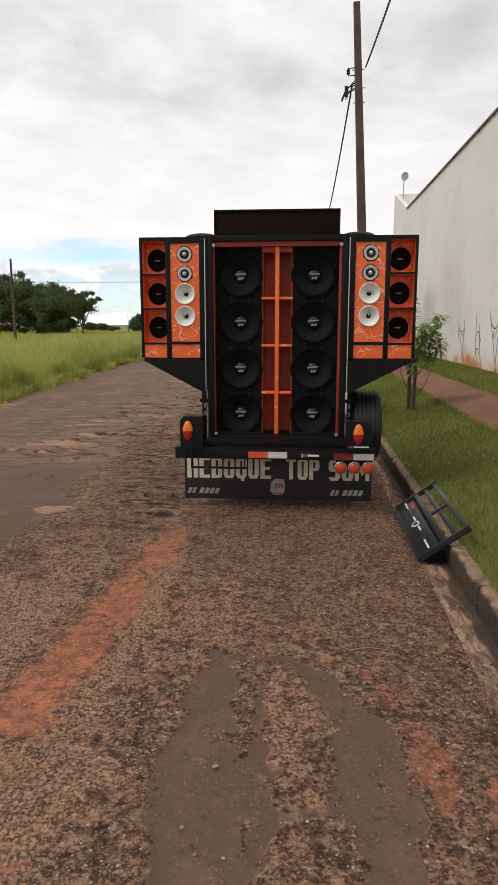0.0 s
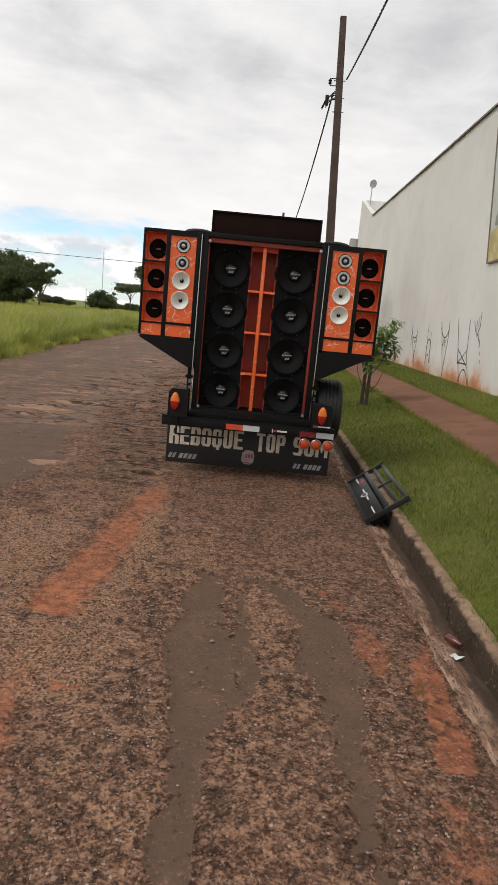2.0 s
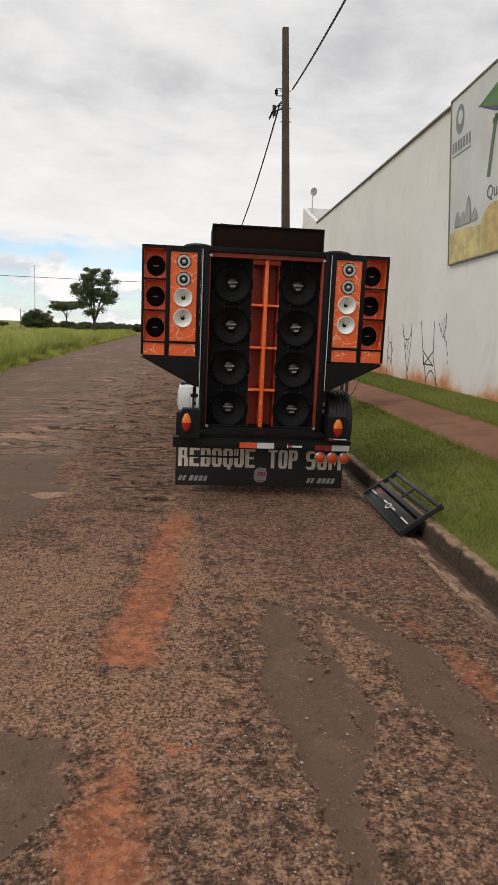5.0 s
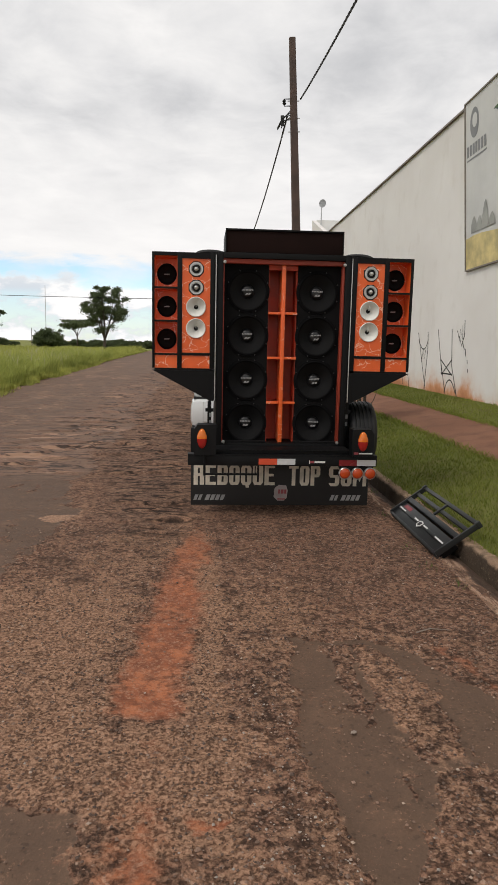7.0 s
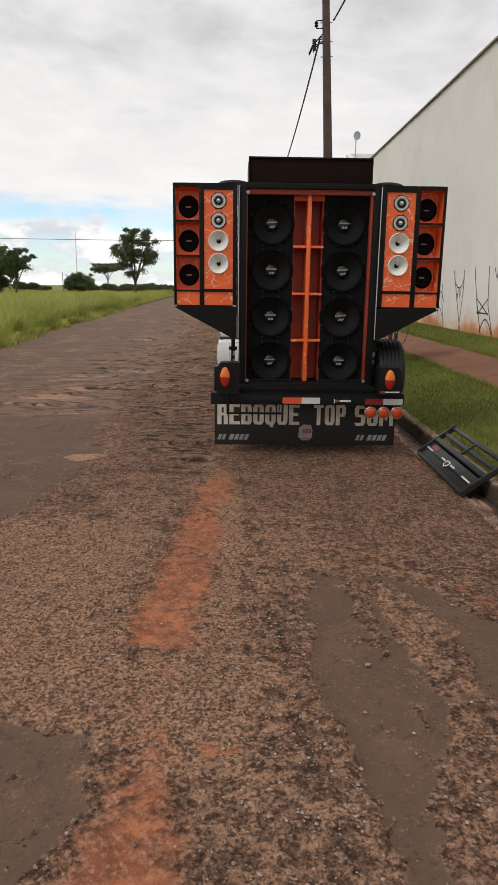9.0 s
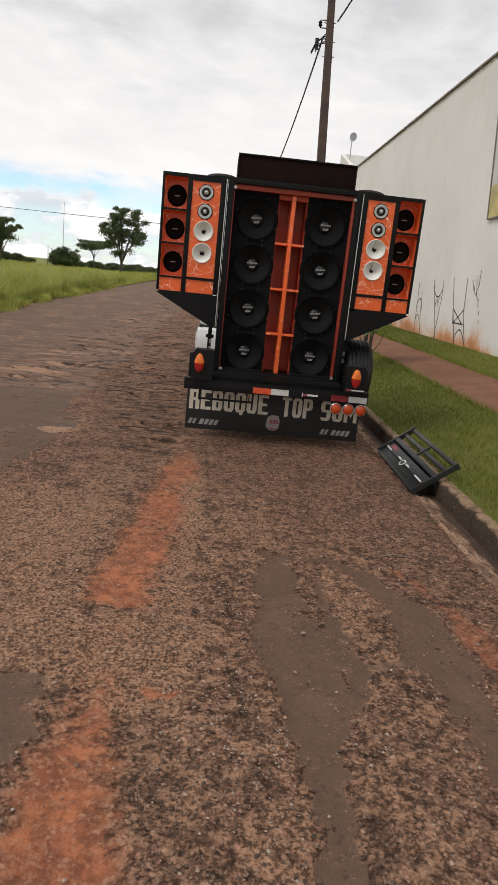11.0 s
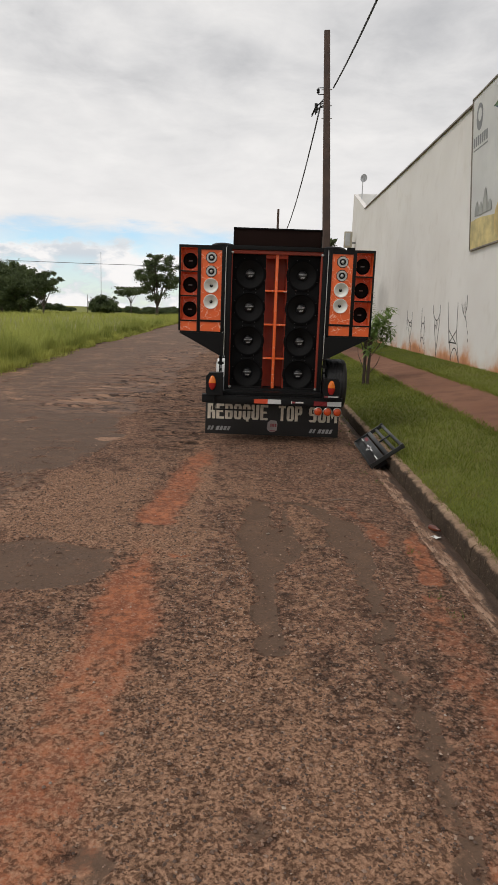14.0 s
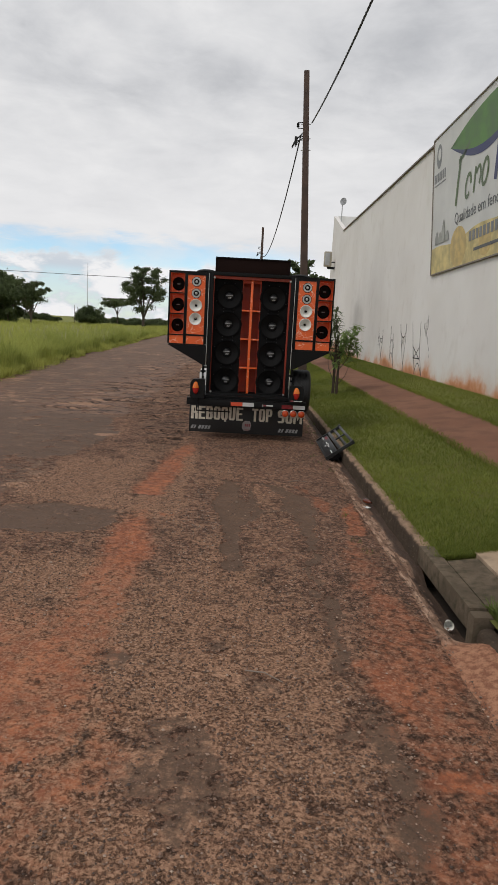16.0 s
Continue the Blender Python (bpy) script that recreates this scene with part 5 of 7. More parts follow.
# ---- the sound trailer ----
TX, TY = 0.275, 5.86          # middle of its tail on the road
trailer = thing("sound_trailer", "black and orange loudspeaker trailer parked at the kerb", "trailer", (TX, TY, 0))


def tx(x):
    return x - TX


def box_part(name, mat, x0, x1, y0, y1, z0, z1, c=0.006, parent=None, label=""):
    """A part of the trailer given in world metres."""
    return part(name, Geo().box(tx(x0), tx(x1), y0 - TY, y1 - TY, z0, z1, c=c), mat, parent or trailer, label)


FRONT = 5.84                   # face of the cabinets
FACE = pose(0, 0, 0, 90)       # turns a lathe's axis to face the tail


def make_main_cabinet():
    L, R, Z0, Z1, Y1 = -0.325, 0.870, 0.600, 2.360, 7.25
    for nm, a, b, c, d in (("side_panel", L, L + 0.052, Z0, Z1), ("side_panel", R - 0.052, R, Z0, Z1), ("top_panel", L + 0.052, R - 0.052, Z1 - 0.05, Z1), ("bottom_panel", L + 0.052, R - 0.052, Z0, Z0 + 0.06)):
        part(nm, Geo().box(tx(a), tx(b), FRONT - TY, Y1 - TY, c, d, c=0.006), BLACK, trailer, "black painted plywood panel")
    part("back_panel", Geo().box(tx(L + 0.052), tx(R - 0.052), Y1 - 0.03 - TY, Y1 - TY, Z0 + 0.06, Z1 - 0.05), BLACK, trailer)
    # orange lining round the recess: a board on each side, a deeper one under the roof
    i0, i1, back = L + 0.052, R - 0.052, FRONT + 0.095
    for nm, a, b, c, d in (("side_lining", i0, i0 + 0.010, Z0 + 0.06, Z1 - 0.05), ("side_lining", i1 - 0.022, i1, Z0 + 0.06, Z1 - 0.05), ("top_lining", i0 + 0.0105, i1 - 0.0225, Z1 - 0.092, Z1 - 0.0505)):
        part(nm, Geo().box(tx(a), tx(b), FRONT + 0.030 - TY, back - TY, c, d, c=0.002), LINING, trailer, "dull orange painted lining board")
    # two baffles with the drivers, and the ported column between them
    for a, b in ((i0 + 0.005, 0.140), (0.405, i1 - 0.005)):
        xm = -0.048 if a < 0.2 else 0.588
        part("baffle", holed(tx(a), tx(b), Z0 + 0.06, Z1 - 0.055, [(tx(xm), z, 0.184) for z in (2.035, 1.640, 1.238, 0.838)], FRONT + 0.10 - TY, FRONT + 0.125 - TY), BAFFLE, trailer, shade=None)
        box_part("sill", BAFFLE, a, b, FRONT + 0.02, FRONT + 0.10, Z0 + 0.06, Z0 + 0.075, 0.002)
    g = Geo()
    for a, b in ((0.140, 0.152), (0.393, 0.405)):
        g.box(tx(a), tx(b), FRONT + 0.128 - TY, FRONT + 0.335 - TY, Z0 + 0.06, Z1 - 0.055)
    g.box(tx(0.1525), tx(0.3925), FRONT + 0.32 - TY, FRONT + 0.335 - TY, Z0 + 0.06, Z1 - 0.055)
    part("port_lining", g, ORANGE_SHADED, trailer, "orange port interior, recess shade in its colour")
    box_part("port_lintel", ORANGE_SHADED, 0.141, 0.404, FRONT + 0.098, FRONT + 0.126, Z1 - 0.135, Z1 - 0.056, 0.002)
    box_part("port_divider", ORANGE, 0.256, 0.291, FRONT + 0.060, FRONT + 0.315, Z0 + 0.062, Z1 - 0.0552, 0.003, None, "orange marbled divider")
    for z in (1.843, 1.440, 1.030):
        for a, b in ((0.1405, 0.2555), (0.2915, 0.4045)):
            box_part("shelf_board", ORANGE_SHADED, max(a, 0.153), min(b, 0.392), FRONT + 0.1275, FRONT + 0.315, z - 0.010, z + 0.010, 0.0)
            box_part("port_shelf", ORANGE, a, b, FRONT + 0.07, FRONT + 0.127, z - 0.011, z + 0.011, 0.003)
    # zinc latch bolts at the corners
    for x, z in ((-0.262, 2.275), (0.808, 2.275), (-0.255, 0.672), (0.80, 0.672)):
        part("latch", Geo().lathe([(0.002, 0.02), (0.014, 0.018), (0.016, 0.0)], 10, FACE), STEEL, trailer, m=pose(tx(x), FRONT + 0.005 - TY, z))
    # header box on the roof
    g = Geo().box(tx(-0.25), tx(0.785), FRONT + 0.01 - TY, FRONT + 0.62 - TY, 2.362, 2.545, c=0.004)
    hd = part("header_box", g, HEADER, trailer, "dark brown cloth-fronted header box")
    part("lip", Geo().box(tx(-0.258), tx(0.793), FRONT - 0.004 - TY, FRONT + 0.64 - TY, 2.546, 2.562, c=0.004), BLACK, hd)
    part("edge_strip", Geo().box(tx(-0.258), tx(-0.2505), FRONT - 0.002 - TY, FRONT + 0.62 - TY, 2.362, 2.545), BLACK, hd)
    part("edge_strip", Geo().box(tx(0.7855), tx(0.793), FRONT - 0.002 - TY, FRONT + 0.62 - TY, 2.362, 2.545), BLACK, hd)


def holed(x0, x1, z0, z1, holes, y0, y1, slot=None):
    """A plate in the x-z plane with round holes, one above the other: (x, z, radius)."""
    g = Geo()
    hs = sorted(holes, key=lambda h: h[1])
    cuts = [z0] + [(a[1] + b[1]) / 2 for a, b in zip(hs, hs[1:])] + [z1]
    n = 40
    for (cx, cz, r), a, b in zip(hs, cuts, cuts[1:]):
        inner, outer = [], []
        for i in range(n):
            t = 2 * math.pi * (i + 0.5) / n
            c, s_ = math.cos(t), math.sin(t)
            inner.append((cx + r * c, cz + r * s_))
            k = min((x1 - cx) / c if c > 0 else (x0 - cx) / c, (b - cz) / s_ if s_ > 0 else (a - cz) / s_)
            outer.append((cx + k * c, cz + k * s_))
        # snap the nearest ray to each corner so that the plate stays square
        for px, pz in ((x0, a), (x0, b), (x1, a), (x1, b)):
            j = min(range(n), key=lambda i: (outer[i][0] - px) ** 2 + (outer[i][1] - pz) ** 2)
            outer[j] = (px, pz)
        vs = [(x, y, z) for y in (y0, y1) for ring in (inner, outer) for x, z in ring]
        fs = []
        for i in range(n):
            j = (i + 1) % n
            fs += [(i, j, n + j, n + i), (2 * n + i, 3 * n + i, 3 * n + j, 2 * n + j), (i, 2 * n + i, 2 * n + j, j), (n + i, n + j, 3 * n + j, 3 * n + i)]
        g.add(vs, fs)
    return g


RING = Geo().lathe([(0.166, 0.0), (0.184, 0.0), (0.184, 0.006), (0.180, 0.010), (0.172, 0.010), (0.166, 0.004)], 48, FACE).mesh("driver_ring", DRIVER_BLACK, 40)
SURROUND = Geo().lathe([(0.172, 0.007), (0.167, 0.014), (0.160, 0.015), (0.154, 0.011), (0.150, 0.004)], 48, FACE).mesh("surround", DRIVER_BLACK, 60)
CONE_ME = Geo().lathe([(0.151, 0.004), (0.126, -0.014), (0.09, -0.040), (0.060, -0.062), (0.045, -0.070)], 48, FACE).mesh("cone", CONE, 60)
CAP_ME = Geo().lathe([(0.056, -0.064), (0.052, -0.050), (0.042, -0.038), (0.026, -0.030), (0.0005, -0.027)], 32, FACE).mesh("dust_cap", CAP, 60)
BOLT_ME = Geo().lathe([(0.001, 0.006), (0.004, 0.006), (0.006, 0.0)], 8, FACE).mesh("bolt", DARK_STEEL, 40)


def bars_mesh(name, rects, mat, y=0.0, thick=0.002):
    g = Geo()
    for x0, x1, z0, z1, sl in rects:
        g.prism([(x0, z0), (x1, z0), (x1 + sl, z1), (x0 + sl, z1)], y - thick, y, "y")
    return g.mesh(name, mat)


PRINT_BAR = bars_mesh("print_bar", [(-0.005, 0.005, -0.0055, 0.0055, 0.002)], SILVER_PRINT)
PRINT_MARK = bars_mesh("print_mark", [(-0.009, 0.009, -0.008, 0.008, 0.009)], SILVER_PRINT)


def make_woofers():
    rnd = random.Random(3)
    for x in (-0.048, 0.588):
        for z in (2.035, 1.640, 1.238, 0.838):
            wf = thing("woofer", "", "", (tx(x), FRONT + 0.10 - TY, z))
            for k in ("label", "category"):
                if k in wf:
                    del wf[k]
            wf.parent = trailer
            wf.scale = (1.07, 1.0, 1.07)
            wf["label"] = "large black paper-cone woofer"
            for nm, me in (("driver_ring", RING), ("surround", SURROUND), ("cone", CONE_ME), ("dust_cap", CAP_ME)):
                part(nm, me, None, wf)
            turn = pose(0, 0.024, 0, 0, rnd.uniform(-4, 4), 0)
            for k in range(7):
                part("print_bar", PRINT_BAR, None, wf, m=turn @ pose(-0.039 + 0.013 * k, 0, 0.0115))
            for x_, z_ in ((-0.013, -0.022), (0.010, -0.022)):
                part("print_mark", PRINT_MARK, None, wf, m=turn @ pose(x_, 0, z_))
            for k in range(8):
                a = math.pi / 8 + k * math.pi / 4
                part("bolt", BOLT_ME, None, wf, m=pose(0.179 * math.cos(a), -0.009, 0.179 * math.sin(a)))


# side cabinets: their drivers share these meshes
MID_RING = Geo().lathe([(0.070, 0.0), (0.088, 0.0), (0.088, 0.008), (0.078, 0.012), (0.070, 0.004)], 32, FACE).mesh("driver_ring", DRIVER_BLACK, 40)
MID_CONE = Geo().lathe([(0.072, 0.006), (0.060, -0.006), (0.035, -0.028), (0.024, -0.030), (0.014, -0.020), (0.0005, -0.017)], 32, FACE).mesh("cone", CONE, 60)
MID_PRINT = bars_mesh("cap_print", [(-0.026, 0.020, -0.005, 0.005, 0.004)], SILVER_PRINT, 0.012)
TW_BASE = Geo().lathe([(0.0005, 0.004), (0.040, 0.004), (0.046, 0.012), (0.058, 0.012), (0.061, 0.004), (0.061, 0.0)], 36, FACE).mesh("tweeter_ring", ALU, 40)
TW_RUBBER = Geo().lathe([(0.058, 0.003), (0.069, 0.006), (0.072, 0.0)], 8, FACE @ pose(0, 0, 0, 0, 0, 22.5)).mesh("gasket", RUBBER, 40)
TW_BULLET = Geo().lathe([(0.018, 0.004), (0.018, 0.016), (0.012, 0.028), (0.0005, 0.032)], 20, FACE).mesh("bullet", ALU, 60)
TW_SLOT = Geo().lathe([(0.019, 0.0065), (0.038, 0.0065)], 24, FACE).mesh("throat", DARK_HOLE, 60)
HORN_ME = Geo().lathe([(0.088, 0.0), (0.088, 0.010), (0.083, 0.014), (0.078, 0.008), (0.068, -0.010), (0.045, -0.030), (0.028, -0.042), (0.019, -0.058)], 40, FACE).mesh("horn_bell", WHITE_HORN, 60)
HORN_HOLE = Geo().lathe([(0.020, -0.057), (0.018, -0.062), (0.0005, -0.062)], 20, FACE).mesh("throat", DARK_HOLE, 60)
HORN_FIN = Geo().box(-0.002, 0.002, 0.012, 0.05, 0.004, 0.05).mesh("fin", WHITE_HORN)


def driver(kind, label, x, z, y, pieces):
    d = new(kind)
    d.empty_display_size = 0.05
    d.parent = trailer
    d.matrix_basis = pose(tx(x), y - TY, z)
    d["label"] = label
    if kind == "midrange_speaker":
        d.scale = (1.0, 1.0, 1.07)
    for nm, me, *m in pieces:
        part(nm, me, None, d, m=m[0] if m else None)
    return d


def make_wing(side):
    """side -1: over the street; 1: over the verge. Its inner edge is hinged to the main cabinet."""
    inner, outer = (-0.352, -0.900) if side < 0 else (0.884, 1.438)
    s = side
    Y0, Y1 = FRONT - 0.01, FRONT + 0.40
    top, low_in, low_out = 2.345, 1.045, 1.335

    def X(d):
        return tx(outer - s * d)          # d metres in from the outer edge

    W = abs(outer - inner)
    c0, c1, d0, d1 = 0.022, 0.222, 0.262, 0.512   # the two columns, from the outer edge

    def pbox(g, a, b, y0, y1, z0, z1, c=0.0):
        xa, xb = sorted((X(a), X(b)))
        return g.box(xa, xb, y0 - TY, y1 - TY, z0, z1, c=c)

    for a, b in ((0, c0), (c1, d0), (d1, W)):
        part("wing_upright", pbox(Geo(), a, b, Y0, Y1, 1.335, top, 0.004), BLACK, trailer, "black side cabinet upright")
    part("wing_top", pbox(Geo(), c0, c1, Y0, Y1, top - 0.03, top), BLACK, trailer)
    part("wing_top", pbox(Geo(), d0, d1, Y0, Y1, top - 0.05, top), BLACK, trailer)
    part("wing_back", pbox(Geo(), c0, c1, Y1 - 0.02, Y1, 1.335, top - 0.05), BLACK, trailer)
    part("wing_back", pbox(Geo(), d0, d1, Y1 - 0.02, Y1, 1.335, top - 0.05), BLACK, trailer)
    part("wing_floor", pbox(Geo(), c0, d1, Y0, Y1, 1.318, 1.3345), BLACK, trailer)
    for z in (2.040, 1.752, 1.458):
        part("bay_shelf", pbox(Geo(), c0, c1, Y0 + 0.003, Y1 - 0.02, z - 0.008, z + 0.008), BLACK, trailer)
    part("bay_shelf", pbox(Geo(), d0, d1, Y0 + 0.003, Y1 - 0.02, 1.450, 1.474), BLACK, trailer)
    tail = [(X(0), 1.317), (X(W), 1.317), (X(W), low_in), (X(W - 0.03), low_in)]
    part("wing_foot", Geo().prism(tail if s < 0 else tail[::-1], Y0 - TY, Y1 - 0.02 - TY), BLACK, trailer, "black tapered lower edge", shade=None)
    xa, xb = sorted((X(d0 + 0.001), X(d1 - 0.001)))
    xh = (xa + xb) / 2
    g = holed(xa, xb, 1.4745, top - 0.0505, [(xh, 1.690, 0.080), (xh, 1.878, 0.080), (xh, 2.045, 0.03), (xh, 2.205, 0.03)], Y0 + 0.012 - TY, Y0 + 0.03 - TY)
    part("horn_panel", g, ORANGE, trailer, "orange marbled panel", shade=None)
    for a, b in ((c0, c1), (d0, d1)):
        g = Geo()
        pbox(g, a + 0.001, b - 0.001, Y0 + 0.012, Y0 + 0.03, 1.336, 1.4495)
        part("lower_panel", g, ORANGE, trailer, "orange marbled panel", shade=None)
    depth = 0.17
    for z0, z1 in ((2.0485, top - 0.0305), (1.7605, 2.0315), (1.4665, 1.7435)):
        g = Geo()
        t = 0.003
        pbox(g, c0, c0 + t, Y0 + 0.018, Y0 + depth, z0, z1)
        pbox(g, c1 - t, c1, Y0 + 0.018, Y0 + depth, z0, z1)
        pbox(g, c0 + t, c1 - t, Y0 + 0.018, Y0 + depth, z0, z0 + t)
        pbox(g, c0 + t, c1 - t, Y0 + 0.018, Y0 + depth, z1 - t, z1)
        xa, xb = sorted((X(c0 + t), X(c1 - t)))
        hp = holed(xa, xb, z0, z1, [((xa + xb) / 2, (z0 + z1) / 2 - 0.012, 0.072)], Y0 + depth - TY, Y0 + depth + 0.012 - TY)
        g.add(hp.v, hp.f)
        part("speaker_bay", g, ORANGE, trailer, "orange lined speaker bay", shade=None)
        xm = outer - s * (c0 + c1) / 2
        driver("midrange_speaker", "round black midrange speaker in its bay", xm, (z0 + z1) / 2 - 0.012, Y0 + depth - 0.001, (("driver_ring", MID_RING), ("cone", MID_CONE), ("cap_print", MID_PRINT)))
    xm = outer - s * (d0 + d1) / 2
    for z in (2.205, 2.045):
        driver("tweeter", "silver bullet tweeter with dark gasket", xm, z, Y0 + 0.012, (("tweeter_ring", TW_BASE), ("gasket", TW_RUBBER), ("throat", TW_SLOT), ("bullet", TW_BULLET)))
    for z in (1.878, 1.690):
        driver("horn", "white plastic horn with a dark throat", xm, z, Y0 + 0.012, (("horn_bell", HORN_ME), ("throat", HORN_HOLE), ("fin", HORN_FIN)))
    # hinge rod and the padded hoop over it
    xr = tx((inner + (-0.325 if s < 0 else 0.870)) / 2)
    part("hinge_rod", Geo().tube([(xr, Y0 - 0.004 - TY, 1.05), (xr, Y0 - 0.004 - TY, 2.33)], 0.0045, 8), ALU, trailer, "thin bright hinge rod")
    for z in (1.075, 1.30, 2.32):
        part("hinge_knuckle", Geo().tube([(xr, Y0 + 0.004 - TY, z - 0.03), (xr, Y0 + 0.004 - TY, z + 0.03)], 0.011, 10), METAL_BLACK, trailer)
    # added strip, no known trailer part: keeps daylight out of the hinge gap
    xa, xb = sorted((tx(inner), tx(-0.3255 if s < 0 else 0.8705)))
    part("gap_blocker", Geo().box(xa + 0.001, xb - 0.001, Y0 + 0.05 - TY, Y0 + 0.07 - TY, 1.05, 2.34), RUBBER, trailer, "added black strip blocking light through the hinge gap")
    xc = tx(-0.385 if s < 0 else 0.955)
    pts = [(xc + 0.125 * math.cos(a), FRONT + 0.12 - TY, 2.342 + 0.030 * math.sin(a)) for a in np.linspace(0, math.pi, 13)]
    part("cable_hoop", Geo().tube(pts, 0.020, 8), RUBBER, trailer, "black rubber cable hoop")


def tyre_geo(r, w):
    g = Geo()
    prof = [(r * 0.62, -w * 0.42), (r * 0.72, -w * 0.50), (r * 0.88, -w * 0.50), (r * 0.965, -w * 0.44), (r, -w * 0.34)]
    for k in range(-2, 3):
        a = k * w * 0.14
        prof += [(r, a - w * 0.055), (r - 0.008, a - w * 0.05), (r - 0.008, a + w * 0.0), (r, a + w * 0.005)]
    prof += [(r, w * 0.34), (r * 0.965, w * 0.44), (r * 0.88, w * 0.50), (r * 0.72, w * 0.50), (r * 0.62, w * 0.42)]
    return g.lathe(prof, 48, pose(0, 0, 0, 0, 90))


def rim_geo(r, w):
    g = Geo().lathe([(r * 0.63, -w * 0.44), (r * 0.60, -w * 0.36), (r * 0.52, -w * 0.1), (r * 0.2, w * 0.02), (0.03, w * 0.06), (0.001, w * 0.06)], 32, pose(0, 0, 0, 0, 90))
    return g.lathe([(r * 0.63, w * 0.44), (r * 0.60, w * 0.36), (r * 0.52, w * 0.1), (r * 0.2, w * 0.07), (0.001, w * 0.07)], 32, pose(0, 0, 0, 0, 90))


def wheel(x, y, z, r, w, name="wheel", label="", parent=None):
    d = new(name)
    d.empty_display_size = 0.05
    d.parent = parent or trailer
    d.matrix_basis = pose(x, y, z)
    if label:
        d["label"] = label
    part("tyre", tyre_geo(r, w), RUBBER, d, "black treaded tyre")
    part("rim", rim_geo(r, w), ALU, d, "grey steel rim")
    return d


def block_letter(ch):
    """Butted polygons of a condensed capital with cut corners, in a unit cell."""
    w, t = 0.40, 0.15

    def r(x0, x1, z0, z1):
        return [(x0, z0), (x1, z0), (x1, z1), (x0, z1)]

    top, low = [(0, 1 - t), (1, 1 - t), (0.82, 1), (0.18, 1)], [(0.18, 0), (0.82, 0), (1, t), (0, t)]
    stem = r(0, w, 0, 1)
    top_r, low_r = [(w, 1 - t), (1, 1 - t), (0.84, 1), (w, 1)], [(w, 0), (0.84, 0), (1, t), (w, t)]
    return {
        "O": [top, low, r(0, w, t, 1 - t), r(1 - w, 1, t, 1 - t)],
        "Q": [top, low, r(0, w, t, 1 - t), r(1 - w, 1, t, 1 - t), [(0.48, -0.13), (0.80, -0.13), (0.76, 0), (0.42, 0)]],
        "U": [low, r(0, w, t, 1), r(1 - w, 1, t, 1)],
        "E": [stem, r(w, 1, 1 - t, 1), r(w, 0.88, 0.44, 0.57), r(w, 1, 0, t)],
        "T": [r(0, 1, 1 - t, 1), r(0.31, 0.69, 0, 1 - t)],
        "P": [stem, top_r, r(1 - w, 1, 0.56, 1 - t), [(w, 0.42), (0.84, 0.42), (1, 0.56), (w, 0.56)]],
        "R": [stem, top_r, r(1 - w, 1, 0.57, 1 - t), [(w, 0.44), (0.92, 0.44), (1, 0.57), (w, 0.57)], r(1 - w, 1, 0, 0.44)],
        "B": [stem, top_r, r(1 - w, 1, 0.56, 1 - t), [(w, 0.44), (0.93, 0.44), (1, 0.56), (w, 0.56)], r(1 - w, 1, t, 0.44), low_r],
        "S": [top, r(0, w, 0.56, 1 - t), [(0.14, 0.43), (1, 0.43), (0.88, 0.56), (0, 0.56)], r(1 - w, 1, t, 0.43), low],
        "M": [r(0, 0.27, 0, 1), r(0.73, 1, 0, 1), [(0.27, 0.62), (0.5, 0.22), (0.5, 0.58), (0.27, 1)], [(0.5, 0.22), (0.73, 0.62), (0.73, 1), (0.5, 0.58)]],
    }[ch]


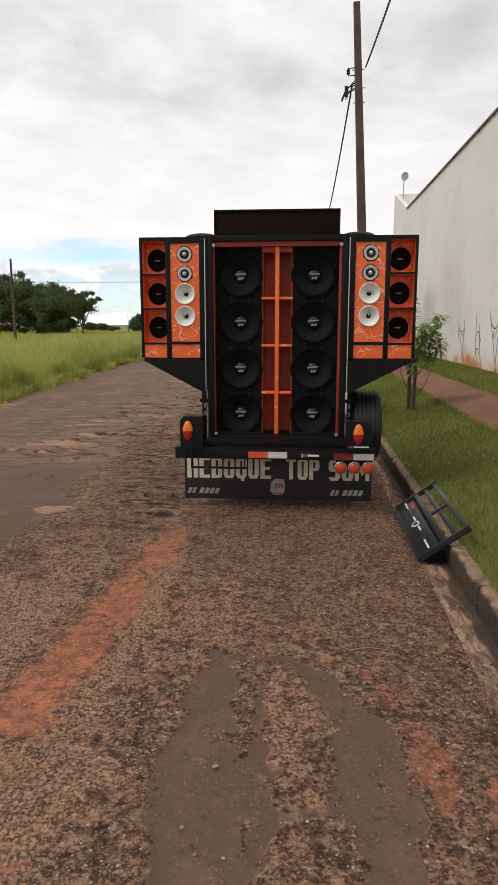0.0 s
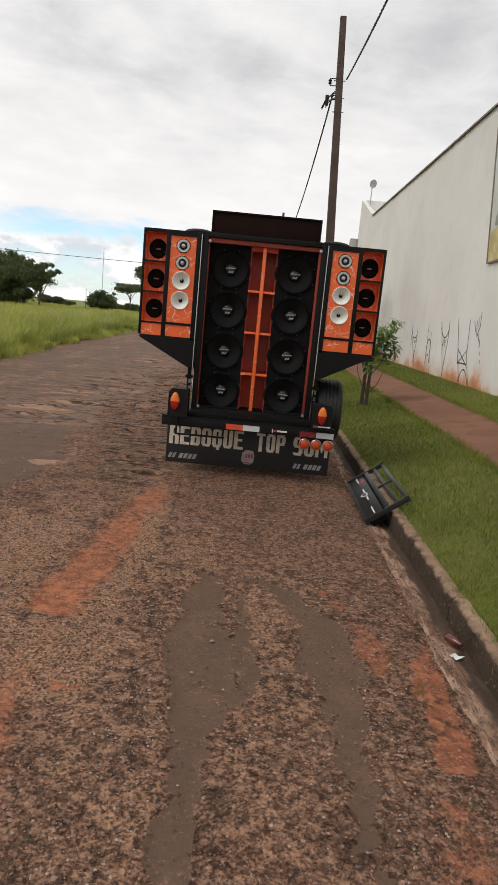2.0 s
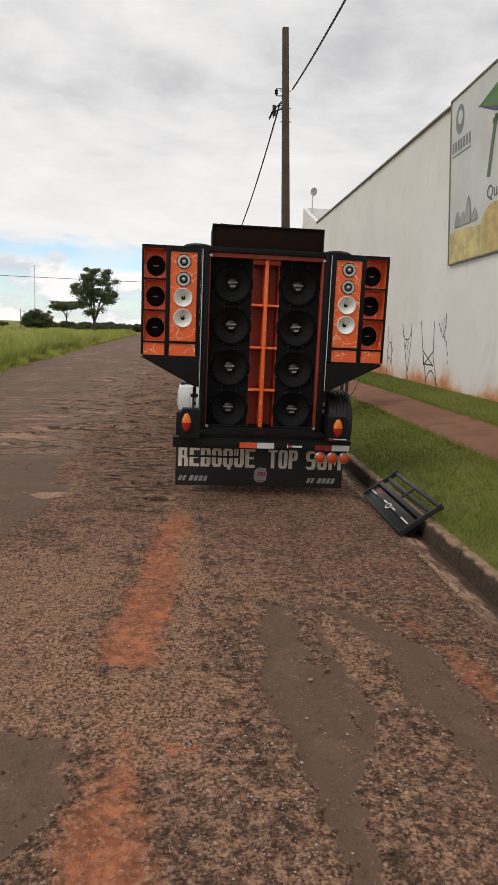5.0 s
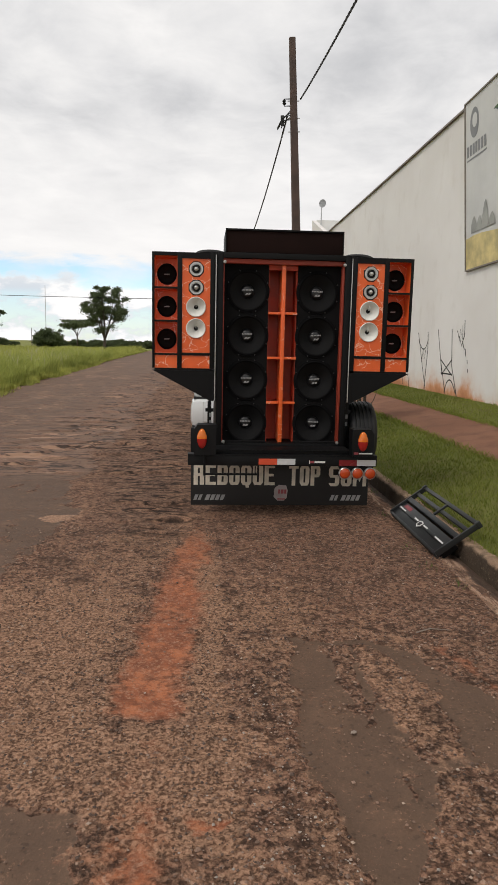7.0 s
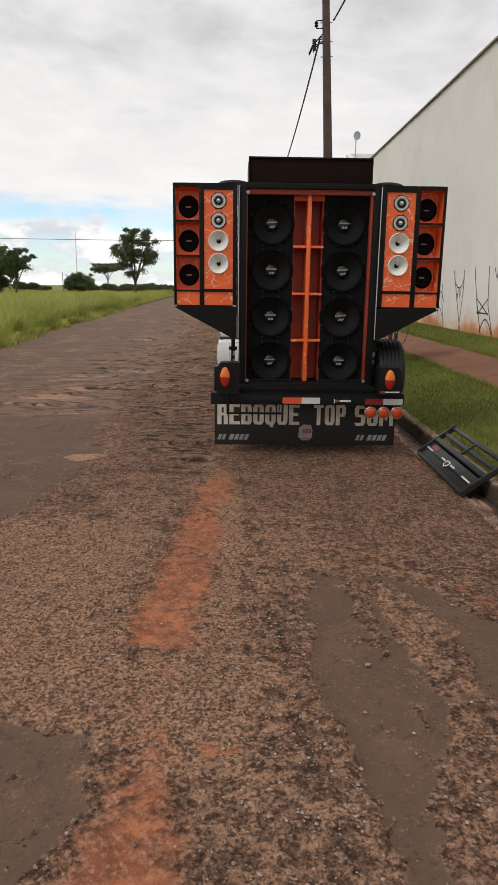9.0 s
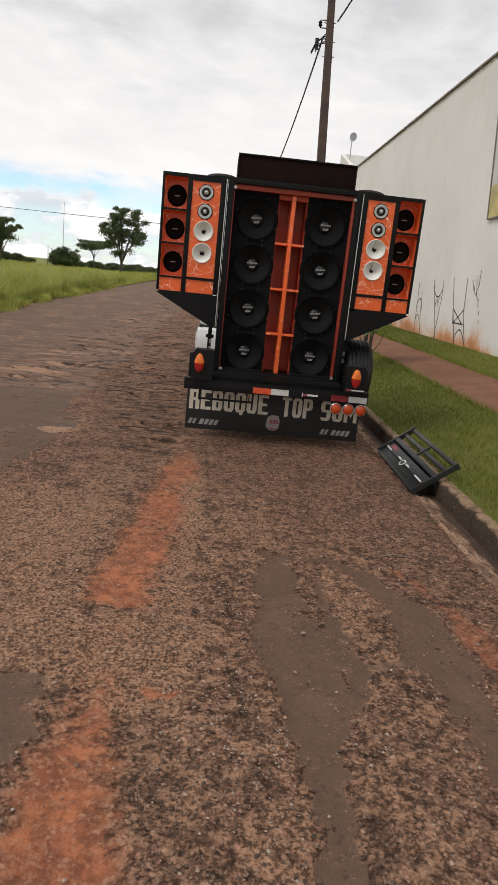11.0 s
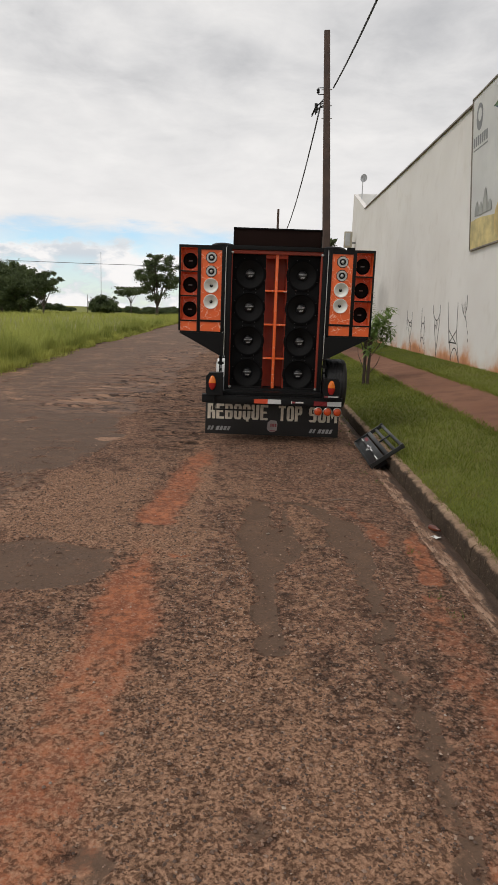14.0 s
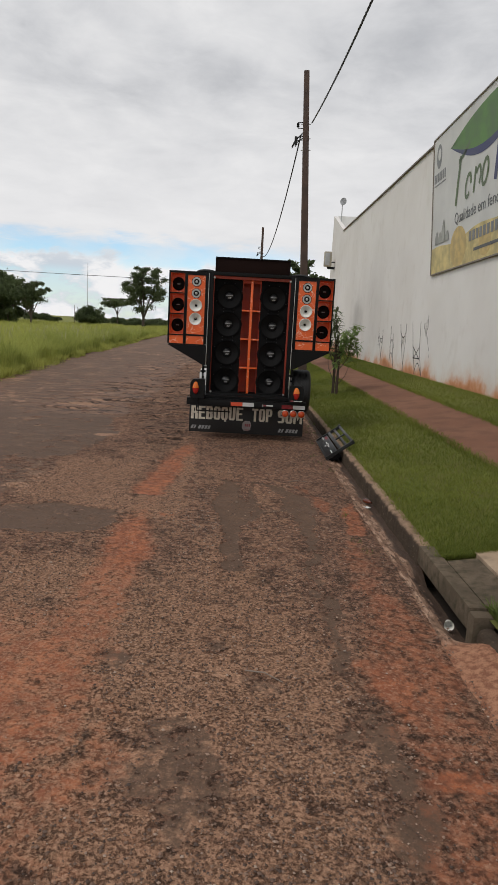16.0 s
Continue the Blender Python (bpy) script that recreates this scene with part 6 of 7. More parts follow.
def make_chassis():
    # frame, floor, axle, drawbar
    g = Geo()
    for x in (-0.30, 0.80):
        g.box(tx(x), tx(x + 0.05), -0.20, 2.0, 0.50, 0.58)
    g.box(tx(-0.30), tx(0.85), -0.20, -0.12, 0.50, 0.58)
    part("chassis_frame", g, METAL_BLACK, trailer, "black steel chassis")
    box_part("floor", METAL_BLACK, -0.42, 0.96, 5.62, 7.9, 0.58, 0.598, 0.003)
    part("drawbar", Geo().tube([(0, 1.9, 0.54), (0, 3.1, 0.46)], 0.04, 8), METAL_BLACK, trailer)
    part("axle", Geo().tube([(tx(-0.45), 1.05, 0.30), (tx(1.0), 1.05, 0.30)], 0.03, 8), METAL_BLACK, trailer)
    for x in (-0.40, 0.95):
        wheel(tx(x), 1.05, 0.28, 0.28, 0.17, "wheel", "black road wheel under the trailer")
    # lower tail deck between cabinet and bumper
    box_part("tail_deck", BLACK, -0.33, 0.875, 5.60, 5.835, 0.60, 0.640, 0.006)
    box_part("deck_edge", METAL_BLACK, -0.20, 0.76, 5.592, 5.599, 0.632, 0.640, 0.001)
    # bumper bar with its tape and stickers
    b = box_part("bumper", METAL_BLACK, -0.572, 1.112, 5.56, 5.66, 0.500, 0.592, 0.006, None, "black steel bumper beam")
    box_part("bumper_lip", METAL_BLACK, -0.572, 1.112, 5.552, 5.66, 0.5925, 0.6005, 0.002)

    def tape(mat, x0, x1, z0, z1, nm="reflector_strip", label=""):
        part(nm, Geo().box(tx(x0), tx(x1), 5.557 - TY, 5.5598 - TY, z0, z1), mat, b, label, shade=None)

    tape(TAPE_RED, 0.052, 0.216, 0.512, 0.566, label="orange-red reflective strip")
    tape(TAPE_WHITE, 0.217, 0.378, 0.512, 0.566, label="silver reflective strip")
    tape(TAPE_DARK, 0.770, 0.930, 0.506, 0.560, label="dark red reflective strip")
    tape(TAPE_WHITE, 0.931, 1.100, 0.506, 0.560, label="silver reflective strip")
    tape(WHITE_PRINT, 0.500, 0.508, 0.520, 0.555, "sticker_bar")
    tape(BADGE_RED, 0.509, 0.545, 0.528, 0.548, "sticker_bar")
    tape(WHITE_PRINT, 0.550, 0.645, 0.530, 0.547, "sticker_bar", "small white sticker")
    # rear lamp housings
    for s, x0, x1 in ((-1, -0.515, -0.325), (1, 0.868, 1.062)):
        poly = [(x0, 0.602), (x1, 0.602), (x1, 0.868), (x0 + 0.03, 0.868), (x0, 0.83)] if s < 0 else [(x0, 0.602), (x1, 0.602), (x1, 0.80), (x1 - 0.03, 0.84), (x0, 0.84)]
        part("lamp_housing", Geo().prism([(tx(a), c) for a, c in poly], 5.50 - TY, 5.64 - TY), METAL_BLACK, trailer, "black steel lamp housing", shade=None)
        xm = -0.448 if s < 0 else 0.962
        zc = 0.748 if s < 0 else 0.735
        lamp = new("rear_lamp")
        lamp.parent = trailer
        lamp.matrix_basis = pose(tx(xm), 5.50 - TY, zc)
        lamp["label"] = "upright amber and red rear lamp"
        up = [(0.043 * math.cos(a) * (1 if math.sin(a) < 0.3 else 0.92), 0.085 * math.sin(a)) for a in np.linspace(0, math.pi, 13)]
        dn = [(0.043 * math.cos(a), 0.085 * math.sin(a)) for a in np.linspace(math.pi, 2 * math.pi, 13)]
        for nm, poly2, mt in (("amber_lens", up, LENS_AMBER), ("red_lens", dn, LENS_RED)):
            gg = Geo()
            n = len(poly2)
            layers = [(1.0, 0.0), (1.0, -0.016), (0.86, -0.028), (0.45, -0.034)]
            vs = [(x * k, yy, z * k) for k, yy in layers for x, z in poly2]
            fs = [(j * n + i, j * n + (i + 1) % n, (j + 1) * n + (i + 1) % n, (j + 1) * n + i) for j in range(3) for i in range(n)] + [tuple(range(3 * n, 4 * n))]
            part(nm, gg.add(vs, fs), mt, lamp, "amber ribbed lens" if mt is LENS_AMBER else "red ribbed lens", shade=50)
    part("housing_print", bars_mesh("housing_print", [(tx(0.93), tx(1.05), 0.622, 0.634, 0)], WHITE_PRINT, 5.4995 - TY), None, trailer, "small white print")
    part("housing_print", bars_mesh("housing_print", [(tx(0.885), tx(0.925), 0.618, 0.638, 0)], BADGE_RED, 5.4995 - TY), None, trailer)
    # three round amber lamps under the bumper
    for x in (0.826, 0.940, 1.055):
        lamp = new("marker_lamp")
        lamp.parent = trailer
        lamp.matrix_basis = pose(tx(x), 5.565 - TY, 0.437)
        lamp["label"] = "round amber marker lamp with chrome rim"
        part("rim", Geo().lathe([(0.047, 0.010), (0.050, 0.015), (0.053, 0.012), (0.054, 0.0), (0.050, -0.03), (0.0005, -0.034)], 32, FACE), ALU, lamp, "bright rim")
        part("lens", Geo().lathe([(0.046, 0.010), (0.042, 0.018), (0.030, 0.024), (0.014, 0.027), (0.0005, 0.028)], 32, FACE), LENS_ORANGE, lamp, "deep orange lens")
    part("lamp_bracket", Geo().box(tx(0.79), tx(1.09), 5.60 - TY, 5.61 - TY, 0.44, 0.50), METAL_BLACK, trailer)
    # plate bracket hanging from the bumper: one post, one long bar
    part("bracket_post", Geo().box(tx(-0.435), tx(-0.415), 5.535 - TY, 5.555 - TY, 0.425, 0.60, c=0.003), METAL_BLACK, trailer)
    part("bracket_bar", Geo().box(tx(-0.435), tx(0.045), 5.535 - TY, 5.552 - TY, 0.418, 0.436, c=0.003), METAL_BLACK, trailer, "thin black plate bracket")
    part("bracket_post", Geo().box(tx(0.018), tx(0.026), 5.54 - TY, 5.555 - TY, 0.436, 0.50), METAL_BLACK, trailer)
    # rubber mud flap with its words
    flap = part("mud_flap", Geo().box(tx(-0.548), tx(1.120), 5.862 - TY, 5.874 - TY, 0.070, 0.520, c=0.004), RUBBER, trailer, "wide black rubber mud flap with cream lettering")

    for body, x, z, width in (("REBOQUE", -0.522, 0.262, 0.755), ("TOP", 0.365, 0.260, 0.295), ("SOM", 0.742, 0.256, 0.358)):
        cells = [1.25 if ch == "M" else 1.0 for ch in body]
        unit = width / (sum(cells) + 0.14 * (len(cells) - 1))
        for ch, c in zip(body, cells):
            g = Geo()
            for poly in block_letter(ch):
                g.prism([(tx(x) + a * unit * c, z + b * 0.190) for a, b in poly], 5.8590 - TY, 5.8615 - TY)
            part("letter", g, CREAM, flap, "bold cream capital " + ch, shade=None)
            x += unit * (c + 0.14)
    for x in (-0.525, 0.755):
        for dx, w in ((0.0, 0.030), (0.042, 0.026), (0.106, 0.036), (0.154, 0.034), (0.200, 0.034), (0.246, 0.032)):
            part("name_bar", bars_mesh("name_bar", [(tx(x + dx), tx(x + dx + w), 0.118, 0.170, 0.020)], SILVER_PRINT, 5.8615 - TY), None, flap, "slanted white print bar")
    shield = [(-0.058, 0.045), (-0.02, 0.075), (0.05, 0.07), (0.066, 0.02), (0.058, -0.05), (0.03, -0.075), (-0.03, -0.075), (-0.066, -0.04)]
    badge = [(tx(0.292) + a, 0.190 + b) for a, b in shield]
    part("badge", Geo().prism(badge, 5.8595 - TY, 5.8615 - TY), material("worn_grey_badge", (0.36, 0.31, 0.30), 0.6, grain=120, vary=0.5, bump=0.05), flap, "worn shield badge", shade=None)
    for a, b, c, d in ((0.268, 0.285, 0.182, 0.222), (0.292, 0.318, 0.182, 0.222), (0.325, 0.345, 0.182, 0.222), (0.26, 0.335, 0.125, 0.136)):
        part("badge_bar", bars_mesh("badge_bar", [(tx(a), tx(b), c, d, 0.0)], BADGE_RED, 5.8593 - TY), None, flap)
    part("side_skirt", Geo().box(tx(-0.552), tx(-0.36), 5.878 - TY, 5.90 - TY, 0.50, 0.79, c=0.004), METAL_BLACK, trailer, "black sheet side skirt")
    # brackets and spare wheel beside the cabinet
    wheel(tx(1.070), 6.20 - TY, 0.712, 0.318, 0.265, "spare_wheel", "black spare tyre standing beside the cabinet")
    for x in (-0.40, 0.90):
        g = Geo().prism([(tx(x + a), b) for a, b in ((0, 0.60), (0.035, 0.60), (0.035, 0.93), (0.055, 0.93), (0.055, 0.96), (0.035, 0.96), (0.035, 1.03), (0, 1.03), (0, 0.96), (-0.02, 0.96), (-0.02, 0.93), (0, 0.93))], 6.0 - TY, 6.04 - TY)
        part("side_bracket", g, METAL_BLACK, trailer, "black side bracket", shade=None)
    for x in (-0.385, 0.905):
        for z in (0.83, 0.90):
            part("side_print", bars_mesh("side_print", [(tx(x), tx(x + 0.022), z - 0.02, z + 0.02, 0)], SILVER_PRINT, 5.998 - TY), None, trailer)


make_main_cabinet()
make_woofers()
make_wing(-1)
make_wing(1)
make_chassis()


# ---- the white towing car, mostly hidden by the trailer ----
def make_car():
    car = thing("pickup_truck", "white pickup truck parked ahead of the trailer", "car", (0.26, 9.0, 0))
    half = 0.81
    prof = [(0.0, 0.42), (0.02, 0.86), (0.06, 0.97), (1.75, 0.99), (1.85, 1.45), (2.25, 1.50), (3.0, 1.48), (3.75, 1.02), (4.7, 0.92), (4.85, 0.60), (4.85, 0.36), (0.05, 0.36)]
    g = Geo()
    cuts = [(-half, 0.90), (-half + 0.07, 0.98), (-0.3, 1.0), (0.3, 1.0), (half - 0.07, 0.98), (half, 0.90)]
    n = len(prof)
    vs = []
    for x, k in cuts:
        tuck = 0.22 if abs(x) > half - 0.01 else 0.0
        for y, z in prof:
            vs.append((x * (1 - 0.16 * max(0, z - 0.95)), 2.4 + (y - 2.4) * (0.985 if tuck else 1.0), 0.36 + (z - 0.36) * (0.965 if tuck else 1.0)))
    fs = [(j * n + i, j * n + (i + 1) % n, (j + 1) * n + (i + 1) % n, (j + 1) * n + i) for j in range(5) for i in range(n)]
    fs += [tuple(range(n)), tuple(range(5 * n, 6 * n))[::-1]]
    part("body", g.add(vs, fs), CAR_WHITE, car, "glossy white body", shade=45)
    part("rear_bumper", Geo().box(-0.87, 0.87, -0.18, 0.40, 0.42, 0.80, c=0.10), CAR_WHITE, car, "white rounded rear bumper")
    # the dark gap between bumper and body, drawn as a black strip
    part("bumper_gap", Geo().box(-0.83, 0.83, -0.03, 0.38, 0.795, 0.825), RUBBER, car, "black strip standing in for the dark bumper gap")
    part("rear_quarter", Geo().box(-0.835, 0.835, 0.0, 1.6, 0.82, 1.0, c=0.06), CAR_WHITE, car, "white rear quarter")
    part("tailgate", Geo().box(-0.70, 0.70, -0.205, -0.1805, 0.50, 0.775, c=0.02), CAR_WHITE, car, "pale grey-white tailgate")
    for x in (-0.80, 0.80):
        part("tail_lamp", Geo().box(x * 0.58 - 0.05, x * 0.58 + 0.05, -0.015, 0.10, 0.66, 0.90, c=0.015), LENS_RED, car, "red tail lamp")
        part("side_window", Geo().prism([(1.95, 1.02), (3.45, 1.06), (2.95, 1.40), (2.0, 1.40)], (x / abs(x)) * 0.79, (x / abs(x)) * 0.845, "x"), GLASS_DARK, car, shade=None)
        for y in (0.85, 3.95):
            wheel(x * 0.95, y, 0.32, 0.32, 0.20, "wheel", "", car)
    part("rear_window", Geo().box(-0.62, 0.62, 1.74, 1.80, 1.08, 1.36, c=0.01), GLASS_DARK, car)
    for s in (-1, 1):
        part("door_mirror", Geo().box(s * 0.92 - 0.09, s * 0.92 + 0.09, 3.25, 3.37, 1.00, 1.16, c=0.03), CAR_WHITE, car)


make_car()


# ---- the steel rack lying against the kerb ----
def make_rack():
    o = Vector((1.318, 4.525, 0.022))
    u = (Vector((1.330, 5.775, 0.030)) - o).normalized()           # along the kerb
    v = (Vector((1.645, 4.56, 0.262)) - o)
    v = (v - u * v.dot(u)).normalized()                            # up the slope
    w = u.cross(v)
    m = Matrix(((u.x, v.x, -w.x, o.x), (u.y, v.y, -w.y, o.y), (u.z, v.z, -w.z, o.z), (0, 0, 0, 1)))
    rack = new("steel_rack")
    rack.matrix_basis = m
    tagged(rack, "black steel tailboard rack lying tilted against the kerb", "steel rack")
    L, H = 1.25, 0.405
    up = 1 if (m.to_3x3() @ Vector((0, 0, 1))).z > 0 else -1

    def bx(name, x0, x1, y0, y1, z0, z1, mat=RACK_STEEL, label="", c=0.004):
        a, b = sorted((z0 * up, z1 * up))
        return part(name, Geo().box(x0, x1, y0, y1, a, b, c=c), mat, rack, label)

    bx("end_bar", 0.0, 0.022, 0.0, H, -0.02, 0.024)
    bx("end_bar", L - 0.022, L, 0.0, H, -0.02, 0.024)
    bx("rail", 0.022, L - 0.022, H - 0.032, H, -0.016, 0.016)
    bx("rail", 0.022, L - 0.022, 0.285, 0.318, -0.018, 0.012)
    bx("rail", 0.022, L - 0.022, 0.188, 0.232, -0.018, 0.020)
    bx("cross_bar", 0.60, 0.628, 0.232, H - 0.032, 0.004, 0.022)
    bx("panel", 0.022, L - 0.022, 0.012, 0.170, -0.016, 0.004, RACK_STEEL, "slate black sheet panel")
    bx("panel_ridge", 0.03, L - 0.03, 0.082, 0.112, 0.0045, 0.016, RACK_STEEL)
    bx("lower_edge", 0.022, L - 0.022, -0.012, 0.012, -0.075, 0.016)
    bx("box_body", 0.04, L - 0.04, 0.014, 0.17, -0.080, -0.0165, BLACK)
    bx("strip", 0.06, 0.24, 0.090, 0.103, 0.0165, 0.019, WHITE_PRINT, "white strip", 0)
    bx("strip", 1.02, 1.18, 0.090, 0.103, 0.0165, 0.019, WHITE_PRINT, "white strip", 0)
    shield = [(0.0, -0.048), (0.035, -0.020), (0.040, 0.030), (0.0, 0.044), (-0.040, 0.030), (-0.035, -0.020)]
    for k, grow in enumerate((0.8, 0.5)):
        za, zb = sorted(((0.0165 + 0.002 * k) * up, (0.0185 + 0.002 * k) * up))
        part("emblem", Geo().prism([(0.61 + 1.5 * p * grow, 0.092 + q * grow) for p, q in shield], za, zb, "z"), (WHITE_PRINT, RACK_STEEL)[k], rack, ("white outlined shield emblem", "")[k], shade=None)
    bx("emblem_wing", 0.44, 0.54, 0.098, 0.112, 0.0165, 0.0180, WHITE_PRINT, "", 0)
    bx("emblem_wing", 0.68, 0.78, 0.098, 0.112, 0.0165, 0.0180, WHITE_PRINT, "", 0)
    bx("red_mark", 0.98, 1.16, 0.120, 0.155, 0.0045, 0.006, BADGE_RED, "dull red mark", 0)
    bx("foot_knob", -0.006, 0.028, H - 0.036, H + 0.004, -0.022, 0.03)
    bx("foot_knob", L - 0.028, L + 0.006, H - 0.036, H + 0.004, -0.022, 0.03)


make_rack()


# ---- poles and cables ----
def make_pole(x, y, h, label, group="", lean=0.0):
    p = thing("utility_pole", label, "utility pole", (x, y, 0.1), group=group)
    g = Geo()
    secs = []
    for z, w, d in ((-0.3, 0.135, 0.10), (h * 0.5, 0.105, 0.085), (h, 0.078, 0.07)):
        secs.append([(sx * w, sy * d, z) for sx, sy in ((-1, -0.75), (-0.75, -1), (0.75, -1), (1, -0.75), (1, 0.75), (0.75, 1), (-0.75, 1), (-1, 0.75))])
    vs = [q for s in secs for q in s]
    fs = [(j * 8 + i, j * 8 + (i + 1) % 8, j * 8 + 8 + (i + 1) % 8, j * 8 + 8 + i) for j in range(2) for i in range(8)] + [tuple(range(16, 24))]
    part("shaft", g.add(vs, fs), POLE_WOOD, p, "weathered brown shaft", shade=None)
    for z in (h - 1.50, h - 1.92, h - 2.25):
        part("through_bolt", Geo().tube([(-0.15, 0, z), (0.15, 0, z)], 0.012, 6), STEEL, p)
    g = Geo().tube([(-0.09, 0, h - 1.45), (-0.24, 0, h - 1.45), (-0.24, 0, h - 1.62), (-0.09, 0, h - 1.62)], 0.014, 6)
    g.lathe([(0.03, 0), (0.05, 0.03), (0.03, 0.06), (0.05, 0.09), (0.03, 0.12)], 12, pose(-0.24, 0, h - 1.59), True)
    part("insulator_bracket", g, METAL_BLACK, p, "dark insulator bracket")
    p.matrix_basis = pose(x, y, 0.1, 0, lean, 0)
    rnd = random.Random(7)
    g = Geo()
    for k in range(5):
        a = (-0.10, 0, h - 1.75 - 0.05 * k)
        pts = [a, (-0.26 - 0.1 * rnd.random(), rnd.uniform(-0.1, 0.1), h - 1.80 - 0.25 * rnd.random()), (-0.42 + 0.2 * rnd.random(), 0.2, h - 1.95 - 0.35 * rnd.random())]
        g.tube(pts, 0.014, 5)
    g.box(-0.34, -0.26, -0.03, 0.03, h - 2.10, h - 1.85)
    part("cable_clamp", g, CABLE, p, "tangled dark cable clamps")
    return p


def cable(a, b, sag, r, name, label, twist=False, n=60):
    a, b = Vector(a), Vector(b)
    strands = 3 if twist else 1
    g = Geo()
    for k in range(strands):
        pts = []
        m = n * (7 if twist else 1)
        for i in range(m + 1):
            t = i / m
            p = a.lerp(b, t)
            p.z -= sag * 4 * t * (1 - t)
            if twist:
                ph = t * (b - a).length * 2 * math.pi / 0.55 + k * 2.094
                p += Vector((math.cos(ph), 0, math.sin(ph))) * r * 0.9
            pts.append(p)
        g.tube(pts, r, 5)
    return solo(name, g, CABLE, label, "cable")


make_pole(2.20, 17.77, 9.18, "tall weathered brown utility pole on the verge", "poles along the street", -3.0)
make_pole(1.40, 48.5, 8.95, "distant brown utility pole on the verge", "poles along the street")
make_pole(1.75, -14.0, 9.2, "brown utility pole further back on the verge", "poles along the street")
cable((1.97, 17.70, 7.80), (2.10, -14.0, 7.9), 1.02, 0.012, "twisted_cable", "thick twisted black cable between the poles", True)
cable((1.66, 17.85, 7.42), (1.36, 48.4, 7.0), 1.25, 0.013, "twisted_cable", "thick twisted black cable running away down the street", True)
cable((-70, 95, 8.2), (30, 92, 8.0), 0.6, 0.035, "far_wire", "thin dark wire across the far field")


def far_post(x, y, h, r, label, cat="utility pole"):
    solo("far_pole" if cat == "utility pole" else "radio_mast", Geo().tube([(0, 0, -0.3), (0, 0, h)], [r, r * 0.6], 8), POLE_WOOD if cat == "utility pole" else DISH, label, cat, m=pose(x, y, 0))


far_post(-25.9, 60, 7.5, 0.16, "leaning grey pole in the field")
far_post(-27.0, 105, 3.4, 0.06, "small distant pole in the field")
far_post(-46.8, 200, 17.5, 0.11, "thin tall distant radio mast", "mast")


# ---- trees ----
def make_tree(name, h, spread, seed, label, at, crown_lo=0.42, leaves=5200, leaf=0.26, flat=False, multi=3, dense=0.9, group=""):
    rnd = random.Random(seed)
    r2 = np.random.default_rng(seed)
    t = thing(name, label, "tree", at, group=group)
    g = Geo()
    ends = []
    fork = h * rnd.uniform(0.16, 0.24) if not flat else h * 0.5
    lean = rnd.uniform(-0.05, 0.05)
    base_r = h * 0.022
    g.tube([(0, 0, -0.2), (lean * h * 0.3, 0, fork * 0.5), (lean * h * 0.5, 0, fork)], [base_r * 1.25, base_r, base_r * 0.85], 8)
    for k in range(multi + 3):
        a = k * 6.283 / (multi + 3) + rnd.uniform(-0.4, 0.4)
        out = spread * rnd.uniform(0.35, 0.95)
        top = h * (rnd.uniform(0.62, 0.97) if not flat else rnd.uniform(0.82, 0.95))
        p0 = Vector((lean * h * 0.5, 0, fork * rnd.uniform(0.85, 1.0)))
        p3 = Vector((out * math.cos(a), out * math.sin(a), top - 0.25 * out))
        p1 = p0.lerp(p3, 0.35) + Vector((0, 0, 0.06 * h))
        p2 = p0.lerp(p3, 0.7) + Vector((rnd.uniform(-0.2, 0.2), rnd.uniform(-0.2, 0.2), 0.04 * h))
        g.tube([p0, p1, p2, p3], [base_r * 0.6, base_r * 0.42, base_r * 0.26, base_r * 0.1], 6)
        ends.append(p3)
        for j in range(4):
            q0 = p1.lerp(p3, rnd.uniform(0.1, 0.9))
            q1 = q0 + Vector((rnd.uniform(-1, 1), rnd.uniform(-1, 1), rnd.uniform(0.1, 0.9))) * spread * 0.36
            g.tube([q0, q0.lerp(q1, 0.5) + Vector((0, 0, 0.05)), q1], [base_r * 0.24, base_r * 0.16, base_r * 0.06], 5)
            ends.append(q1)
    part("trunk", g, BARK, t, "grey-brown forked trunk and limbs")
    # leaf clumps about the branch ends and through the crown
    cz, rz_ = h * (crown_lo + 1) / 2, h * (1 - crown_lo) / 2
    if flat:
        cz, rz_ = h * 0.88, h * 0.12
    cl = [np.array(e) for e in ends]
    while len(cl) < int(58 * dense):
        p = r2.uniform(-1, 1, 3)
        ln = np.linalg.norm(p)
        if 0.35 < ln < 1.0:
            cl.append(np.array((p[0] * spread, p[1] * spread, cz + p[2] * rz_)))
    cl = np.array(cl)
    cl[:, 2] = np.clip(cl[:, 2], h * crown_lo, h)
    which = r2.integers(0, len(cl), leaves)
    size = spread * (0.10 + 0.14 * r2.random(len(cl)))
    if flat:
        size *= 0.9
    off = r2.normal(0, 0.55, (leaves, 3)) * size[which][:, None]
    off[:, 2] *= 0.65 if not flat else 0.3
    P = cl[which] + off
    a, b = r2.normal(0, 1, (leaves, 3)), r2.normal(0, 1, (leaves, 3))
    a /= np.linalg.norm(a, axis=1)[:, None]
    b -= a * (a * b).sum(1)[:, None]
    b /= np.linalg.norm(b, axis=1)[:, None]
    s = leaf * (0.5 + 0.8 * r2.random(leaves))[:, None]
    V = np.stack([P - a * s, P + b * s * 0.45, P + a * s, P - b * s * 0.45], 1).reshape(-1, 3)
    F = np.arange(leaves * 4).reshape(-1, 4)
    part("crown", fast_mesh("crown", V, F, LEAF_TREE), None, t, "dark green leafy crown")
    return t


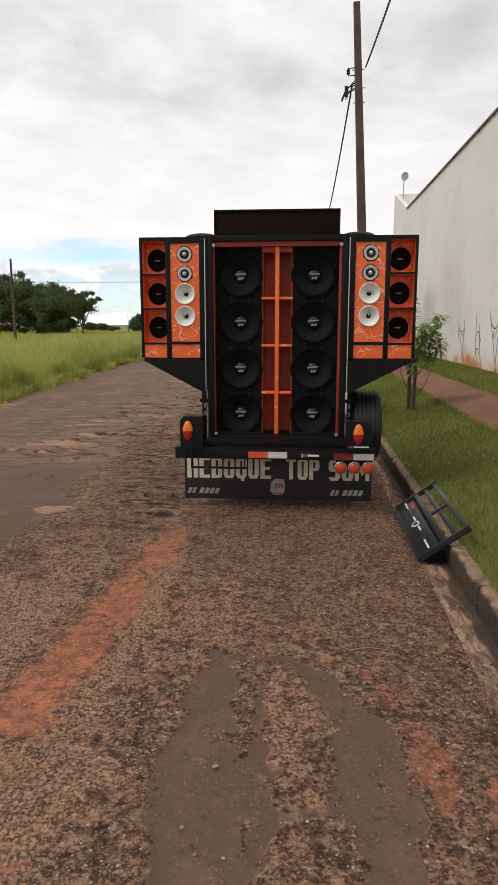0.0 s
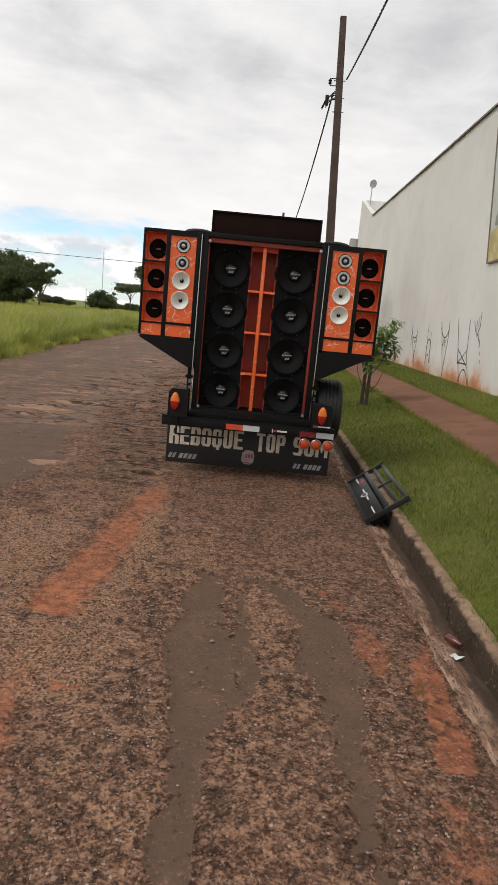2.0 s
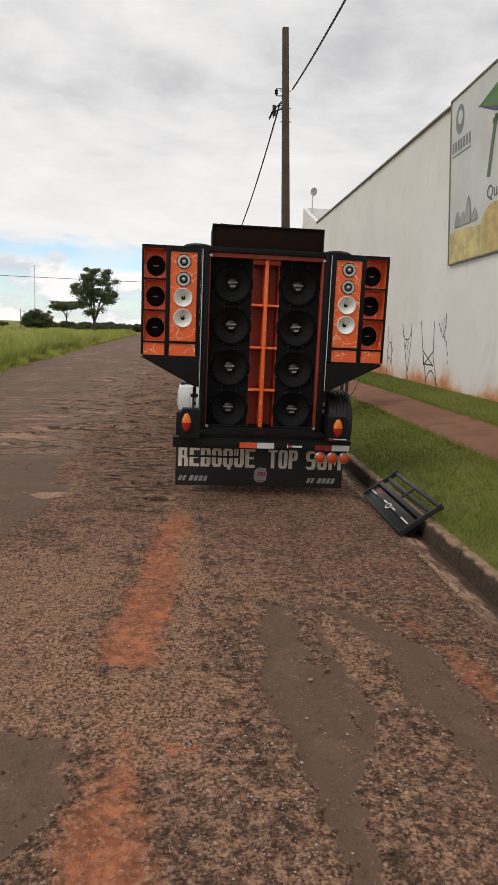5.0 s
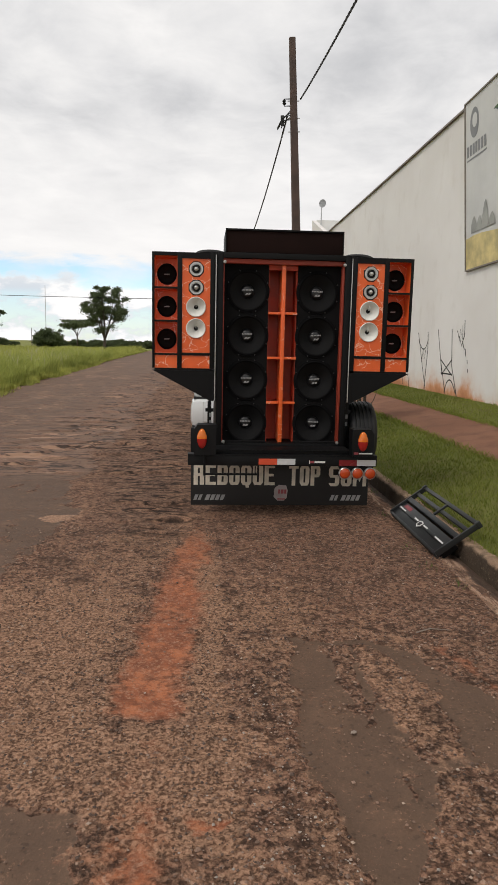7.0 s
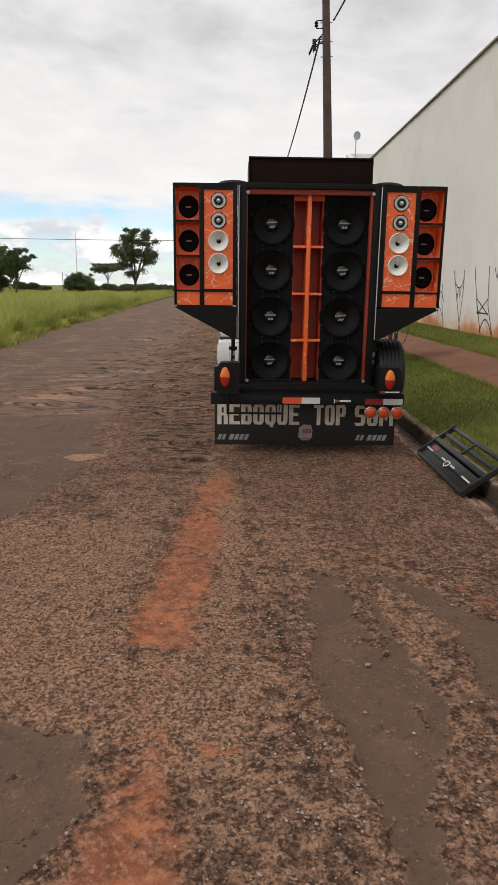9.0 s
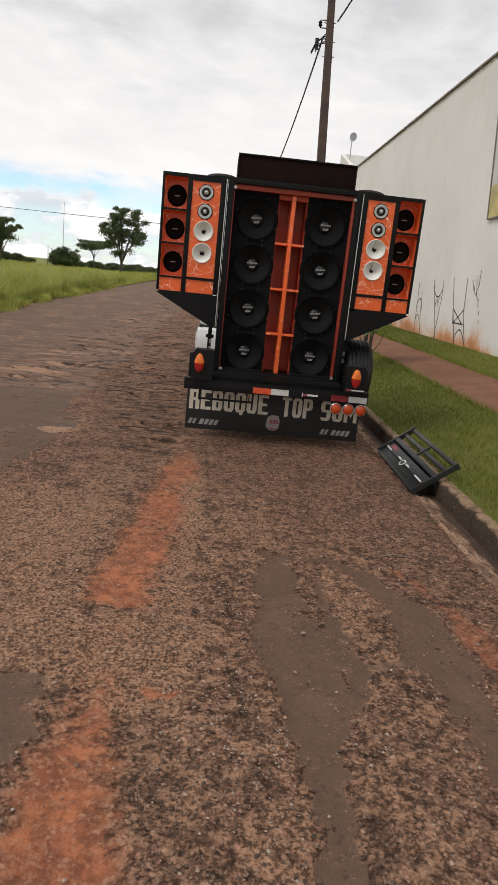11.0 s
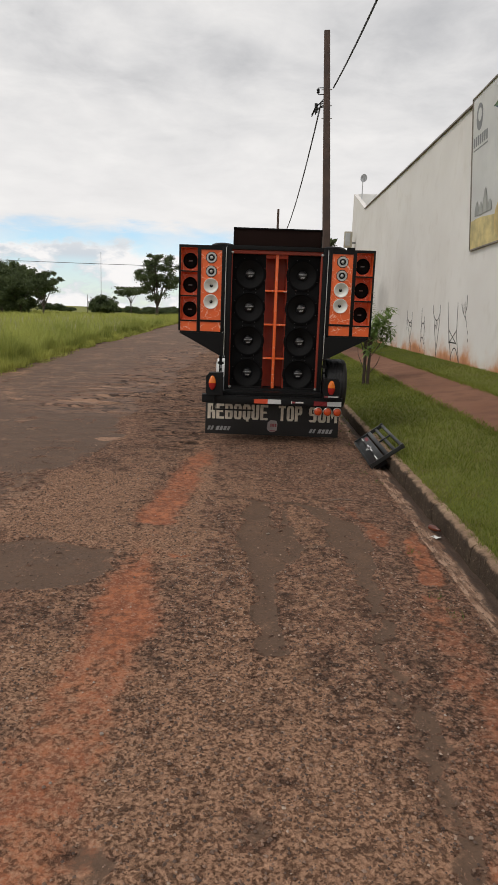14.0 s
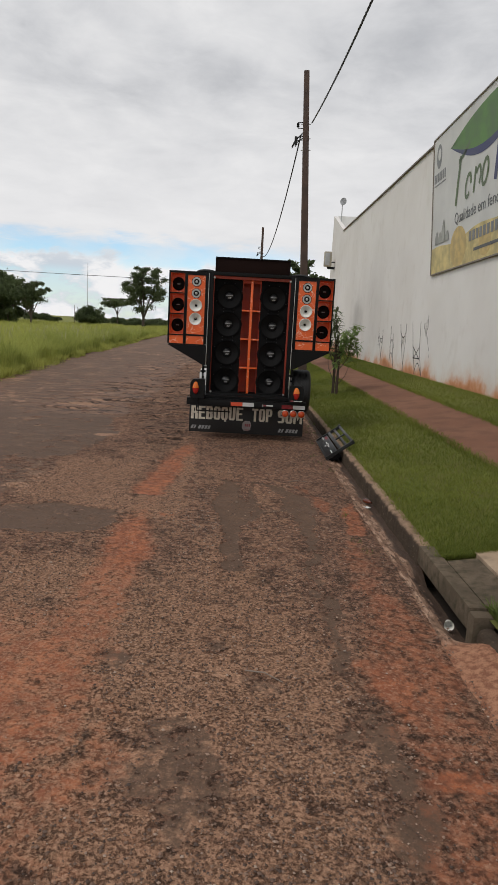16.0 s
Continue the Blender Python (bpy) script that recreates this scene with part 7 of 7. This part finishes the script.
make_tree("tree", 9.6, 3.2, 11, "solitary dark green tree with open forked limbs", (-14.4, 95, 0), 0.27, 17000, 0.135, multi=5, dense=1.35)
make_tree("tree", 6.0, 2.2, 5, "small leaning tree at the edge of the field", (-26.2, 80, 0), 0.46, 8000, 0.13, dense=1.1)
make_tree("tree", 5.2, 3.4, 8, "flat-topped spreading tree far across the field", (-22.8, 120, 0), 0.7, 3200, 0.24, True)


def make_far_woods():
    """Dense dark crowns of the wood at the field's edge, tree by tree."""
    rnd = random.Random(2)
    spots = [(-31.0, 86, 6.4, 3.4), (-34.2, 88, 7.6, 3.8), (-38.4, 90, 8.6, 4.2), (-42.5, 92, 8.8, 4.4), (-47, 95, 9.2, 4.6), (-36.2, 97, 7.6, 4.0), (-52, 98, 9.4, 4.6), (-57, 101, 9, 4.6), (-63, 104, 9.5, 4.8)]
    src = [make_tree("wood_tree", 8.0, 4.0, 30 + k, "dense dark green tree in a small wood", (*spots[k][:2], 0), 0.06, 15000, 0.21, dense=1.7, group="trees of the wood") for k in range(2)]
    for k, (x, y, h, s) in enumerate(spots):
        m = pose(x, y, 0, 0, 0, rnd.uniform(0, 360))
        if k < 2:
            src[k].scale = (s / 4.0, s / 4.0, h / 8.0)
            continue
        o = copy_thing(src[k % 2], m)
        o.matrix_basis = m @ Matrix.Diagonal((s / 4.0, s / 4.0, h / 8.0, 1))
    bush = make_tree("bush", 3.3, 2.3, 51, "round dark bush far across the field", (-25.6, 110, 0), 0.02, 7000, 0.20, dense=1.9, group="far bushes")
    for k in range(78):
        x = rnd.choice((rnd.uniform(-60, -20), rnd.uniform(-45, -5), rnd.uniform(-24, 6)))
        y = rnd.uniform(150, 230)
        sc = rnd.uniform(0.28, 0.65)
        o = copy_thing(bush, pose(x, y, 0))
        o.matrix_basis = pose(x, y, 0, 0, 0, rnd.uniform(0, 360)) @ Matrix.Diagonal((sc * 1.5, sc * 1.5, sc, 1))


make_far_woods()


def make_sapling(x, y, h, seed, leaves, foliage, drift):
    rnd = random.Random(seed)
    r2 = np.random.default_rng(seed)
    t = thing("sapling", "young staked sapling with narrow green leaves", "tree", (x, y, verge_z(x)), group="saplings on the verge")
    part("stake", Geo().box(0.02, 0.05, -0.015, 0.015, -0.1, h * 0.62), POLE_WOOD, t, "thin wooden stake", shade=None)
    g = Geo()
    tips = []
    for k in range(7):
        a = rnd.uniform(0, 6.28)
        z0 = rnd.uniform(0.1, 0.55) * h
        p0 = Vector((0, 0, z0))
        p2 = p0 + Vector((math.cos(a) * rnd.uniform(0.1, 0.34), math.sin(a) * rnd.uniform(0.1, 0.34), rnd.uniform(0.25, 0.5) * h))
        p1 = p0.lerp(p2, 0.5) + Vector((math.cos(a), math.sin(a), 0)) * 0.06
        g.tube([p0, p1, p2], [0.009, 0.007, 0.003], 5)
        tips += [p1.lerp(p2, q) for q in (0.1, 0.4, 0.7, 1.0)]
    g.tube([(0, 0, -0.1), (0.01, 0, h * 0.4), (-0.02, 0, h * 0.95)], [0.017, 0.012, 0.004], 6)
    tips += [Vector((-0.01, 0, h * q)) for q in (0.6, 0.7, 0.8, 0.9)]
    tips = [p + Vector((drift * p.z / h, 0, 0)) for p in tips if p.z > 0.42 * h]
    part("stems", g, BARK, t, "slender brown stems")
    tip = np.array([tips[i] for i in r2.integers(0, len(tips), leaves)])
    P = tip + r2.normal(0, 0.035, (leaves, 3))
    d = r2.normal(0, 1, (leaves, 3))
    d[:, 2] = d[:, 2] * 0.5 - 0.15
    d /= np.linalg.norm(d, axis=1)[:, None]
    sd = np.cross(d, (0, 0, 1.0))
    sd /= np.linalg.norm(sd, axis=1)[:, None] + 1e-6
    ln = (0.10 + 0.10 * r2.random(leaves))[:, None]
    V = np.stack([P, P + d * ln * 0.5 + sd * ln * 0.14, P + d * ln + np.array((0, 0, -0.015)), P + d * ln * 0.5 - sd * ln * 0.14], 1).reshape(-1, 3)
    part("leaves", fast_mesh("leaves", V, np.arange(leaves * 4).reshape(-1, 4), foliage), None, t, "narrow green leaves")


make_sapling(2.33, 11.1, 1.55, 3, 620, LEAF_SAPLING, 0.16)
make_sapling(2.27, 11.22, 2.05, 8, 420, LEAF_TREE, 0.0)
make_tree("young_tree", 3.95, 0.85, 77, "young broad-leaved tree on the verge near the wall", (2.25, 20.5, 0.24), 0.30, 5200, 0.10, dense=1.2)


# ---- things on the warehouse ----
def make_dish():
    d = thing("satellite_dish", "grey dish antenna on a mast above the roof", "antenna", (4.98, 31.5, 6.0))
    part("mast", Geo().tube([(0, 0, 0), (0, 0, 2.05)], 0.025, 8), DISH, d)
    part("reflector", Geo().lathe([(0.001, 0.0), (0.10, 0.015), (0.18, 0.05), (0.187, 0.054), (0.18, 0.058), (0.10, 0.023), (0.001, 0.010)], 24, pose(0, -0.05, 2.12, 105, 0, 25)), DISH, d, "round grey reflector")
    f = thing("floodlight", "weathered beige housing bracketed on the wall corner", "floodlight", (4.45, 31.4, 4.75))
    part("housing", Geo().box(-0.22, 0.16, -0.15, 0.15, 0.10, 0.85, c=0.03), BEIGE_BOX, f, "beige metal housing")
    part("louvre", Geo().box(-0.19, 0.05, -0.165, -0.1505, 0.18, 0.78, c=0.004), DISH, f, "grey front panel")
    part("bracket", Geo().box(0.10, 0.345, -0.03, 0.03, 0.30, 0.36), METAL_BLACK, f, "dark wall bracket", shade=None)
    part("bracket", Geo().box(-0.05, 0.345, -0.03, 0.03, -0.02, 0.10), METAL_BLACK, f, "dark wall bracket", shade=None)


make_dish()


# ---- litter and loose stones ----
def make_litter():
    solo("bottle_shard", Geo().lathe([(0.001, 0.0), (0.020, 0.0), (0.023, 0.007), (0.023, 0.06), (0.011, 0.085), (0.010, 0.10)], 16, pose(0, 0, 0, 90)), BROWN_GLASS, "broken brown bottle lying in the gutter", "bottle", m=pose(1.435, 2.58, 0.012, 0, 8, 35))
    g = Geo()
    rnd = random.Random(9)
    g.add([(a * 0.03 + rnd.uniform(-0.01, 0.01), b * 0.022 + rnd.uniform(-0.008, 0.008), 0.012 * rnd.random()) for b in (-1, 0, 1) for a in (-1, 0, 1)], [(0, 1, 4, 3), (1, 2, 5, 4), (3, 4, 7, 6), (4, 5, 8, 7)])
    solo("paper_scrap", g, PAPER, "crumpled white paper scrap in the gutter", "litter", m=pose(1.44, 2.42, -0.018, 0, 0, 40), shade=None)
    solo("plastic_cup", Geo().lathe([(0.001, 0.0), (0.020, 0.0), (0.028, 0.07), (0.030, 0.073), (0.027, 0.07), (0.019, 0.003)], 18, pose(0, 0, 0.025, 80)), WHITE_HORN, "white plastic cup lying by the drain mouth", "cup", m=pose(1.478, 0.02, -0.078, 0, 0, -15))
    rnd = random.Random(12)
    for k in range(14):
        x, y = (rnd.uniform(-1.6, 1.05), rnd.uniform(-1.4, 4.2))
        r = rnd.uniform(0.006, 0.013)
        bm = bmesh.new()
        bmesh.ops.create_icosphere(bm, subdivisions=1, radius=r)
        for v in bm.verts:
            v.co = Vector((v.co.x * 1.2, v.co.y, v.co.z * 0.55)) * rnd.uniform(0.75, 1.15)
        bm.verts.index_update()
        g = Geo().add([v.co[:] for v in bm.verts], [[v.index for v in f.verts] for f in bm.faces])
        bm.free()
        solo("stone", g, STONE, "pale loose stone on the street", "stone", "loose stones on the street", m=pose(x, y, r * 0.22, 0, 0, rnd.uniform(0, 360)), shade=30)
    g = Geo().tube([(0, 0, 0.012), (0.09, 0.03, 0.02), (0.2, 0.02, 0.014)], [0.004, 0.0035, 0.002], 5)
    solo("twig", g, STONE, "dry pale twig on the street", "twig", "dry twigs", m=pose(0.74, 3.22, 0))
    solo("twig", g, STONE, "dry pale twig on the street", "twig", "dry twigs", m=pose(0.25, -0.75, 0, 0, 0, -35))


make_litter()
make_grass()
make_chips()
